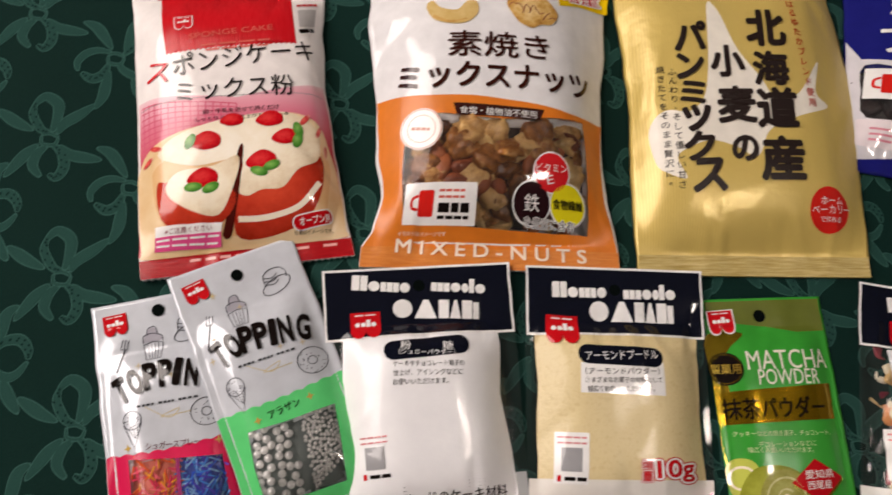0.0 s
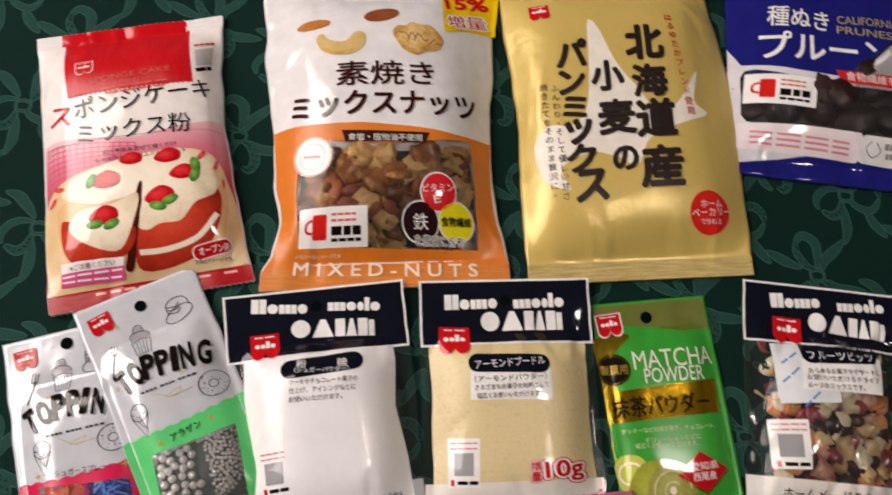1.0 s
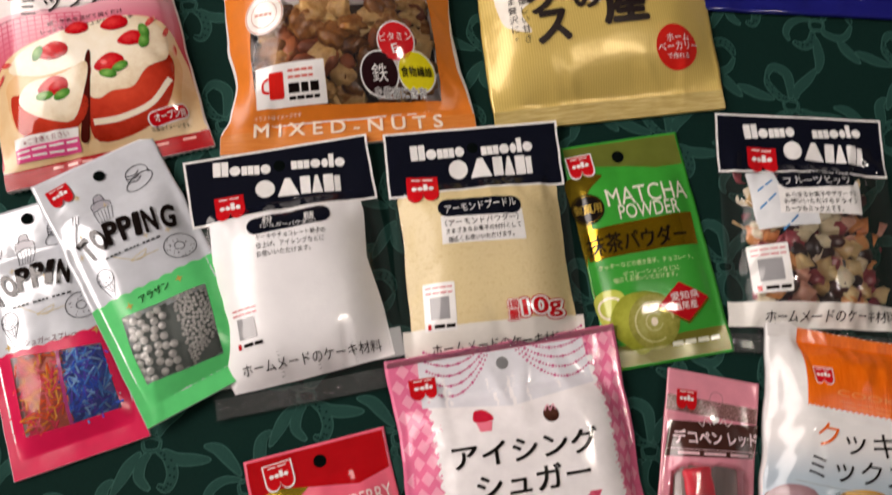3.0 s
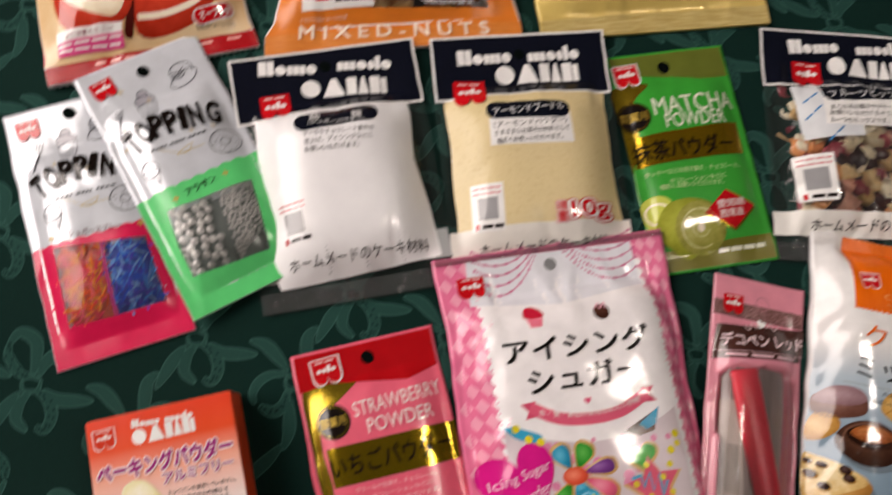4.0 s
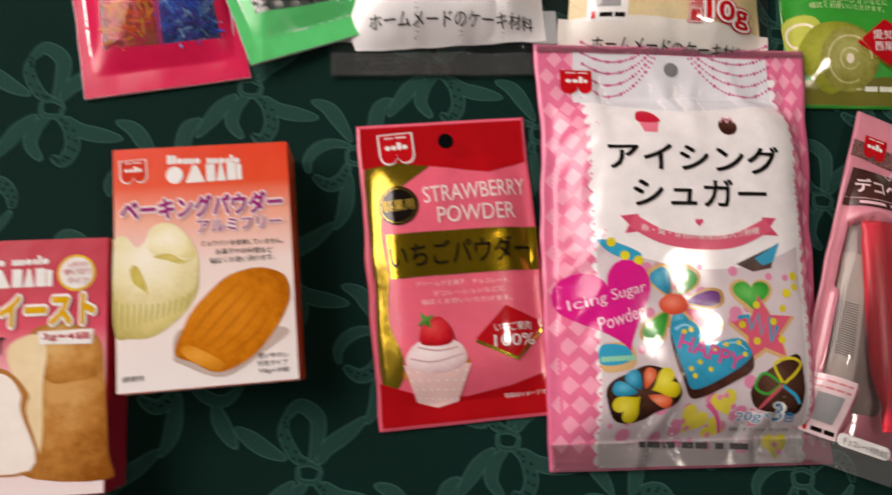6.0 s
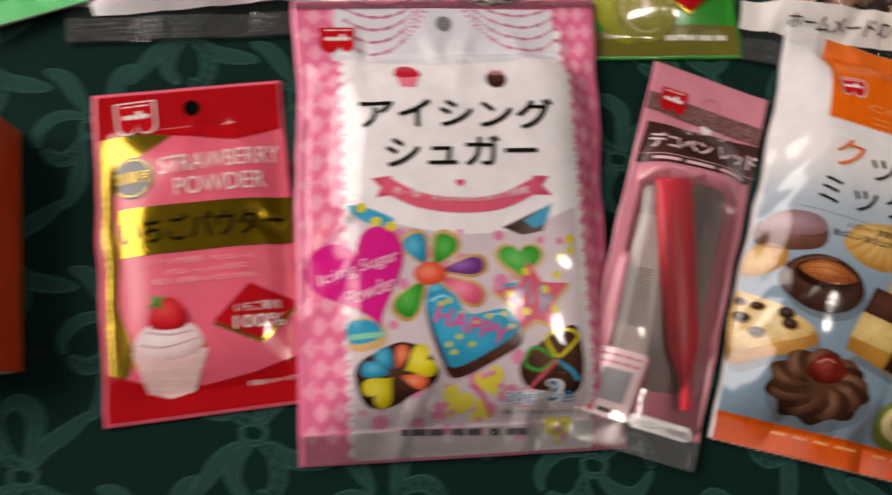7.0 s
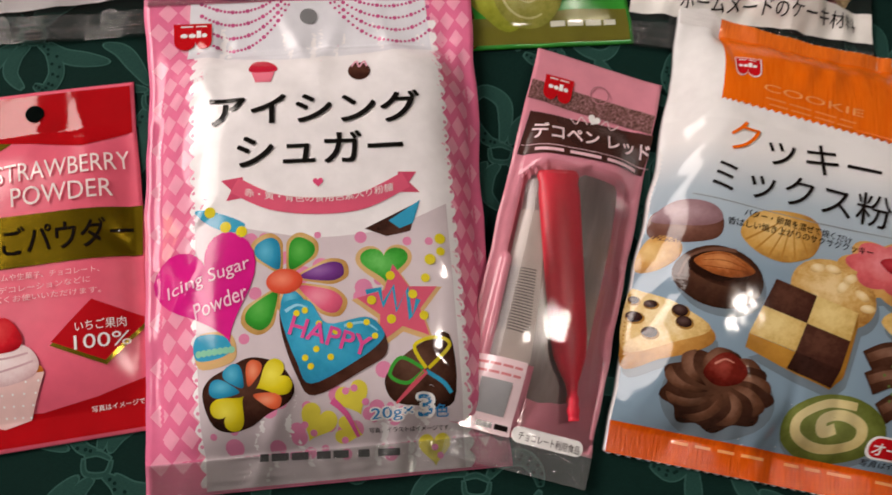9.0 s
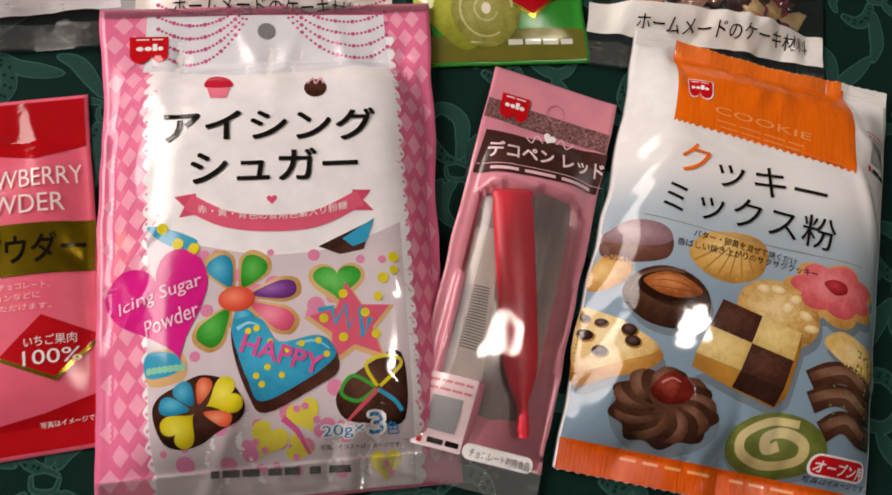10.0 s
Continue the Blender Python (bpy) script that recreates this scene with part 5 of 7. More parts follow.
def dragee():
    window = [(-23.0, -18.5), (-2.3, -20.8), (25.5, -21.7), (22.2, -39.8), (16.9, -62.6), (-5.2, -60.8), (-26.8, -58.1), (-26.3, -38.8)]
    topping("dragee", "silver and green topping pouch of silver sugar balls", "#54cf78", ("アラザン", (-9.4, -14.5), (8.4, -13.4), 4.4), BLACK, -6, window, ((-23.2, 26.6), (-14.8, 29.1), (-6.8, 30.0), (1.3, 29.2), (7.9, 28.3), (14.9, 27.2), (24.6, 25.3)), ((-15.8, 16.5), (16.1, 14.9)))
    doodles((-25, 42), (-6.7, 48), (19, 58), (23, 5.5), (-21, 7), 2)
    crest((-24.4, 67.9), 13.1, 6, RED, None)
    eyelet((-0.2, 68.5), 3.4)
    art("window_back", [window], ink("#7c8582", 0.2, 0.1), -40)
    b, rnd = CUR["b"], random.Random(21)
    silver = mottled("silver_coating", ["#f4f2ee", "#ffffff"], 300.0, 0.1, 0.05, 0.0)
    silver.node_tree.nodes["Principled BSDF"].inputs["Metallic"].default_value = 0.35
    ball = {}
    for name, r, seg in (("silver_ball", 2.3, 16), ("silver_bead", 1.2, 8)):
        bm = bmesh.new()
        bmesh.ops.create_uvsphere(bm, u_segments=seg, v_segments=seg // 2 + 1, radius=r / 1000)
        for f in bm.faces:
            f.smooth = True
        ball[name] = bpy.data.meshes.new(name)
        bm.to_mesh(ball[name])
        bm.free()
        ball[name].materials.append(silver)
    left = [window[0], window[1], mid(window[1], window[5], 0.95), window[6], window[7]]
    right = [mid(window[1], window[2], 0.3), window[2], window[3], mid(window[3], window[4], 0.4), mid(window[5], window[4], 0.25)]
    for name, loop, pitch, n in (("silver_ball", left, 4.6, 48), ("silver_bead", right, 2.1, 280)):
        xs, ys, spots, tries = [p[0] for p in loop], [p[1] for p in loop], [], 0
        while len(spots) < n and tries < 9000:
            tries += 1
            u, v = rnd.uniform(min(xs), max(xs)), rnd.uniform(min(ys), max(ys))
            if inside((u, v), loop) and all((u - a) ** 2 + (v - c) ** 2 > (pitch * 0.9) ** 2 for a, c in spots):
                spots.append((u, v))
                o = new(name, ball[name])
                o.parent = CUR["ob"]
                o.matrix_local = pose(*put(u, v, surface(b, u, v) - (2.9 if name == "silver_ball" else 1.5) + rnd.uniform(-0.3, 0.2)))
    art("window_film", [window], FILM_SOFT, 1.6, "clear window film")


dragee()


# ---- clear bags with a navy header ----
def header(v0, words, crest_at, crest_w, tilt=0.0):
    """The navy header with its white border and plain bars for the maker's name."""
    b = CUR["b"]
    x, y1 = b["W"] / 2 - 0.3, b["H"] / 2 - 0.3
    art("header_border", [[(-x, v0), (x, v0), (x, y1), (-x, y1)]], WHITE, 4, "white-bordered header")
    art("header", [[(-x + 1.4, v0 + 1.4), (x - 1.4, v0 + 1.4), (x - 1.4, y1 - 1.4), (-x + 1.4, y1 - 1.4)]], NAVY, 5, "navy header panel")
    for (a, c, h), shape in zip(words, (HOME, MADE, CAKE_)):
        name_word(a, c, h, shape, layer=6.5)
    crest(crest_at, crest_w, tilt, RED, None, 7.5)


def recipe_patch(c, w, h, ang, ground=None):
    """The recipe patch: a white field with a plain grey square and bars for its web address."""
    a = radians(ang)

    def at(x, y):
        return (c[0] + x * w * math.cos(a) - y * h * math.sin(a), c[1] + x * w * math.sin(a) + y * h * math.cos(a))
    if ground:
        art("recipe_field", rbox(c, w, h, 0.5, ang), ground, 3.5)
    bars(at(-0.42, 0.4), at(0.42, 0.4), h * 0.035, ink("#d8888c"), 5, WORDS)
    bars(at(-0.42, 0.29), at(0.42, 0.29), h * 0.035, ink("#d8888c"), 5, WORDS)
    art("code_patch", [[at(-0.3, 0.2), at(0.3, 0.2), at(0.3, -0.26), at(-0.3, -0.26)]], ink("#9b9b9d"), 5)
    bars(at(-0.2, -0.4), at(0.44, -0.4), h * 0.075, BLACK, 5, (0.0, 0.5, 0.58, 1.0))
    art("address_mark", rbox(at(-0.35, -0.4), w * 0.1, h * 0.12, 0.2, ang), RED, 5)


def powder_loop(x0, x1, y0, y1, seed, rough=1.2):
    pts = []
    for (ax, ay), (bx, by) in (((x0, y0), (x1, y0)), ((x1, y0), (x1, y1)), ((x1, y1), (x0, y1)), ((x0, y1), (x0, y0))):
        for i in range(9):
            x, y = mid((ax, ay), (bx, by), i / 9)
            pts.append((x + rough * noise.noise((x * 0.09, y * 0.09, seed)), y + rough * noise.noise((y * 0.09, x * 0.09, seed + 4))))
    return spline(pts, True, 2)


def sugar():
    begin("sugar", "powdered_sugar_bag", "clear bag of white powdered sugar with a navy header", "food bag", "clear bags with navy headers")
    body(FILM, "film", "clear plastic film", film=True)
    art("powder", [[(-45.2, 41.3), (-30.2, 41.2), (13.8, 39.1), (44.9, 40.0), (46.1, 28.9), (43.1, -0.0), (47.9, -31.4), (49.0, -59.6), (38.8, -60.9), (-4.5, -63.8), (-43.6, -65.1), (-45.3, -60.0), (-46.0, -26.9), (-46.6, 7.3)]], mottled("sugar_powder", ["#eeeef0", "#f6f6f7"], 50.0, 0.35, 0.25, 0.4, 0.002), 0.9, "white powdered sugar", limit=3.0)
    art("lower_strip", [[(-55, -61), (55, -61), (55, -44), (-55, -44)]], FROST, 0.5, "translucent white strip")
    art("bottom_seal", [[(-55, -77), (55, -77), (55, -66), (-55, -66)]], FILM_CRIMP, 1.2)
    header(35.5, [((-39.2, 69.9), (-4.4, 66.5), 9.0), ((7.7, 66.6), (40.5, 63.3), 8.4), ((-16.3, 53.3), (35.5, 49.6), 11.0)], (-31.9, 45.3), 17.4, 1)
    eyelet((0.6, 66.1), 3.5, HOLE, 6)
    art("name_plate", rbox((2.0, 27.9), 49.0, 11.3, 5.5, 2.5), NAVY, 4)
    text("粉", (-12.9, 30.0), (-7.0, 29.6), 5.5, WHITE, 5)
    text("糖", (11.0, 28.3), (17.0, 27.9), 5.5, WHITE, 5)
    text("（シュガーパウダー）", (-14.2, 26.1), (17.7, 23.8), 3.2, WHITE, 5)
    text("ケーキやチョコレート菓子の", (-17.7, 19.3), (22.3, 17.5), 3.5, BLACK, 4)
    text("仕上げ、アイシングなどに", (-18.0, 14.3), (20.9, 12.6), 3.5, BLACK, 4)
    text("お使いいただけます。", (-18.4, 9.3), (12.6, 8.1), 3.5, BLACK, 4)
    recipe_patch((-30.2, -30.0), 17.4, 25.8, 2)
    text("ホームメードのケーキ材料", (-36.8, -53.6), (42.4, -53.1), 6.8, BLACK, 4)


sugar()


def almond():
    begin("almond", "almond_powder_bag", "clear bag of cream almond powder with a navy header", "food bag", "clear bags with navy headers")
    body(FILM, "film", "clear plastic film", film=True)
    flour = mottled("almond_flour", ["#d3bd88", "#decb9a", "#d9c592"], 320.0, 0.4, 0.35, 0.1, 0.0012)
    art("powder", [powder_loop(-49, 49, -70, 39, 2.0)], flour, 0.9, "cream-coloured ground almonds", limit=3.0)
    art("lower_strip", [[(-54, -64), (54, -64), (54, -46), (-54, -46)]], ink("#e6e2da", 0.35), 1.4, "white strip with a slogan")
    art("bottom_seal", [[(-54, -77), (54, -77), (54, -70), (-54, -70)]], FILM_CRIMP, 1.2)
    header(35.5, [((-39.1, 63.3), (-5.1, 63.9), 9.6), ((4.9, 63.1), (37.9, 63.7), 9.2), ((-16.9, 50.7), (36.1, 50.6), 12.3)], (-33.7, 40.4), 19.2, -2)
    eyelet((-0.1, 64.0), 3.4, HOLE, 6)
    art("label_field", [[(-25.3, 18.6), (23.7, 19.4), (24.0, 0.4), (-26.0, 1.5)]], WHITE, 3.4)
    art("name_plate", rbox((-1.4, 23.0), 50.0, 11.6, 5.5, -2), NAVY, 4)
    text("アーモンドプードル", (-22.4, 22.6), (20.6, 24.4), 5.5, WHITE, 5)
    text("（アーモンドパウダー）", (-23.2, 13.6), (20.8, 14.4), 4.1, BLACK, 4.4)
    text("さまざまなお菓子の材料として", (-23.2, 8.6), (21.8, 9.4), 3.4, BLACK, 4.4)
    text("幅広くお使いいただけます。", (-22.1, 3.6), (16.9, 4.3), 3.4, BLACK, 4.4)
    recipe_patch((-31.4, -34.6), 18.5, 28.1, -2, WHITE)
    for words, a, c, h in (("増", (7.7, -37.9), (13.7, -37.8), 18), ("量", (7.8, -43.9), (13.8, -43.8), 18), ("10g", (16.7, -41.7), (40.7, -40.3), 40)):
        text(words, a, c, h * 0.3, RED, 3.6, 0.15)
        text(words, a, c, h * 0.3, WHITE, 4.4, 0.1)
        text(words, a, c, h * 0.3, RED, 5.2, 0.03)
    text("ホームメードのケーキ材料", (-38.0, -58.7), (41.0, -58.3), 6.8, BLACK, 4)


almond()


def fruit():
    begin("fruit", "dried_fruit_bag", "clear bag of mixed dried fruit with a navy header", "food bag", "clear bags with navy headers")
    b = CUR["b"]
    rnd = random.Random(17)
    mats = [("raisin", "prune", ["#1c0a0b", "#4c1e1c"], 0.55, 6), ("orange_peel", "cube", ["#c87038", "#e8a468"], 1.0, 2), ("pineapple_piece", "cube", ["#c09a60", "#e6cc98"], 1.05, 3), ("papaya_piece", "cube", ["#6a1a2c", "#a84a52"], 1.0, 4), ("apple_piece", "cube", ["#d8c8a4", "#f0e6cc"], 0.95, 4), ("peach_piece", "cube", ["#c8806a", "#e4b09a"], 1.0, 2)]
    loop = [(-44, -55), (45, -55), (46, -10), (45, 36), (-44, 36), (-46, 0)]
    kinds = []
    for name, kind, cols, _, weight in mats:
        m = mottled(name, cols, 160.0, 0.35, 0.4, 0.25, per_piece=True, subsurface=0.1)
        me = lump(name, kind, weight)
        if kind == "prune":
            me.transform(Matrix.Scale(0.52, 4))
        kinds.append((name, me, m, weight))
    fill(kinds, loop, 9.5, 9.4, rnd, 0.95)
    fill(kinds, loop, 9.5, 6.0, rnd, 0.95)
    body(FILM_SOFT, "film", "clear crinkled film", film=True)
    for c, w, h, a in (((-29.2, 18.8), 17.8, 35.6, 4), ((-17.9, 4.3), 37.1, 10.4, 6)):
        art("absorber_sachet", rbox(c, w, h, 1.0, a), ink("#dfe3e6"), 1.2, "white sachet with blue print")
        bars((c[0] - 5, c[1] - 8), (c[0] + 5, c[1] + 2), 1.2, ink("#4a8ac0"), 2, (0.0, 0.4, 0.5, 1.0))
        bars((c[0] - 5, c[1] + 4), (c[0] + 5, c[1] + 12), 1.2, ink("#4a8ac0"), 2, (0.0, 0.4, 0.5, 1.0))
    art("lower_strip", [[(-56, -62), (55, -62), (55, -47), (-56, -47)]], ink("#e6e4de", 0.35), 1.4, "white strip with a slogan")
    art("bottom_seal", [[(-55, -77), (55, -77), (55, -66), (-55, -66)]], FILM_CRIMP, 1.2)
    header(37, [((-37.3, 65.1), (-3.4, 68.3), 9.7), ((8.0, 67.0), (41.0, 69.0), 8.9), ((-12.3, 53.8), (39.7, 51.6), 12.6)], (-26.5, 47.5), 19.3, 0)
    art("label_field", [[(-22.3, 26.9), (31.5, 32.1), (29.0, 8.5), (-23.4, 7.5)]], WHITE, 3.4)
    art("name_plate", rbox((4.2, 32.0), 51.2, 11.9, 5.6, 5), NAVY, 4)
    text("フルーツビッツ", (-17.7, 29.7), (25.4, 32.2), 5.9, WHITE, 5)
    text("あらゆるお菓子やデザートに", (-19.1, 19.3), (27.9, 22.5), 3.7, BLACK, 4.4)
    text("お使いいただけるドライフ", (-20.5, 15.1), (26.7, 17.2), 3.7, BLACK, 4.4)
    text("ルーツのミックスです。", (-20.7, 10.0), (16.4, 11.6), 3.7, BLACK, 4.4)
    recipe_patch((-31.3, -27.0), 21.5, 29.7, 4, WHITE)
    text("ホームメードのケーキ材料", (-34.9, -55.9), (47.6, -53.4), 7.1, BLACK, 4)


fruit()


# ---- powder sachets ----
def sachet_top(colour, curve, hole, hole_r, crest_at, crest_w, tilt):
    b = CUR["b"]
    x, y = b["W"] / 2 - 1.5, b["H"] / 2 - 1.5
    art("header", [[(x, y), (-x, y)] + curve], colour, 2, "darker header with a hanging hole")
    eyelet(hole, hole_r)
    crest(crest_at, crest_w, tilt, RED, WHITE)


def gold_badge(c, r, words, a, b_, h):
    art("use_badge", ell(c, r), BLACK, 3.4)
    art("badge_ring", stroke(ell(c, r * 0.88, n=36)[0] + ell(c, r * 0.88, n=36)[0][:1], 0.35, curved=False), GOLD, 4)
    text(words, a, b_, h, ink("#b89a38", 0.3, 0.5), 4.4)


def diamond(c, w, h, ang):
    a = radians(ang)

    def ring(k, dy=0.0):
        return [[(c[0] + x * k * math.cos(a) - (y * k + dy) * math.sin(a), c[1] + x * k * math.sin(a) + (y * k + dy) * math.cos(a)) for x, y in ((w, 0), (0, h), (-w, 0), (0, -h))]]
    art("diamond_rim", ring(1.04, -1.3), GOLD, 4)
    art("diamond", ring(1.0), ink("#b8141c"), 4.6, "red diamond label")


def matcha():
    begin("matcha", "matcha_powder_sachet", "green and gold matcha powder sachet with a roll cake", "food sachet", "powder sachets")
    body(ink("#2f9a34", 0.25))
    art("gold_field", [spline([(-39.9, 48.8), (-16.8, 49.8), (-27.3, 40.2), (-31.8, 28.4), (-30.5, 12.3), (-38.4, -7.3), (-37.1, -25.4), (-33.0, -44.6), (-29.9, -66.8), (-34.9, -66.5), (-38.5, -11.3), (-39.1, 21.7)], True, 4)], GOLD, 1.4, "gold foil edge")
    art("foot", [[(-37, -70), (37, -70), (37, -55), (10, -55.5), (-20, -58), (-37, -57)]], ink("#6f6c28", 0.25, 0.1), 2, "olive foot of the sachet")
    sachet_top(ink("#66702a", 0.25, 0.1), [(-37, 54), (-20, 56), (0, 53.5), (18, 49.5), (37, 50)], (-3.4, 60.2), 3.9, (-28.5, 58.3), 15.5, 3)
    gold_badge((-30.8, 28.4), 9.9, "製菓用", (-38.8, 28.7), (-22.8, 28.0), 6.0)
    text("MATCHA", (-18.6, 32.8), (34.5, 32.5), 11.6, ink("#e9ecd8"), 4, -0.012)
    text("POWDER", (-13.0, 22.6), (26.0, 21.9), 9.2, ink("#e9ecd8"), 4, -0.012)
    art("gold_band", [[(-36.4, 14.6), (33.8, 17.5), (32.9, -3.4), (-36.2, -4.4)]], ink("#c09a1c", 0.14, 0.85, 0.3), 3, "shiny gold band")
    text("抹茶パウダー", (-35.8, 4.6), (26.2, 3.9), 12.3, BLACK, 4, 0.015)
    for words, a, c in (("クッキーなどの焼き菓子、チョコレート、", (-32.4, -9.6), (26.5, -11.2)), ("デコレーションなどに", (-19.7, -16.2), (15.3, -16.7)), ("幅広くお使いいただけます。", (-25.8, -18.9), (13.1, -20.6))):
        text(words, a, c, 3.2, ink("#cfe0a8"), 4)
    art("roll_slice", blob((-39.3, -29.3), (-32.1, -23.6), (-23.2, -26.0), (-20.6, -35.1), (-27.0, -45.9), (-36.9, -43.4)), ink("#c2c95a"), 3)
    photo("roll_side", blob((-30.7, -37.7), (-22.3, -29.1), (-6.3, -28.8), (4.4, -36.2), (-3.3, -52.9), (-15.8, -64.4), (-27.5, -55.9), (-33.1, -47.6)), ["#b4b84c", "#949a34", "#646c1c"], 3.4)
    photo("roll_cut", ell((-7.0, -46.7), 15.5, 16.2, 10), ["#b4b26a", "#989648", "#6c7026"], 4, grain=0.6)
    for k, ang, w in ((29, 0, 1.3), (13, 40, 1.1)):
        ring = ell((-7.0, -46.7), k * 0.4, k * 0.4, ang, 30)[0]
        photo("roll_swirl", stroke(ring[:26], w, w * 0.6, curved=False), ["#e6e2bc", "#cfcb94", "#b4b070"], 4.6, grain=0.8)
    art("roll_heart", ell((-7.0, -46.7), 2.1, 2.5), CREAM, 4.6)
    art("slice_ring", stroke(ell((-30.5, -34.7), 7.0, 6.3, 0, 24)[0][:20], 1.4, curved=False), CREAM, 3.3)
    diamond((13.4, -37.6), 16.6, 12.0, 3)
    text("愛知県", (5.5, -34.3), (23.5, -34.1), 4.9, WHITE, 5.4)
    text("西尾産", (6.2, -40.3), (21.3, -40.0), 4.9, WHITE, 5.4)
    bars((2.3, -61.2), (31.4, -61.4), 2.5, ink("#dfe0cc"), 4, WORDS)


matcha()


def berry():
    begin("berry", "strawberry_powder_sachet", "pink, red and gold strawberry powder sachet with a cupcake", "food sachet", "powder sachets")
    body(ink("#e6637a", 0.25))
    art("gold_field", [spline([(-37.2, 50.8), (-21.7, 54.0), (-7.0, 50.2), (-14.9, 43.1), (-29.3, 32.8), (-32.2, 17.0), (-30.4, -1.4), (-31.9, -22.3), (-26.9, -39.1), (-29.3, -50.8), (-37.4, -50.9), (-36.8, -4.6)], True, 4)], GOLD, 1.4, "gold foil edge")
    art("foot", [[(-38.5, -68.5), (38.5, -68.5), (38.5, -50), (20, -55), (0, -58), (-20, -56), (-38.5, -49)]], CRIMSON, 2, "crimson foot of the sachet")
    sachet_top(CRIMSON, [(-38.5, 49), (-22, 51), (0, 47), (20, 43.5), (38.5, 48)], (1.3, 60.3), 3.6, (-22.1, 59.1), 15.1, 3)
    gold_badge((-23.6, 30.0), 9.2, "製菓用", (-30.6, 29.9), (-16.5, 30.2), 5.3)
    text("STRAWBERRY", (-12.0, 33.7), (36.6, 35.9), 7.8, ink("#f3e4e2"), 4, -0.012)
    text("POWDER", (-6.2, 23.9), (30.2, 24.6), 7.6, ink("#f3e4e2"), 4, -0.012)
    art("gold_band", [[(-30.2, 16.8), (40.2, 16.3), (38.8, -3.7), (-29.6, -3.5)]], ink("#ab8f1a", 0.16, 0.85, 0.3), 3, "shiny gold band")
    text("いちごパウダー", (-29.4, 6.6), (36.1, 6.7), 11.2, BLACK, 4, 0.01)
    for words, a, c in (("クリームや生菓子、チョコレート、", (-19.0, -6.8), (24.2, -8.0)), ("デコレーションなどに", (-11.5, -11.7), (20.8, -11.6)), ("幅広くお使いいただけます。", (-16.9, -15.1), (24.2, -16.0))):
        text(words, a, c, 2.5, ink("#f3c4c8"), 4)
    art("cup", [[(-27.2, -42.0), (2.8, -43.6), (-4.2, -59.9), (-13.5, -61.8), (-22.2, -58.8)]], ink("#eac4c0"), 3.6)
    dots = []
    for i in range(7):
        for j in range(4):
            dots += ell(mid(mid((-25.6, -45.2), (0.4, -46.4), i / 6), mid((-21.0, -56.9), (-4.1, -58.9), i / 6), j / 3), 0.45, n=6)
    art("cup_dots", dots, WHITE, 4.2)
    photo("cake_top", ell((-12.5, -44.8), 15.1, 6.2, 8), ["#e8a050", "#d68030", "#b85c18"], 3.2)
    photo("cream_swirl", blob((-25.3, -42.3), (-24.5, -36.3), (-19.0, -32.0), (-10.8, -30.9), (-2.1, -34.0), (1.2, -40.4), (-2.4, -45.0), (-13.7, -46.7)), ["#f8ecec", "#ecd6d6", "#cfa0a4"], 4.6)
    art("cream_fold", stroke([(-23.9, -39.4), (-14.1, -41.6), (-0.7, -39.2)], 0.8) + stroke([(-20.3, -34.8), (-11.5, -36.9), (-2.3, -36.0)], 0.8), ink("#d0a8ae"), 5.2)
    photo("strawberry", blob((-19.1, -32.9), (-17.1, -25.1), (-9.7, -22.0), (-4.5, -28.7), (-5.1, -33.6), (-11.3, -34.9)), ["#e24a4c", "#cc1f2a", "#94101a"], 5.6)
    art("berry_leaf", star((-15.9, -23.3), 4.5, 0.4, 4, 30), LEAF, 6)
    diamond((22.4, -30.9), 16.8, 11.8, 8)
    text("いちご果肉", (14.6, -29.0), (31.7, -29.0), 3.9, WHITE, 5.4)
    text("100%", (13.9, -34.9), (33.0, -35.2), 5.3, WHITE, 5.4)
    text("写真はイメージです。", (17.0, -59.5), (39.2, -59.1), 2.2, WHITE, 4)


berry()


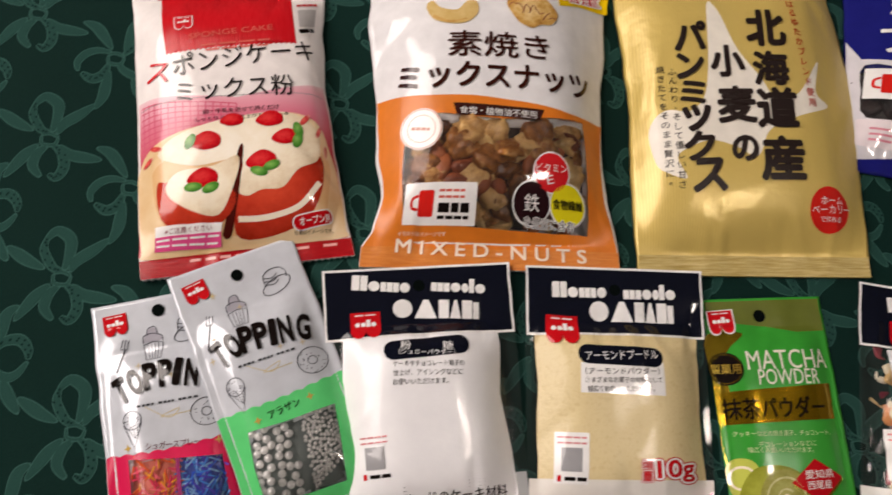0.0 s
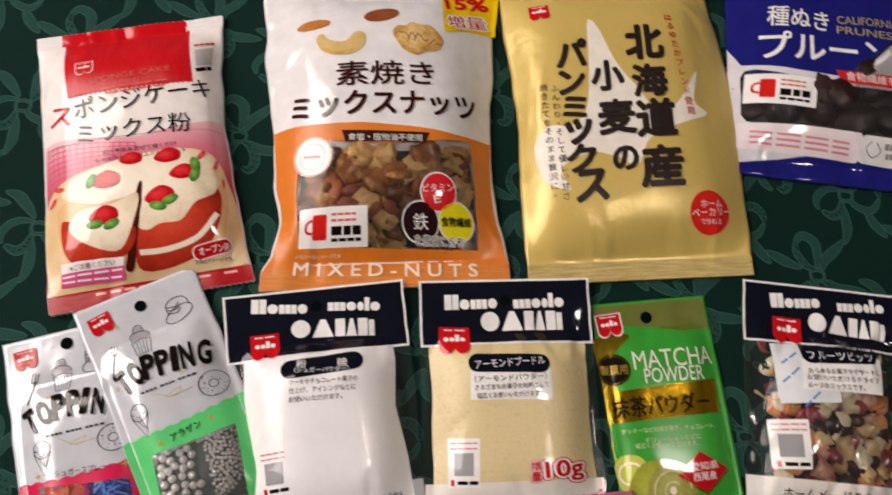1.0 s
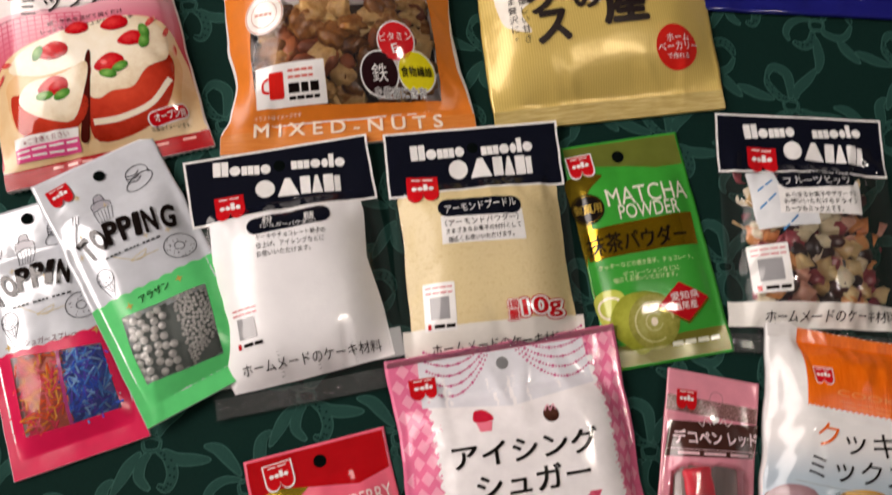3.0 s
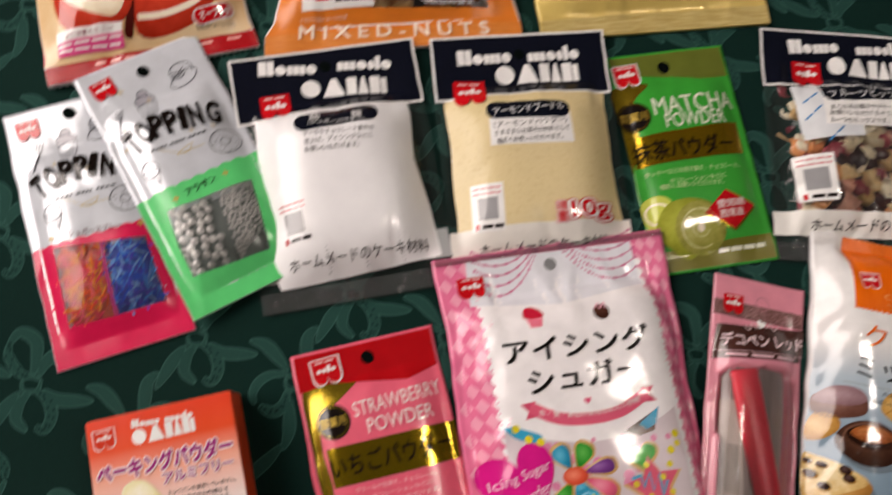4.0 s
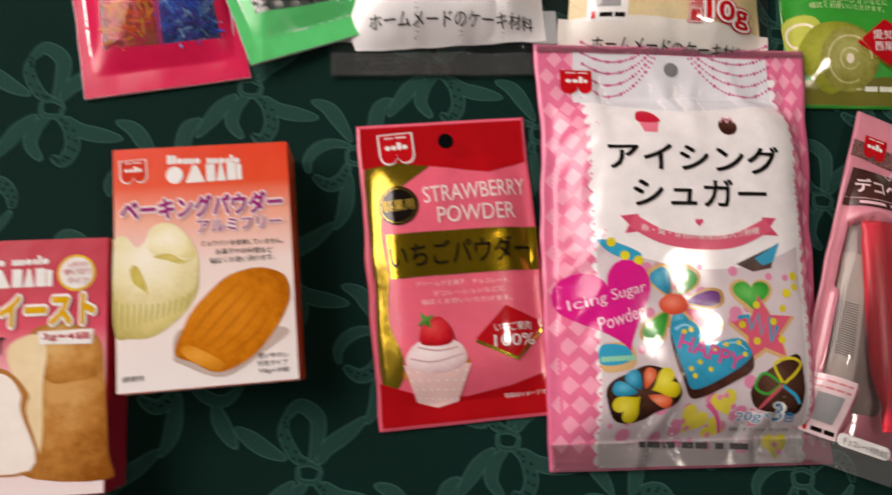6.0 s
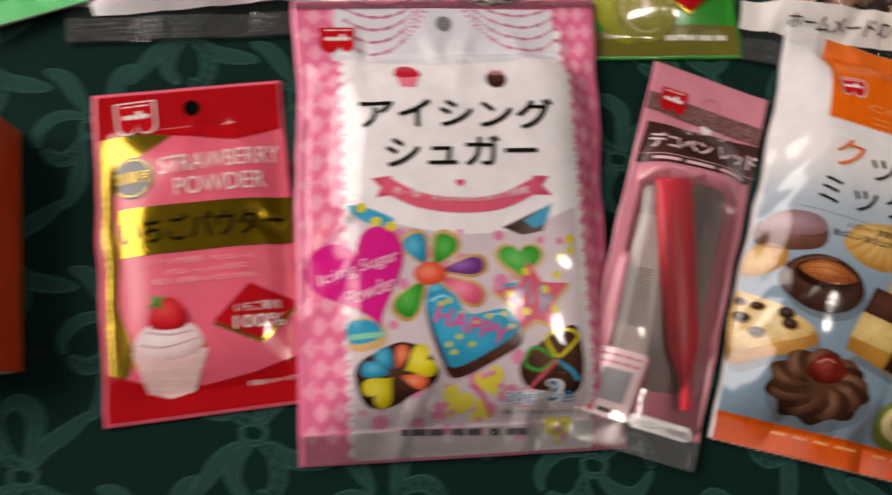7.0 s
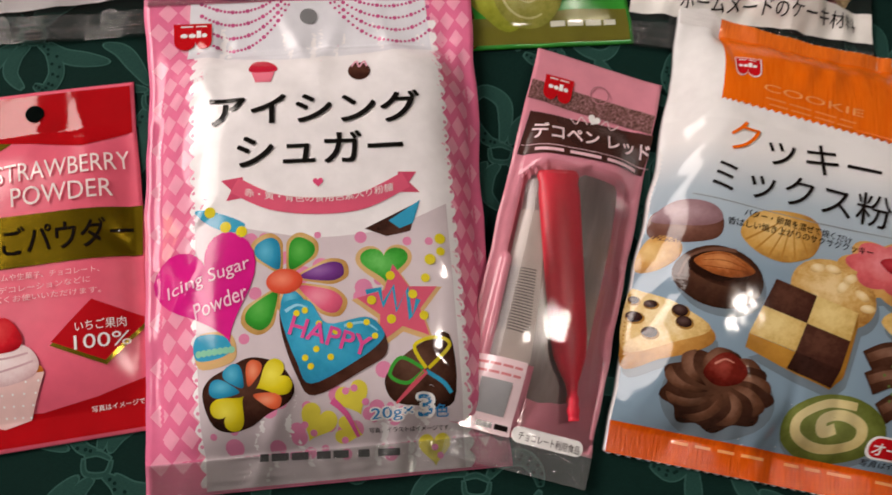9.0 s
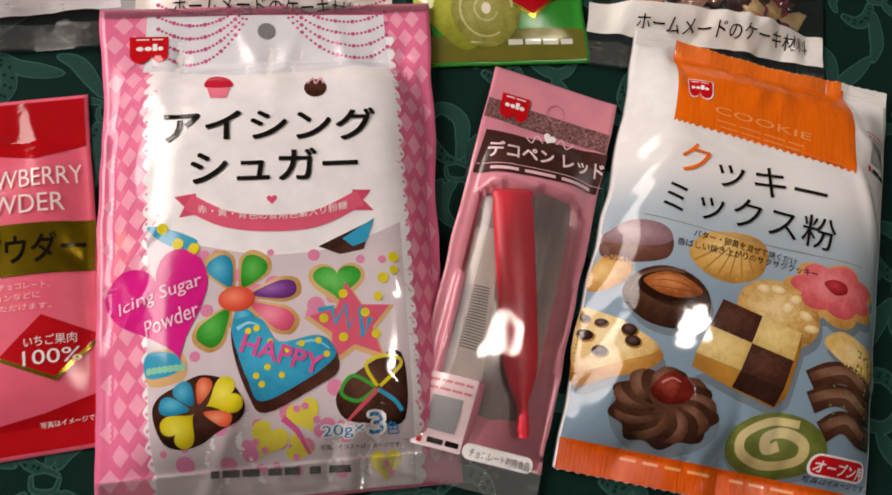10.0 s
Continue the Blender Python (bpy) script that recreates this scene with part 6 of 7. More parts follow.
# ---- icing sugar ----
def icing():
    begin("icing", "icing_sugar_bag", "glossy pink and white icing sugar bag with iced biscuits", "food bag")
    body(ink("#e8749a", 0.15))
    b = CUR["b"]
    diamonds = []
    for side in (-1, 1):
        for j in range(22):
            for i in range(3):
                c = (side * (60.5 - i * 6.0 - (j % 2) * 3.0), -88 + j * 8.6)
                diamonds += [[(c[0] + 2.8, c[1]), (c[0], c[1] + 4.2), (c[0] - 2.8, c[1]), (c[0], c[1] - 4.2)]]
    art("diamond_pattern", diamonds, ink("#f2a3bb", 0.15), 1)
    x = 48.0
    edge = []
    for s, y0, y1 in ((1, -99, 86), (-1, 86, -99)):
        n = 30
        for i in range(n * 4):
            edge.append((s * (x + 2.0 * abs(math.sin(math.pi * i / 4))), y0 + (y1 - y0) * i / (n * 4)))
    art("lace_panel", [edge], ink("#f3f0f1", 0.15), 2, "white middle panel with a scalloped lace edge", limit=5.0)
    art("lace_holes", [q for s in (-1, 1) for i in range(30) for q in ell((s * (x + 0.6), -86 + 5.8 * (i + 0.5)), 0.7, n=8)], ink("#e79ab4"), 2.6)
    art("clear_top", [[(-50.8, 96.3), (46.2, 95.1), (47.1, 69.0), (-3.2, 63.2), (-52.0, 70.3)]], ink("#dfe0e6", 0.15), 2.5)
    beads = []
    for s, base in ((-1, (-9.6, 100.5)), (1, (4.4, 100.9))):
        for k in range(5):
            far = (s * 47.0, base[1] - 3 - 5.5 * k + 4)
            near = (base[0], base[1] + 4 - 2.0 * k)
            n = 24
            for i in range(n + 1):
                t = i / n
                p = mid(near, far, t)
                beads += ell((p[0], p[1] - (10 + 3 * k) * t * (1 - t) * 2.2), 0.65 if i % 4 else 0.95, n=8)
    art("bead_garland", beads, ink("#c85a8a"), 3.2, limit=9.0)
    crest((-49.5, 82.2), 13.0, -1, RED, None)
    eyelet((-3.2, 88.2), 3.6, ink("#77787a", 0.5), 5)
    art("cupcake_mark", blob((-26.5, 58.2), (-25.3, 63.2), (-21.2, 64.0), (-17.3, 61.8), (-15.5, 57.7), (-21.5, 57.0)), ink("#c8203a"), 4)
    art("cupcake_mark", [[(-25.5, 57.2), (-16.5, 56.8), (-17.8, 51.8), (-23.8, 52.1)]], PINK, 4)
    art("chocolate_mark", ell((16.4, 55.3), 4.4), CHOCO, 4)
    art("chocolate_mark", stroke([(13.5, 57.5), (15.6, 60.4), (16.5, 57.3), (18.6, 60.2), (19.5, 57.2)], 0.7), ink("#e9a8b8"), 5)
    black = ink("#161412")
    text("アイシング", (-41.3, 40.8), (38.7, 38.3), 13.0, black, 4, 0.022)
    text("シュガー", (-31.0, 23.4), (31.0, 22.7), 12.6, black, 4, 0.022)
    art("small_heart", heart((-1.6, 9.1), 3.8, 3.6), ink("#e0507a"), 4)
    rib = ink("#e2607c")
    art("ribbon_tail", [[(-37.5, 12.6), (-29.4, 13.3), (-28.8, 5.3), (-35.8, 4.6), (-33.7, 8.5)]], ink("#d24e6c"), 3.4)
    art("ribbon_tail", [[(35.5, 11.5), (28.5, 11.8), (28.2, 3.8), (36.2, 3.4), (32.4, 7.6)]], ink("#d24e6c"), 3.4)
    art("ribbon", stroke([(-32.6, 10.4), (-18.9, 2.8), (-2.0, 0.1), (15.1, 1.3), (31.4, 8.6)], 6.3), rib, 4)
    text("赤・黄・青色の食用色素入り粉糖", (-28.7, 7.3), (26.3, 5.9), 3.2, WHITE, 7, bend=3.6)
    # the biscuit picture
    art("picture_ground", [spline([(-48.0, 2.1), (-35.2, -4.5), (-18.4, -9.2), (-2.5, -11.9), (18.5, -10.8), (33.7, -6.5), (46.0, -1.0)], False, 3) + [(46.0, -98.8), (-48.0, -98.8)]], mottled("printed_paper", ["#cdbfc5", "#e0d4d8"], 25.0, 0.12, 0.05), 2.6)
    rnd = random.Random(4)
    spots = []
    for i in range(64):
        c = mid(mid((-43.4, -7.1), (42.6, -10.9), rnd.random()), mid((-45.8, -86.1), (38.9, -94.8), rnd.random()), rnd.random())
        spots += ell(c, rnd.uniform(1.2, 3.4), n=14)
    art("spot_pattern", spots, ink("#e28aae"), 3)
    cyan, green, yellow, purple, salmon = (ink(c, 0.15) for c in ("#2a9fc4", "#3aa83c", "#e0d02a", "#7a3f8a", "#e8634a"))
    dough = ink("#d9b27a")

    def petal(tip, end, w, cols, layer=4.0):
        photo("biscuit_rim", teardrop(tip, end, w + 2.6, 1.6), ["#e8cf9c", "#d2a868", "#b08040"], layer - 0.6)
        photo("icing_petal", teardrop(tip, end, w), cols, layer, grain=0.12)

    sky_blue, leaf, plum, rose = ["#5cbcd8", "#2496bc", "#176c8c"], ["#5cbc54", "#309c34", "#1e6e22"], ["#9a6aac", "#743a86", "#502460"], ["#f094aa", "#e46484", "#b84462"]
    c = (-15.4, -26.8)
    petal(mid(c, (-23.5, -11.0), 0.25), (-23.0, -11.5), 9.5, sky_blue)
    petal(mid(c, (-6.6, -12.7), 0.25), (-6.6, -12.2), 9.5, leaf)
    petal(mid(c, (5.9, -24.3), 0.25), (6.4, -24.4), 7.0, plum)
    petal(mid(c, (4.3, -38.2), 0.25), (4.6, -38.6), 8.0, rose)
    petal(mid(c, (-27.9, -42.8), 0.25), (-28.2, -43.4), 9.5, leaf)
    petal(mid(c, (-12.0, -39.0), 0.25), (-12.6, -38.0), 8.5, sky_blue)
    photo("icing_centre", ell((-15.6, -27.4), 6.6, 4.6), ["#f28a70", "#e2583c", "#b83c26"], 5.0, grain=0.1)
    art("biscuit_edge", heart((20.9, -24.9), 21.0, 17.2, 0), dough, 3.4)
    photo("iced_heart", heart((21.0, -23.9), 17.7, 13.0, 0), ["#6cc866", "#3aa83c", "#247a28"], 4)
    art("biscuit_edge", star((25.3, -40.1), 17.7, 0.5, 5, 95), dough, 3.6)
    art("iced_star", star((25.3, -39.1), 15.6, 0.5, 5, 95), ink("#e0607a"), 4.2)
    art("star_zigzag", stroke([(13.5, -33.6), (18.6, -32.8), (19.3, -38.9), (23.6, -32.1), (24.2, -41.1), (28.6, -33.3), (29.1, -44.3), (32.4, -37.4)], 1.9, curved=False), cyan, 4.8)
    scatter("yellow_bead", [q for c in ((22.8, -28.0), (15.4, -36.7), (22.1, -44.0), (34.1, -43.5), (30.5, -35.4), (42.2, -19.9), (35.7, -29.6)) for q in ell(c, 1.7, n=12)], yellow, 5.2)
    art("biscuit_corner", poly((14.6, -9.6), (35.0, -0.5), (31.5, -11.4), (22.5, -13.0)), CHOCO, 3.6)
    art("iced_corner", poly((23.7, -7.0), (36.1, 0.4), (32.7, -8.4), (27.6, -10.2)), cyan, 4.2)
    art("iced_corner", blob((-48.0, 2.1), (-40.0, 0.7), (-29.2, -4.7), (-33.4, -7.6), (-42.2, -4.2)), cyan, 4.2)
    scatter("yellow_bead", [q for c in ((-42.0, 0.8), (-36.3, -5.4), (-30.4, -7.7), (42.4, -14.9), (38.0, -22.7)) for q in ell(c, 2.1, n=12)], yellow, 5)
    art("biscuit_edge", blob((-48.0, -44.9), (-36.0, -44.5), (-33.3, -51.6), (-36.5, -55.5), (-47.5, -56.0)), dough, 3.6)
    art("iced_round", blob((-48.0, -44.9), (-38.0, -45.4), (-35.2, -50.5), (-40.4, -53.3), (-48.4, -52.9)), cyan, 4.2)
    scatter("green_bead", [q for i in range(7) for q in ell(mid((-47.3, -51.0), (-35.2, -50.5), i / 6), 1.3, n=10)], ink("#8ad0b0"), 4.8)
    art("chocolate_edge", blob((-17.6, -37.3), (-13.5, -34.4), (-6.6, -35.7), (-0.9, -44.0), (13.2, -42.6), (18.9, -47.9), (19.6, -55.9), (12.4, -60.6), (-7.0, -68.8), (-12.7, -61.5), (-17.1, -47.3)), CHOCO, 5)
    photo("blue_heart", blob((-17.6, -37.3), (-13.5, -34.4), (-6.6, -35.7), (-0.9, -44.0), (13.2, -42.6), (18.9, -47.9), (17.8, -51.8), (9.5, -57.5), (-7.8, -64.7), (-12.5, -56.5), (-16.0, -46.3)), ["#3fb4d8", "#2a9fc4", "#1c7ea4"], 5.6, "blue iced heart biscuit")
    art("heart_light", stroke([(-15.7, -38.4), (-11.6, -36.5), (-7.7, -37.7)], 1.4, 0.5), ink("#8fd4ea"), 6.2)
    art("heart_light", stroke([(5.0, -45.3), (12.1, -44.6), (16.9, -47.8)], 1.2, 0.4), ink("#8fd4ea"), 6.2)
    text("HAPPY", (-13.9, -43.4), (13.7, -53.6), 6.7, ink("#e0569a"), 6.4, 0.02)
    scatter("yellow_bead", [q for c in ((-11.7, -39.5), (-8.7, -38.7), (-3.9, -43.9), (1.9, -47.1), (7.0, -45.3), (13.1, -44.6), (-5.3, -52.8), (-7.6, -58.7), (-0.4, -56.0), (-9.4, -55.6), (15.8, -49.7)) for q in ell(c, 1.2, n=10)], yellow, 6.4)
    photo("chocolate_edge", blob((-46.5, -66.0), (-44.0, -60.5), (-37.0, -57.0), (-28.4, -53.8), (-19.0, -56.8), (-13.9, -64.5), (-16.0, -70.3), (-24.0, -74.0), (-30.4, -77.7), (-38.0, -79.0), (-43.6, -76.0)), ["#5c3c30", "#3c221a", "#1c0e0a"], 4)
    c = (-30.6, -66.0)
    for tip, end, w, cols in ((mid(c, (-36.5, -57.0), 0.2), (-36.9, -56.2), 7.0, sky_blue), (mid(c, (-43.0, -63.8), 0.2), (-44.0, -63.0), 6.6, sky_blue), (mid(c, (-26.5, -55.5), 0.2), (-26.6, -54.8), 5.6, ["#f09a78", "#e26a44", "#b84a2a"]), (mid(c, (-19.5, -70.5), 0.2), (-18.4, -70.6), 5.6, ["#f09a78", "#e26a44", "#b84a2a"])):
        photo("icing_petal", teardrop(tip, end, w), cols, 4.7, grain=0.1)
    photo("icing_heart", heart((-21.6, -62.4), 13.5, 12.5, -67), ["#f2e85c", "#dccc24", "#a89a10"], 4.7, grain=0.1)
    photo("icing_heart", heart((-36.2, -71.2), 13.5, 12.5, 133), ["#f2e85c", "#dccc24", "#a89a10"], 4.7, grain=0.1)
    photo("chocolate_edge", blob((18.1, -65.9), (22.4, -60.0), (30.7, -54.4), (42.8, -50.9), (42.8, -74.9), (29.7, -75.4), (20.8, -73.0)), ["#6a4a3c", "#472c22", "#24130e"], 4)
    art("icing_line", stroke([(32.3, -62.5), (24.5, -58.1), (20.2, -63.9), (26.1, -67.2), (32.3, -63.5)], 1.3), green, 4.6)
    art("icing_line", stroke([(33.3, -62.5), (29.7, -54.3), (37.8, -51.7), (42.6, -54.9), (34.3, -62.6)], 1.3), yellow, 4.6)
    art("icing_line", stroke([(33.3, -63.5), (26.0, -70.2), (21.8, -74.0)], 2.1, 0.8), ink("#d85a6a"), 4.6)
    art("icing_line", stroke([(33.3, -63.5), (39.1, -67.8), (41.9, -71.9)], 1.5), cyan, 4.6)
    for c, w, a in (((6.9, -71.4), 60, 20), ((-7.4, -78.8), 66, -30), ((4.4, -82.3), 50, 70), ((35.0, -91.6), 60, 0)):
        art("butterfly_biscuit", heart(c, w * 0.2, w * 0.2, a), ink("#e6d84e"), 3.8)
    art("butterfly_body", stroke([(-1.1, -71.0), (3.7, -76.2), (7.3, -84.4)], 2.5, 1.3), ink("#e0609a"), 4.6)
    scatter("pink_bead", [q for c in ((4.0, -68.2), (7.1, -67.4), (10.8, -72.5), (-11.4, -78.6), (-8.6, -81.7), (2.3, -85.2), (35.1, -90.6), (36.9, -93.7)) for q in ell(c, 1.3, n=10)], ink("#e889b4"), 4.6)
    art("magenta_heart", heart((-41.3, -29.2), 37.0, 39.9, 17), ink("#d81f86", 0.15), 5, "magenta heart")
    text("Icing Sugar", (-57.3, -27.5), (-27.9, -19.8), 6.3, ink("#f6cfe2"), 6, -0.01, slant=0.15)
    text("Powder", (-48.6, -35.9), (-29.3, -29.7), 5.9, ink("#f6cfe2"), 6, -0.01, slant=0.15)
    blue = ink("#2a86c0")
    text("20g×", (12.6, -77.6), (27.7, -77.3), 5.0, WHITE, 5.4, 0.1)
    text("20g×", (12.6, -77.6), (27.7, -77.3), 5.0, blue, 6, 0.01)
    text("3", (29.7, -75.4), (34.7, -75.6), 7.6, WHITE, 5.4, 0.1)
    text("3", (29.7, -75.4), (34.7, -75.6), 7.6, blue, 6, 0.02)
    text("色", (35.6, -77.6), (40.6, -77.8), 4.6, blue, 6, 0.01)
    text("写真、イラストはイメージです。", (11.4, -82.6), (41.4, -83.9), 1.9, BLACK, 5.4)
    bars((-28.9, -88.8), (22.0, -91.0), 2.7, ink("#2a2628"), 5, (0.0, 0.06, 0.08, 0.2, 0.22, 0.34, 0.4, 0.5, 0.52, 0.63, 0.7, 0.78, 0.84, 1.0))
    seal(-99.6, -88, FILM_CRIMP, 6.6, "shiny crimped bottom seal")
    seal(96, 99.6, FILM_CRIMP, 6.6, "shiny crimped top seal")


icing()


# ---- icing pen ----
def deco_pen():
    begin("pen", "icing_pen_pouch", "pink and brown pouch holding a red chocolate pen", "food pouch")
    window = spline([(-20.6, 20.9), (-19.6, 28.5), (-14.0, 33.2), (10.0, 35.4), (18.8, 34.4), (22.6, 27.5), (24.4, -8.4), (24.0, -32.7), (25.6, -60.0), (26.0, -71.0), (23.0, -72.6), (-1.8, -72.4), (-1.6, -66.0), (-1.6, -49.0), (-3.4, -47.2), (-17.6, -46.8), (-19.2, -44.0), (-20.0, -20.0)], True, 3)
    body(ink("#dd8e9e", 0.1), recess=[(window, 7.5)], low=-74.0)
    art("window_back", [window], mottled("pouch_back", ["#6a5d5a", "#857875", "#a39692"], 40.0, 0.3, 0.3, 0.2, stretch=(2, 0.3, 1)), -53)
    art("inner_flap", [[(-20.2, 14.0), (-9.4, 14.6), (-5.0, -20.0), (-3.0, -46.0), (-18.0, -46.0)]], ink("#a89c94", 0.4), -50)
    lines = []
    for i in range(22):
        lines += [[mid((-19.4, -10.2), (-18.2, -35.5), (i + k) / 22) for k in (0.0, 0.45)] + [mid((-8.4, -9.8), (-5.6, -36.0), (i + k) / 22) for k in (0.45, 0.0)]]
    art("line_code", lines, ink("#5c5450", 0.4), -48)
    red = mottled("red_chocolate", ["#d8142e", "#e82a44"], 30.0, 0.42, 0.05, 0.0, subsurface=0.15)
    bc = CUR["b"]
    head, tail = (-8.8, 32.2), (17.6, -62.6)
    L = math.hypot(tail[0] - head[0], tail[1] - head[1])
    prof = [(0.0, 8.0, 1.8), (0.02, 8.8, 2.4), (0.05, 8.2, 3.0), (0.1, 8.7, 3.6), (0.3, 8.3, 4.4), (0.5, 7.9, 4.8), (0.68, 7.4, 4.8), (0.76, 6.4, 4.2), (0.82, 4.2, 3.2), (0.86, 2.5, 2.4), (0.9, 2.0, 2.0), (0.92, 2.6, 2.3), (0.94, 2.1, 2.0), (0.96, 2.6, 2.2), (0.98, 2.1, 2.0), (1.0, 2.2, 1.4)]
    verts, faces, n = [], [], 18
    ex, ey = (tail[0] - head[0]) / L, (tail[1] - head[1]) / L
    for t, rx, rz in prof:
        c = mid(head, tail, t)
        for i in range(n):
            a = 2 * math.pi * i / n
            u, v = c[0] - ey * rx * math.cos(a), c[1] + ex * rx * math.cos(a)
            verts.append(put(u, v, lift(bc, u, v) + 5.6 + rz * math.sin(a)))
    for k in range(len(prof) - 1):
        for i in range(n):
            j = (i + 1) % n
            faces.append((k * n + i, k * n + j, (k + 1) * n + j, (k + 1) * n + i))
    faces += [tuple(range(n)), tuple(reversed(range((len(prof) - 1) * n, len(prof) * n)))]
    part("chocolate_pen", verts, faces, red, CUR["ob"], "red chocolate pen with a thin nozzle")
    art("window_film", [window], clear("window_film_shiny", haze=0.03, rough=0.05, wrinkle=0.9, scale=45.0), 1.2, "clear window film")
    art("top_band", [[(-27.5, 62), (27.5, 62), (27.5, 71), (-27.5, 71)]], mottled("brown_speckle", ["#3c2420", "#7a5450", "#b4848a"], 900.0, 0.2, 0.1, 0.0), 2)
    art("brown_band", [[(-25.1, 56.2), (28.6, 61.7), (27.0, 42.5), (-26.4, 36.0)]], mottled("brown_print", ["#3a201c", "#4c2c26"], 60.0, 0.25, 0.05, 0.5), 3, "dark brown title band")
    text("デコペン レッド", (-22.5, 47.5), (28.0, 53.2), 7.6, ink("#f2d8dc"), 4, 0.025)
    bars((-20.0, 38.9), (23.5, 43.5), 1.4, ink("#efc4cc"), 4, (0.0, 0.26, 0.32, 0.62, 0.68, 1.0))
    art("band_line", stroke([(-25.6, 40.4), (29.0, 46.2)], 0.3), ink("#efc4cc"), 3.6)
    art("white_heart", heart((1.9, 60.1), 5.5, 5.1, -15), WHITE, 4)
    art("scroll", stroke([(-7.9, 58.2), (-5.2, 55.9), (-3.4, 60.5), (-0.4, 57.3)], 0.5) + stroke([(5.4, 59.0), (7.7, 61.8), (9.8, 58.2), (13.0, 61.3)], 0.5), ink("#e8d0d2"), 4)
    crest((-15.8, 70.4), 12.4, 2, RED, None)
    art("hole_ring", stroke(ell((2.3, 72.7), 3.9)[0] + ell((2.3, 72.7), 3.9)[0][:1], 0.5, curved=False), ink("#b77c84"), 4)
    recipe_patch((-14.3, -60.6), 19.3, 27.6, 0, ink("#ecd2d6"))
    art("name_plate", rbox((10.0, -72.1), 28.1, 6.0, 2.8, 0.5), WHITE, 4)
    text("チョコレート利用食品", (-1.4, -72.4), (22.7, -72.5), 3.2, ink("#3a2a2a"), 5)
    seal(-85.8, -73, clear("seal_film", haze=0.12, rough=0.06, wrinkle=1.2, scale=120.0, stretch=(0.5, 1.6, 1.0)), 2.0, "crinkled clear bottom seal")


deco_pen()


# ---- cookie mix ----
def cookie_mix():
    begin("cookie", "cookie_mix_bag", "white, blue and orange cookie mix bag showing assorted biscuits", "food bag")
    body(ink("#ecebea"))
    b = CUR["b"]
    sky_fade = shaded("printed_blue_fade", [(-0.09, "#7c95a6"), (-0.02, "#879fb0"), (0.01, "#b0c0ca"), (0.03, "#ecebea")], 1, 0.1)
    art("picture_ground", [[(-62, -86), (62, -86), (62, 40), (-62, 40)]], sky_fade, 1)
    art("orange_panel", [[(-39.6, 92.3), (41.6, 92.3), (39.2, 42.3)] + zigzag((39.2, 42.3), (-42.5, 48.4), 1.2, 26)[1:]], mottled("orange_rib", ["#e86206", "#f27418"], 420.0, 0.2, 0.4, stretch=(2, 0.08, 1)), 1.6, "orange panel with a toothed lower edge")
    crest((-29.4, 67.0), 10.1, -2, RED, WHITE)
    text("COOKIE", (-23.0, 57.2), (18.9, 53.9), 3.4, ink("#f2a05c"), 4)
    bars((-21.8, 52.4), (16.0, 49.1), 0.6, ink("#f09450"), 4, WORDS)
    bars((-20.2, 49.7), (14.5, 46.7), 0.6, ink("#f09450"), 4, WORDS)
    recipe_patch((53.2, 57.0), 15.4, 22.1, -1)
    text("ク", (-35.8, 33.6), (-23.2, 32.5), 13.0, ink("#ee6a10"), 4)
    text("ッキー", (-19.6, 30.3), (27.0, 29.1), 13.0, BLACK, 4)
    text("ミックス粉", (-40.8, 15.9), (31.9, 12.8), 13.4, BLACK, 4)
    art("fine_line", stroke([(-48.0, 7.0), (-7.0, 3.5), (46.4, 3.9)], 0.35), GREY, 3)
    # biscuits
    baked, cocoa, pale = ["#e2be7c", "#c8964c", "#8e5a20"], ["#62402f", "#40261b", "#1d0f0a"], ["#efdcae", "#dcbc7c", "#b48a48"]

    def shadow(loops, dx=1.5, dy=-3.0):
        art("biscuit_shadow", [[(x + dx, y + dy) for x, y in loop] for loop in loops], SHADE, 2.0)

    photo("mauve_biscuit", blob((-61.5, -8.0), (-60.0, -1.0), (-50.0, 1.5), (-38.0, 1.0), (-33.5, -3.5), (-36.0, -10.5), (-48.0, -13.5), (-58.0, -12.5)), ["#8a6458", "#6a4438", "#45281e"], 2.2)
    photo("mauve_icing", blob((-60.5, -4.5), (-55.0, 3.0), (-46.0, 4.6), (-37.0, 2.4), (-34.5, -3.0), (-45.0, -6.4)), ["#b09498", "#94747a", "#765458"], 2.8)
    photo("biscuit", blob((-62.0, -17.4), (-58.3, -10.9), (-49.5, -13.0), (-48.6, -19.5), (-55.3, -25.5), (-62.0, -26.0)), baked, 2.2)
    shell = blob((-27.0, -6.5), (-22.5, 2.0), (-12.3, 5.2), (0.5, 4.8), (5.0, -1.2), (2.4, -9.8), (-5.0, -14.2), (-11.8, -15.4), (-20.5, -13.1))
    photo("shell_biscuit", shell, ["#e8c684", "#d0a052", "#8e5c20"], 2.4)
    for end in ((-25.5, -9.5), (-21.5, -13.0), (-16.0, -14.8), (-10.8, -15.2), (-5.2, -13.8), (0.2, -11.0)):
        art("shell_ridge", stroke([mid((-7.0, 4.0), end, 0.3), mid((-7.0, 4.0), end, 0.97)], 0.4, 0.9), ink("#b58238"), 3.0)
    round_ = ell((-33.4, -25.6), 16.8, 12.2, -4)
    shadow(round_)
    photo("chocolate_biscuit", round_, cocoa, 3)
    art("biscuit_light", stroke([(-47.6, -26.5), (-45.0, -19.0), (-37.0, -15.2), (-28.0, -14.6)], 0.8, 1.6), ink("#6a4838"), 3.6)
    photo("chocolate_hollow", ell((-32.6, -22.6), 12.8, 6.4, -6), ["#2c1710", "#241109", "#4a2c20"], 3.6)
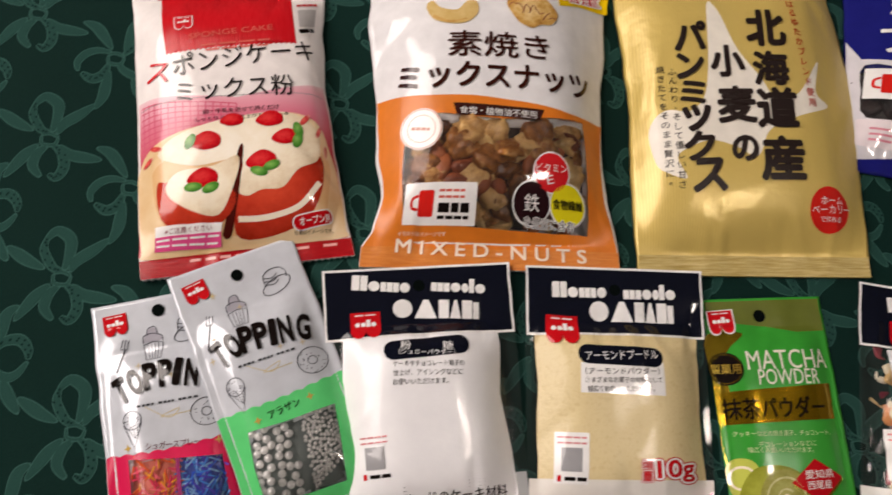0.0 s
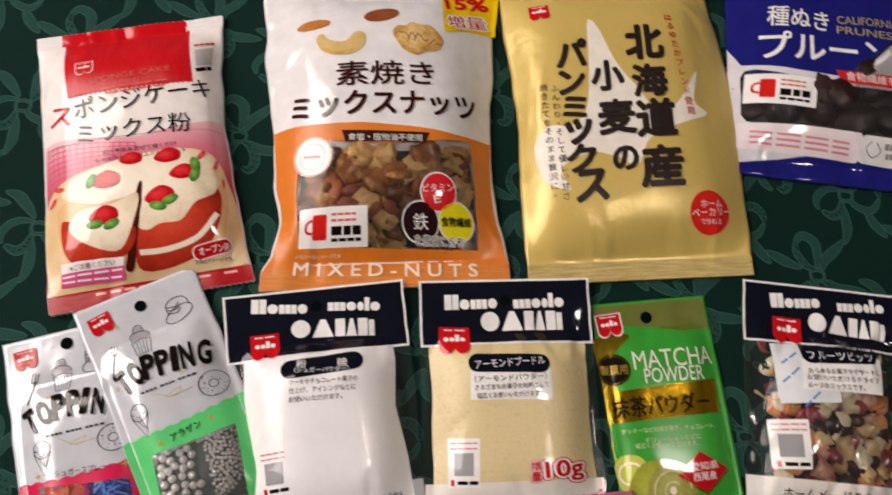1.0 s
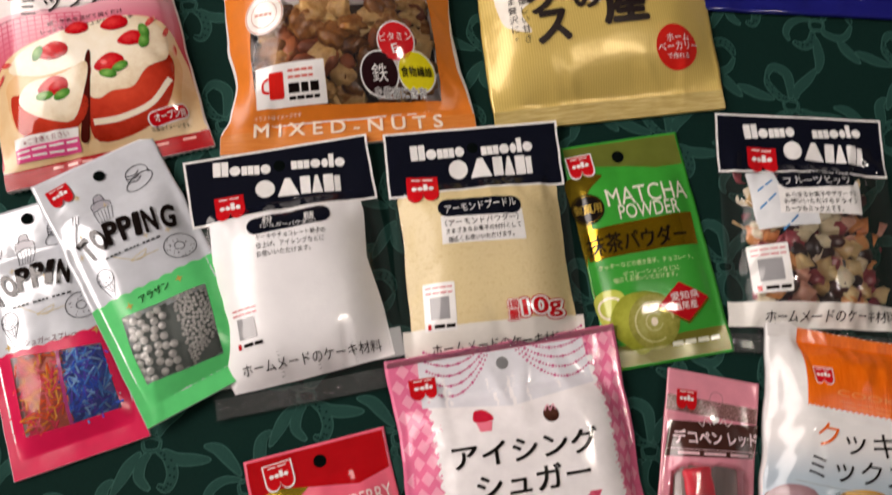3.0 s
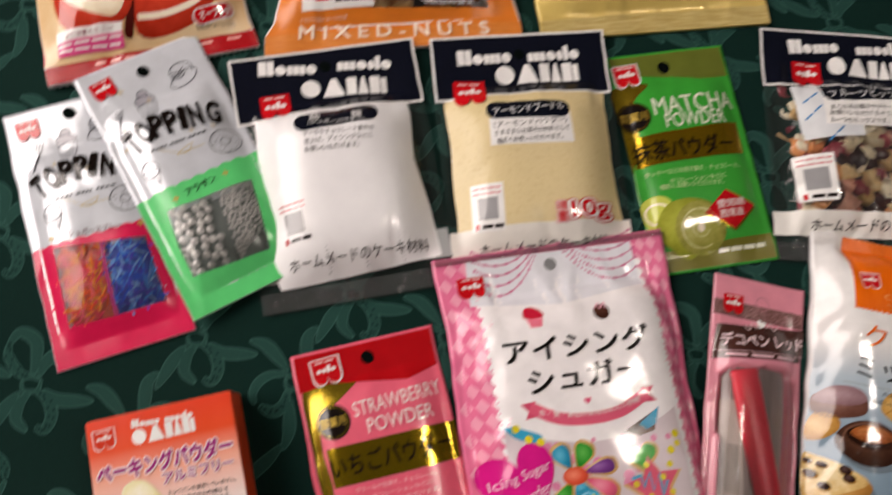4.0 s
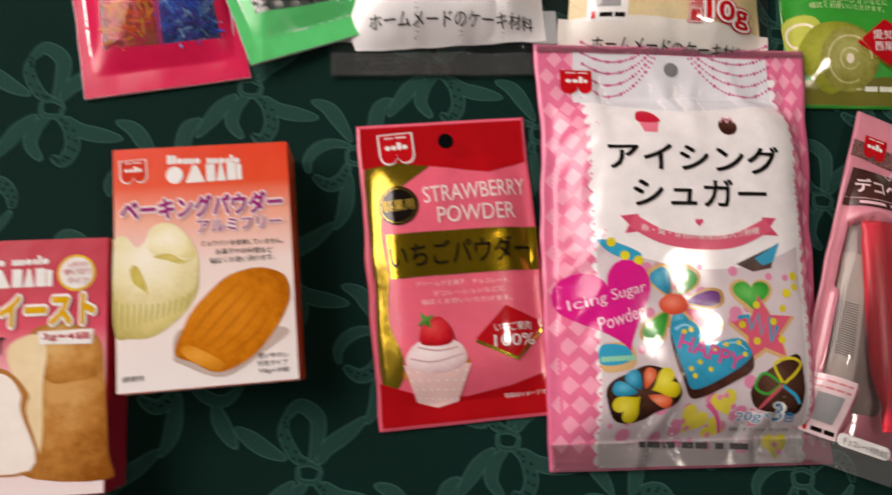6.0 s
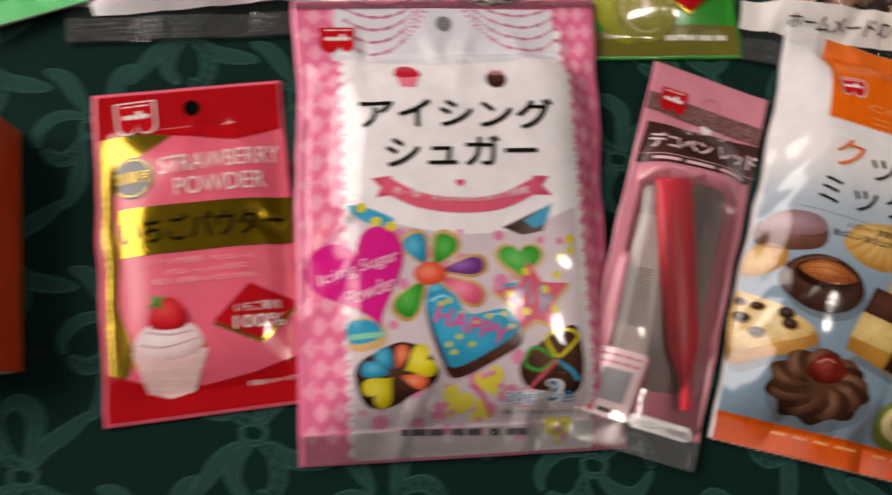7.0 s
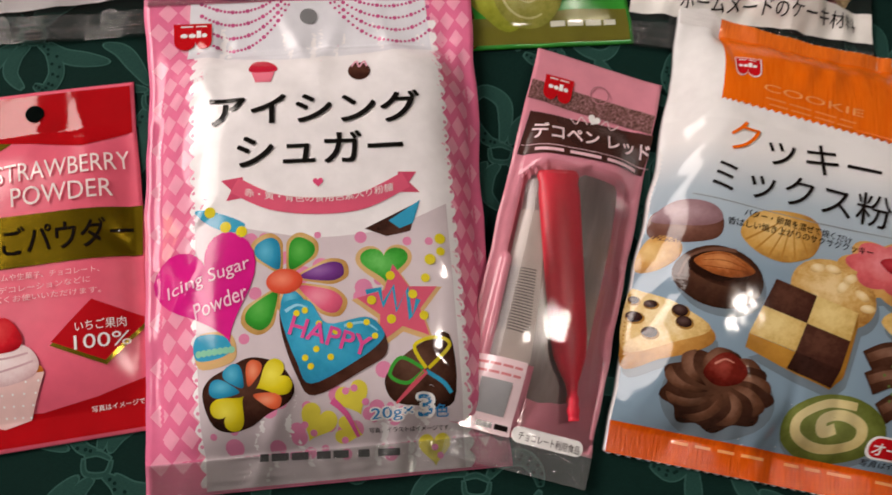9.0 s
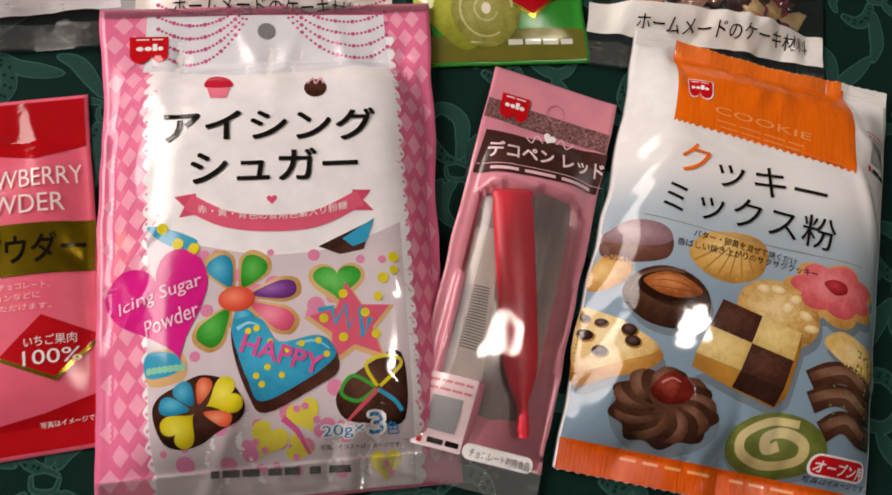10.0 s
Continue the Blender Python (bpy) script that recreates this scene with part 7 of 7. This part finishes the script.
    photo("almond_topping", blob((-43.6, -20.6), (-38.0, -16.6), (-29.5, -16.2), (-20.4, -21.4), (-27.0, -25.0), (-36.5, -24.8)), ["#cc8650", "#a25a2c", "#6a3214"], 4.2, grain=0.5, scale=300.0)
    for dy in (-1.6, 0.6, 2.6):
        art("almond_vein", stroke([(-40.5, -20.8 + dy), (-32.0, -20.0 + dy * 1.4), (-23.5, -21.4 + dy * 0.5)], 0.3), ink("#7a401c"), 4.7)
    wedge = blob((-63.2, -36.0), (-58.0, -35.2), (-46.0, -39.8), (-33.6, -46.4), (-33.2, -51.6), (-41.0, -56.5), (-50.0, -60.0), (-62.6, -64.0))
    shadow(wedge)
    photo("biscuit_side", wedge, ["#d8a860", "#b98440", "#8a5a20"], 3)
    photo("biscuit_top", blob((-63.2, -35.4), (-58.0, -34.2), (-46.0, -38.8), (-34.2, -45.8), (-44.0, -52.0), (-62.8, -58.0)), pale, 3.6, grain=0.55, scale=260.0)
    for x, y, r in ((-60.3, -44.3, 2.9), (-55.4, -39.0, 2.1), (-45.7, -40.8, 2.9), (-43.8, -44.9, 2.8), (-54.8, -50.2, 2.7), (-61.0, -37.6, 2.0)):
        art("chip_hollow", ell((x + 0.3, y - 0.4), r * 1.15, r * 0.9, -10), ink("#a07438"), 4.0)
        photo("chocolate_chip", ell((x, y), r, r * 0.76, -10), ["#5a4440", "#33201c", "#1c100c"], 4.5)
    nut = ell((11.2, -23.4), 17.6, 13.2, -8)
    shadow(nut)
    photo("round_biscuit", nut, ["#ecd098", "#d2a45c", "#96642a"], 3, grain=0.55, scale=260.0)
    for x, y, a in ((4.2, -14.5, 20), (10.5, -13.8, -10), (17.5, -16.3, 30), (22.7, -21.9, -25), (14.7, -20.0, 50), (25.2, -26.5, 10)):
        photo("nut_chip", ell((x, y), 3.2, 1.7, a), ["#f4e4bc", "#e6cc94", "#b88848"], 3.6)
    tl, tr, br, bl = (-12.1, -22.4), (21.3, -28.8), (16.5, -51.6), (-20.1, -44.9)
    side = [[bl, (-20.9, -50.3), (-5.4, -55.2), (13.0, -59.6), (17.8, -54.5), (21.6, -34.0), tr, br, (-3.0, -48.2)]]
    shadow([[(-20.9, -50.3), (-5.4, -55.2), (13.0, -59.6), (17.8, -54.5), (21.6, -34.0), (0.0, -40.0)]], 1.5, -3.5)
    photo("biscuit_side", side, ["#c8943c", "#b07c30", "#80541c"], 4)
    art("checker_edge", [[mid(bl, br), br, (13.4, -59.0), (-4.4, -55.0)]], mottled("printed_cocoa_edge", ["#2a1610", "#3c221a"], 260.0, 0.12, 0.1), 4.6)
    for i in range(2):
        for j in range(2):
            quad = [mid(mid(tl, tr, p / 2), mid(bl, br, p / 2), q / 2) for p, q in ((i, j), (i + 1, j), (i + 1, j + 1), (i, j + 1))]
            photo("checker_square", [quad], ["#5c392c", "#4a2a20", "#3a2019"] if i == j else ["#ecd490", "#dec07a", "#c8a258"], 4.6, grain=0.7, scale=380.0)
    flower = [[(34.2 + (18.4 + 4.0 * abs(math.sin(3.5 * t))) * math.cos(t), -10.6 + (10.4 + 2.8 * abs(math.sin(3.5 * t))) * math.sin(t)) for t in (i * math.pi / 28 for i in range(56))]]
    shadow(flower)
    photo("pink_biscuit", flower, ["#e2be7c", "#d2a058", "#a06a2c"], 3)
    photo("pink_icing", [[(34.6 + (x - 34.2) * 0.88, -9.0 + (y + 10.6) * 0.82) for x, y in flower[0]]], ["#ec8c90", "#dc6468", "#b84448"], 3.6, grain=0.5)
    photo("jam_spot", blob((29.0, -7.0), (33.0, -4.6), (38.5, -5.4), (39.5, -8.8), (34.0, -10.6)), ["#c84048", "#a82830", "#801a20"], 4.2)
    short = blob((31.0, -30.4), (37.8, -24.6), (48.0, -26.6), (59.0, -30.2), (61.5, -37.0), (59.0, -43.6), (50.0, -41.4), (41.0, -37.6))
    shadow(short)
    photo("shortbread", short, ["#f0d698", "#dcb468", "#a87834"], 3, grain=0.5, scale=260.0)
    rnd = random.Random(31)
    art("green_crumb", [q for _ in range(26) for q in ell((rnd.uniform(46, 59), rnd.uniform(-40, -30)), rnd.uniform(0.4, 0.9), 0.5, rnd.uniform(0, 180), 7)], ink("#6c7c2a"), 3.6)
    # piped chocolate: a rosette with jam and a wavy bar
    c = (-28.2, -67.8)
    shadow(ell(c, 21.0, 15.0), 1.0, -3.0)
    photo("rosette_base", [[(c[0] + (19.8 + 1.6 * math.cos(9 * t)) * math.cos(t), c[1] + (14.0 + 1.2 * math.cos(9 * t)) * math.sin(t)) for t in (i * math.pi / 36 for i in range(72))]], cocoa, 3)
    for i in range(9):
        a = i * 2 * math.pi / 9 + 0.2

        def ray(r, d):
            return (c[0] + 19.6 * r * math.cos(a + d), c[1] + 1.5 + 14.0 * r * math.sin(a + d))
        photo("rosette_fold", blob(ray(0.98, -0.18), ray(1.0, 0.12), ray(0.78, 0.42), ray(0.5, 0.72), ray(0.22, 1.0), ray(0.3, 0.6), ray(0.6, 0.25), ray(0.82, 0.0)), ["#8a6450", "#64412f", "#351d14"], 3.7, grain=0.4)
    photo("jam", blob((-34.5, -62.4), (-31.0, -55.6), (-25.5, -53.6), (-19.0, -58.0), (-20.4, -63.6), (-28.0, -66.0)), ["#a04438", "#6e2018", "#40100c"], 4.4, grain=0.5)
    art("jam_light", stroke([(-31.0, -58.5), (-27.5, -56.2), (-24.0, -57.0)], 0.9, 0.4), ink("#d08a78"), 5.0)
    for k, (a, m, z) in enumerate((((26.5, -46.5), (42.6, -41.0), (60.0, -45.5)), ((27.6, -54.5), (43.2, -50.0), (60.5, -54.5)), ((34.0, -64.5), (45.0, -59.5), (60.5, -63.5)))):
        for dy, w, cols, layer in ((0.0, 8.6, ["#5c3b2c", "#44281c", "#26140c"], 3.0 + 0.7 * k), (1.4, 3.4, ["#8e6a56", "#6c4836", "#4c2e20"], 3.4 + 0.7 * k)):
            photo("piped_chocolate", stroke([(a[0], a[1] + dy), mid(a, (m[0], m[1] + 4 + dy)), (m[0], m[1] + dy), mid((m[0], m[1] - 3 + dy), z), (z[0], z[1] + dy)], w), cols, layer, grain=0.4)
    art("green_crumb", [q for _ in range(16) for q in ell((rnd.uniform(32, 58), rnd.uniform(-60, -44)), rnd.uniform(0.5, 1.0), 0.6, rnd.uniform(0, 180), 7)], ink("#5e7a3a"), 6.0)
    green = ell((18.6, -73.2), 19.6, 12.8, 6)
    shadow(green, 1.0, -2.0)
    photo("green_biscuit", green, ["#8a9450", "#6a7434", "#444e1a"], 3)
    photo("green_swirl", stroke([(19.5, -72.6), (15.8, -74.6), (13.6, -70.6), (20.0, -67.6), (28.5, -70.0), (28.6, -76.6), (18.0, -80.6), (6.4, -78.0), (4.6, -71.0), (14.0, -64.4), (25.0, -63.6)], 4.3, 3.0), ["#e6d8a4", "#dccb92", "#c4b070"], 3.6)
    text("バター・卵黄を混ぜて焼くだけ", (-26.2, 1.9), (16.7, -1.1), 3.1, BLACK, 5)
    text("香ばしい焼き上がりのサクサククッキー", (-32.3, -2.6), (25.7, -4.1), 3.1, BLACK, 5)
    seal(-97, -85, mottled("orange_crimp", ["#cc4a06", "#e8640e"], 500.0, 0.22, 0.5, 0.0, stretch=(2, 0.15, 1)), 4.4, "crimped orange bottom seal")
    bars((-38, -88.6), (50, -88.6), 1.1, ink("#f0a868"), 5.4, (0.0, 0.07, 0.1, 0.17, 0.2, 0.27, 0.3, 0.4, 0.5, 0.57, 0.6, 0.67, 0.7, 0.8, 0.9, 1.0))
    art("badge_rim", rbox((46.1, -76.3), 26.9, 8.6, 3.8, 1), WHITE, 5)
    art("badge", rbox((46.1, -76.3), 25.0, 7.2, 3.4, 1), RED, 5.6)
    text("オープン用", (34.9, -77.0), (58.5, -76.5), 4.8, WHITE, 6.2, 0.02)
    text("写真はイメージです。", (33.2, -82.5), (61.8, -81.8), 2.6, BLACK, 6)
    seal(88.5, 97, mottled("white_crimp", ["#dedcda", "#f2f0ee"], 500.0, 0.3, 0.6, 0.3, stretch=(0.2, 2, 1)), 1.2, "crimped white top seal")
    art("orange_seal_field", [[(-40, 88.5), (40, 88.5), (40, 97), (-40, 97)]], mottled("orange_ribbed", ["#dd6210", "#f47c22"], 500.0, 0.3, 0.6, 0.3, stretch=(2, 0.2, 1)), 2)


cookie_mix()


# ---- cartons ----
def carton(key, name, label, front, side):
    b = BAGS[key]
    ob = begin(key, name, label, "carton", "small baking cartons")
    w, h, z = b["W"] / 2000, b["H"] / 2000, b["top"] / 1000
    card = slab("carton_body", -w, w, -h, h, 0.0006, z, side, "", ob, bevel=0.0006)
    for s in (-1, 1):
        slab("tuck_flap", -w + 0.002, w - 0.002, s * h - 0.0002, s * h + 0.0004, 0.004, z - 0.0025, front, "", ob)
    art("front_print", [[(-b["W"] / 2 + 0.5, -b["H"] / 2 + 0.5), (b["W"] / 2 - 0.5, -b["H"] / 2 + 0.5), (b["W"] / 2 - 0.5, b["H"] / 2 - 0.5), (-b["W"] / 2 + 0.5, b["H"] / 2 - 0.5)]], front, 0.6)
    return ob


def baking_powder():
    front = shaded("printed_orange_fade", [(-0.05, "#efeae8"), (0.0, "#f0dcd6"), (0.02, "#f0a890"), (0.034, "#e8480e"), (0.05, "#e63804")], 1, 0.38, 0.15)
    carton("baking", "baking_powder_carton", "orange and white baking powder carton showing muffins", front, mottled("orange_card", ["#c8421a", "#d85424"], 60.0, 0.4, 0.05))
    crest((-27.6, 41.3), 10.1, 2, ink("#d8402a"), WHITE, 2)
    name_word((-14.1, 44.8), mid((-14.1, 44.8), (15.9, 43.5), 0.46), 3.8, HOME, layer=2)
    name_word(mid((-14.1, 44.8), (15.9, 43.5), 0.54), (15.9, 43.5), 3.8, MADE, layer=2)
    name_word((-14.9, 37.9), (16.4, 38.4), 7.4, CAKE_, layer=2)
    purple = ink("#a02a78")
    for words, a, c, h, bold in (("ベーキングパウダー", (-32.6, 23.8), (32.4, 24.4), 43, 0.045), ("アルミフリー", (-2.3, 15.4), (31.6, 15.9), 25, 0.03)):
        text(words, a, c, h * 0.2, ink("#f8eaea"), 2, bold + 0.08)
        text(words, a, c, h * 0.2, purple, 2.8, bold)
    for words, a, c in (("ミョウバンを使用していません。", (-1.1, 8.2), (32.0, 7.5)), ("お菓子やお料理など", (4.5, 4.5), (27.6, 3.9)), ("幅広くお使い頂けます。", (2.1, 0.8), (28.3, 0.9))):
        text(words, a, c, 2.4, BLACK, 2)
    cup = blob((-36.0, 0.0), (-34.0, -5.0), (-20.0, -8.0), (-4.5, -4.0), (-2.6, -8.0), (-5.0, -15.0), (-11.5, -22.5), (-21.0, -28.4), (-30.0, -28.6), (-36.0, -26.0))
    photo("bun_cup", cup, ["#f0e8b4", "#dfd28c", "#b0a050"], 1.6, grain=0.2)
    for i in range(13):
        photo("cup_pleat", stroke([mid((-35.2, -9.0), (-4.6, -7.0), i / 12), mid((-35.6, -25.6), (-8.4, -19.0), i / 12)], 0.9, 0.6), ["#c2b468", "#b2a458", "#c8ba72"], 2.2)
    photo("steamed_bun", blob((-36.0, 8.0), (-35.4, 12.6), (-31.0, 13.2), (-27.0, 8.4), (-23.5, 11.0), (-21.0, 16.0), (-15.0, 18.0), (-8.6, 14.6), (-3.0, 5.0), (-2.4, -4.0), (-5.0, -11.0), (-14.0, -14.8), (-26.0, -15.0), (-35.8, -12.0)), ["#fbf6e2", "#f2eac0", "#d8c880"], 2.6, grain=0.3)
    photo("bun_lobe", blob((-22.5, 8.0), (-20.0, 15.4), (-14.0, 16.8), (-8.0, 12.6), (-3.6, 4.6), (-6.5, 2.6), (-13.0, 4.0), (-18.0, 3.6)), ["#fffae8", "#f4ecbe", "#e2d48c"], 3.2, grain=0.4)
    photo("bun_crack", blob((-29.6, -1.0), (-27.4, 1.0), (-24.6, -4.0), (-22.4, -11.5), (-25.2, -9.0), (-28.4, -6.0)), ["#d8c868", "#cbb858", "#e4d68c"], 3.6, grain=0.3)
    photo("bun_crack", blob((-20.4, 4.0), (-14.0, 5.0), (-8.0, 1.6), (-4.0, 3.4), (-8.6, 0.2), (-15.0, 2.2)), ["#dccd78", "#d0be64", "#eadd9c"], 3.6, grain=0.3)
    art("madeleine_shadow", blob((-13.4, -37.0), (-8.0, -25.3), (31.0, -28.6), (24.0, -36.5), (6.0, -46.6), (-9.9, -40.6)), ink("#c4b2a8"), 2.8)
    photo("madeleine", blob((-12.8, -33.8), (-9.6, -26.5), (-5.1, -18.5), (6.2, -7.7), (14.0, -4.2), (22.8, -3.3), (31.3, -6.7), (33.6, -13.0), (32.4, -20.0), (25.7, -31.1), (16.6, -40.1), (4.0, -44.7), (-6.0, -40.0), (-11.8, -37.4)), ["#dc8a20", "#cc7814", "#a2560a"], 3.4, "golden madeleine", grain=0.6, scale=200.0)
    photo("madeleine_face", blob((-10.6, -35.2), (-7.0, -33.0), (3.6, -39.0), (6.8, -42.0), (3.0, -44.0), (-6.0, -39.6)), ["#eaa440", "#dc9028", "#c07a18"], 4.0, grain=0.4)
    for i in range(5):
        photo("madeleine_groove", stroke([mid((-6.6, -30.0), (7.5, -38.4), i / 4), mid((2.0, -19.1), (19.3, -30.5), i / 4), mid((14.4, -8.2), (29.1, -16.7), i / 4)], 0.9, 0.5), ["#b05f0c", "#b86810", "#c2741a"], 4.0, grain=0.5)
    text("調理例", (-33.2, -44.6), (-25.1, -44.5), 2.2, BLACK, 2)
    text("使いやすい", (19.7, -39.4), (31.8, -39.8), 2.4, BLACK, 2)
    text("分包タイプ", (19.4, -42.4), (31.4, -42.8), 2.4, BLACK, 2)
    text("10g×3袋", (20.1, -45.5), (32.1, -45.9), 2.4, BLACK, 2)


baking_powder()


def yeast():
    front = shaded("printed_pink_fade", [(-0.05, "#f0e4e4"), (-0.005, "#eeb0b8"), (0.015, "#d83a58"), (0.03, "#c01438"), (0.05, "#bc1034")], 1, 0.38, 0.15)
    carton("yeast", "dry_yeast_carton", "crimson and pink dry yeast carton showing a loaf", front, mottled("crimson_card", ["#b01a34", "#c42a42"], 60.0, 0.4, 0.05))
    crest((-25.9, 39.2), 10.1, 2, ink("#cc2a3c"), WHITE, 2)
    name_word((-18.7, 41.6), mid((-18.7, 41.6), (12.4, 42.1), 0.46), 3.7, HOME, layer=2)
    name_word(mid((-18.7, 41.6), (12.4, 42.1), 0.54), (12.4, 42.1), 3.7, MADE, layer=2)
    name_word((-19.3, 34.7), (13.9, 35.0), 7.4, CAKE_, layer=2)
    art("badge_ring", ell((23.0, 36.3), 7.4), ink("#e8c030"), 2)
    art("badge", ell((23.0, 36.3), 6.4), WHITE, 2.6)
    text("1斤分", (20.2, 39.5), (27.3, 39.9), 2.3, RED, 3.4)
    text("使い切り", (18.0, 36.7), (29.0, 36.8), 2.5, RED, 3.4)
    text("タイプ", (19.8, 33.5), (27.7, 32.9), 2.5, RED, 3.4)
    photo("loaf", [spline([(1.2, 1.9), (4.9, 11.6), (12.3, 16.1), (25.3, 15.0), (32.8, 8.4), (34.6, -5.8), (36.4, -34.0), (36.5, -45.1), (2.8, -40.4), (8.6, -17.7)], True, 4)], ["#d2a060", "#b87c38", "#8a5018"], 1.4, grain=0.7, scale=90.0)
    photo("loaf_dome", blob((6.0, 8.0), (12.0, 15.0), (25.0, 14.2), (32.4, 7.6), (33.6, -4.0), (22.0, -7.0), (13.0, -6.0)), ["#dcb070", "#c48a44", "#9c6426"], 1.8, grain=0.7, scale=90.0)
    art("loaf_cut", blob((-2.5, 6.2), (8.0, 12.4), (12.5, 6.0), (11.4, -7.9), (11.5, -32.0), (4.8, -39.5), (3.9, -14.4)), mottled("printed_crumb", ["#e2c898", "#eddcb4"], 90.0, 0.35, 0.1, 0.1), 2)
    art("slice_crust", blob((-34.9, -35.3), (-34.1, -12.3), (-30.6, -6.6), (-17.1, -0.6), (-3.1, -0.8), (6.2, -10.5), (5.6, -17.5), (8.8, -40.8)), ink("#b57a3c"), 2.6)
    art("slice", blob((-33.9, -35.4), (-32.3, -14.5), (-29.8, -8.6), (-16.3, -2.7), (-3.2, -2.7), (3.2, -10.3), (3.6, -17.3), (7.8, -39.8)), mottled("printed_slice", ["#efe6dc", "#f6f0e8"], 110.0, 0.35, 0.1, 0.1), 3.2)
    for bold, mat, layer in ((0.13, WHITE, 3.6), (0.05, ink("#e0ac18"), 4.4)):
        text("ドライイースト", (-32.0, 21.7), (30.4, 21.6), 11.4, mat, layer, bold)
    art("count_label", [[(9.1, 13.3), (30.2, 13.6), (29.7, 7.6), (9.7, 8.2)]], WHITE, 4)
    text("3g×4袋", (10.9, 11.2), (29.0, 10.7), 3.4, RED, 5, 0.01)
    text("DRY YEAST", (-31.5, 7.6), (-3.3, 8.3), 6.9, ink("#2c2a2c"), 4.4, -0.012)


yeast()
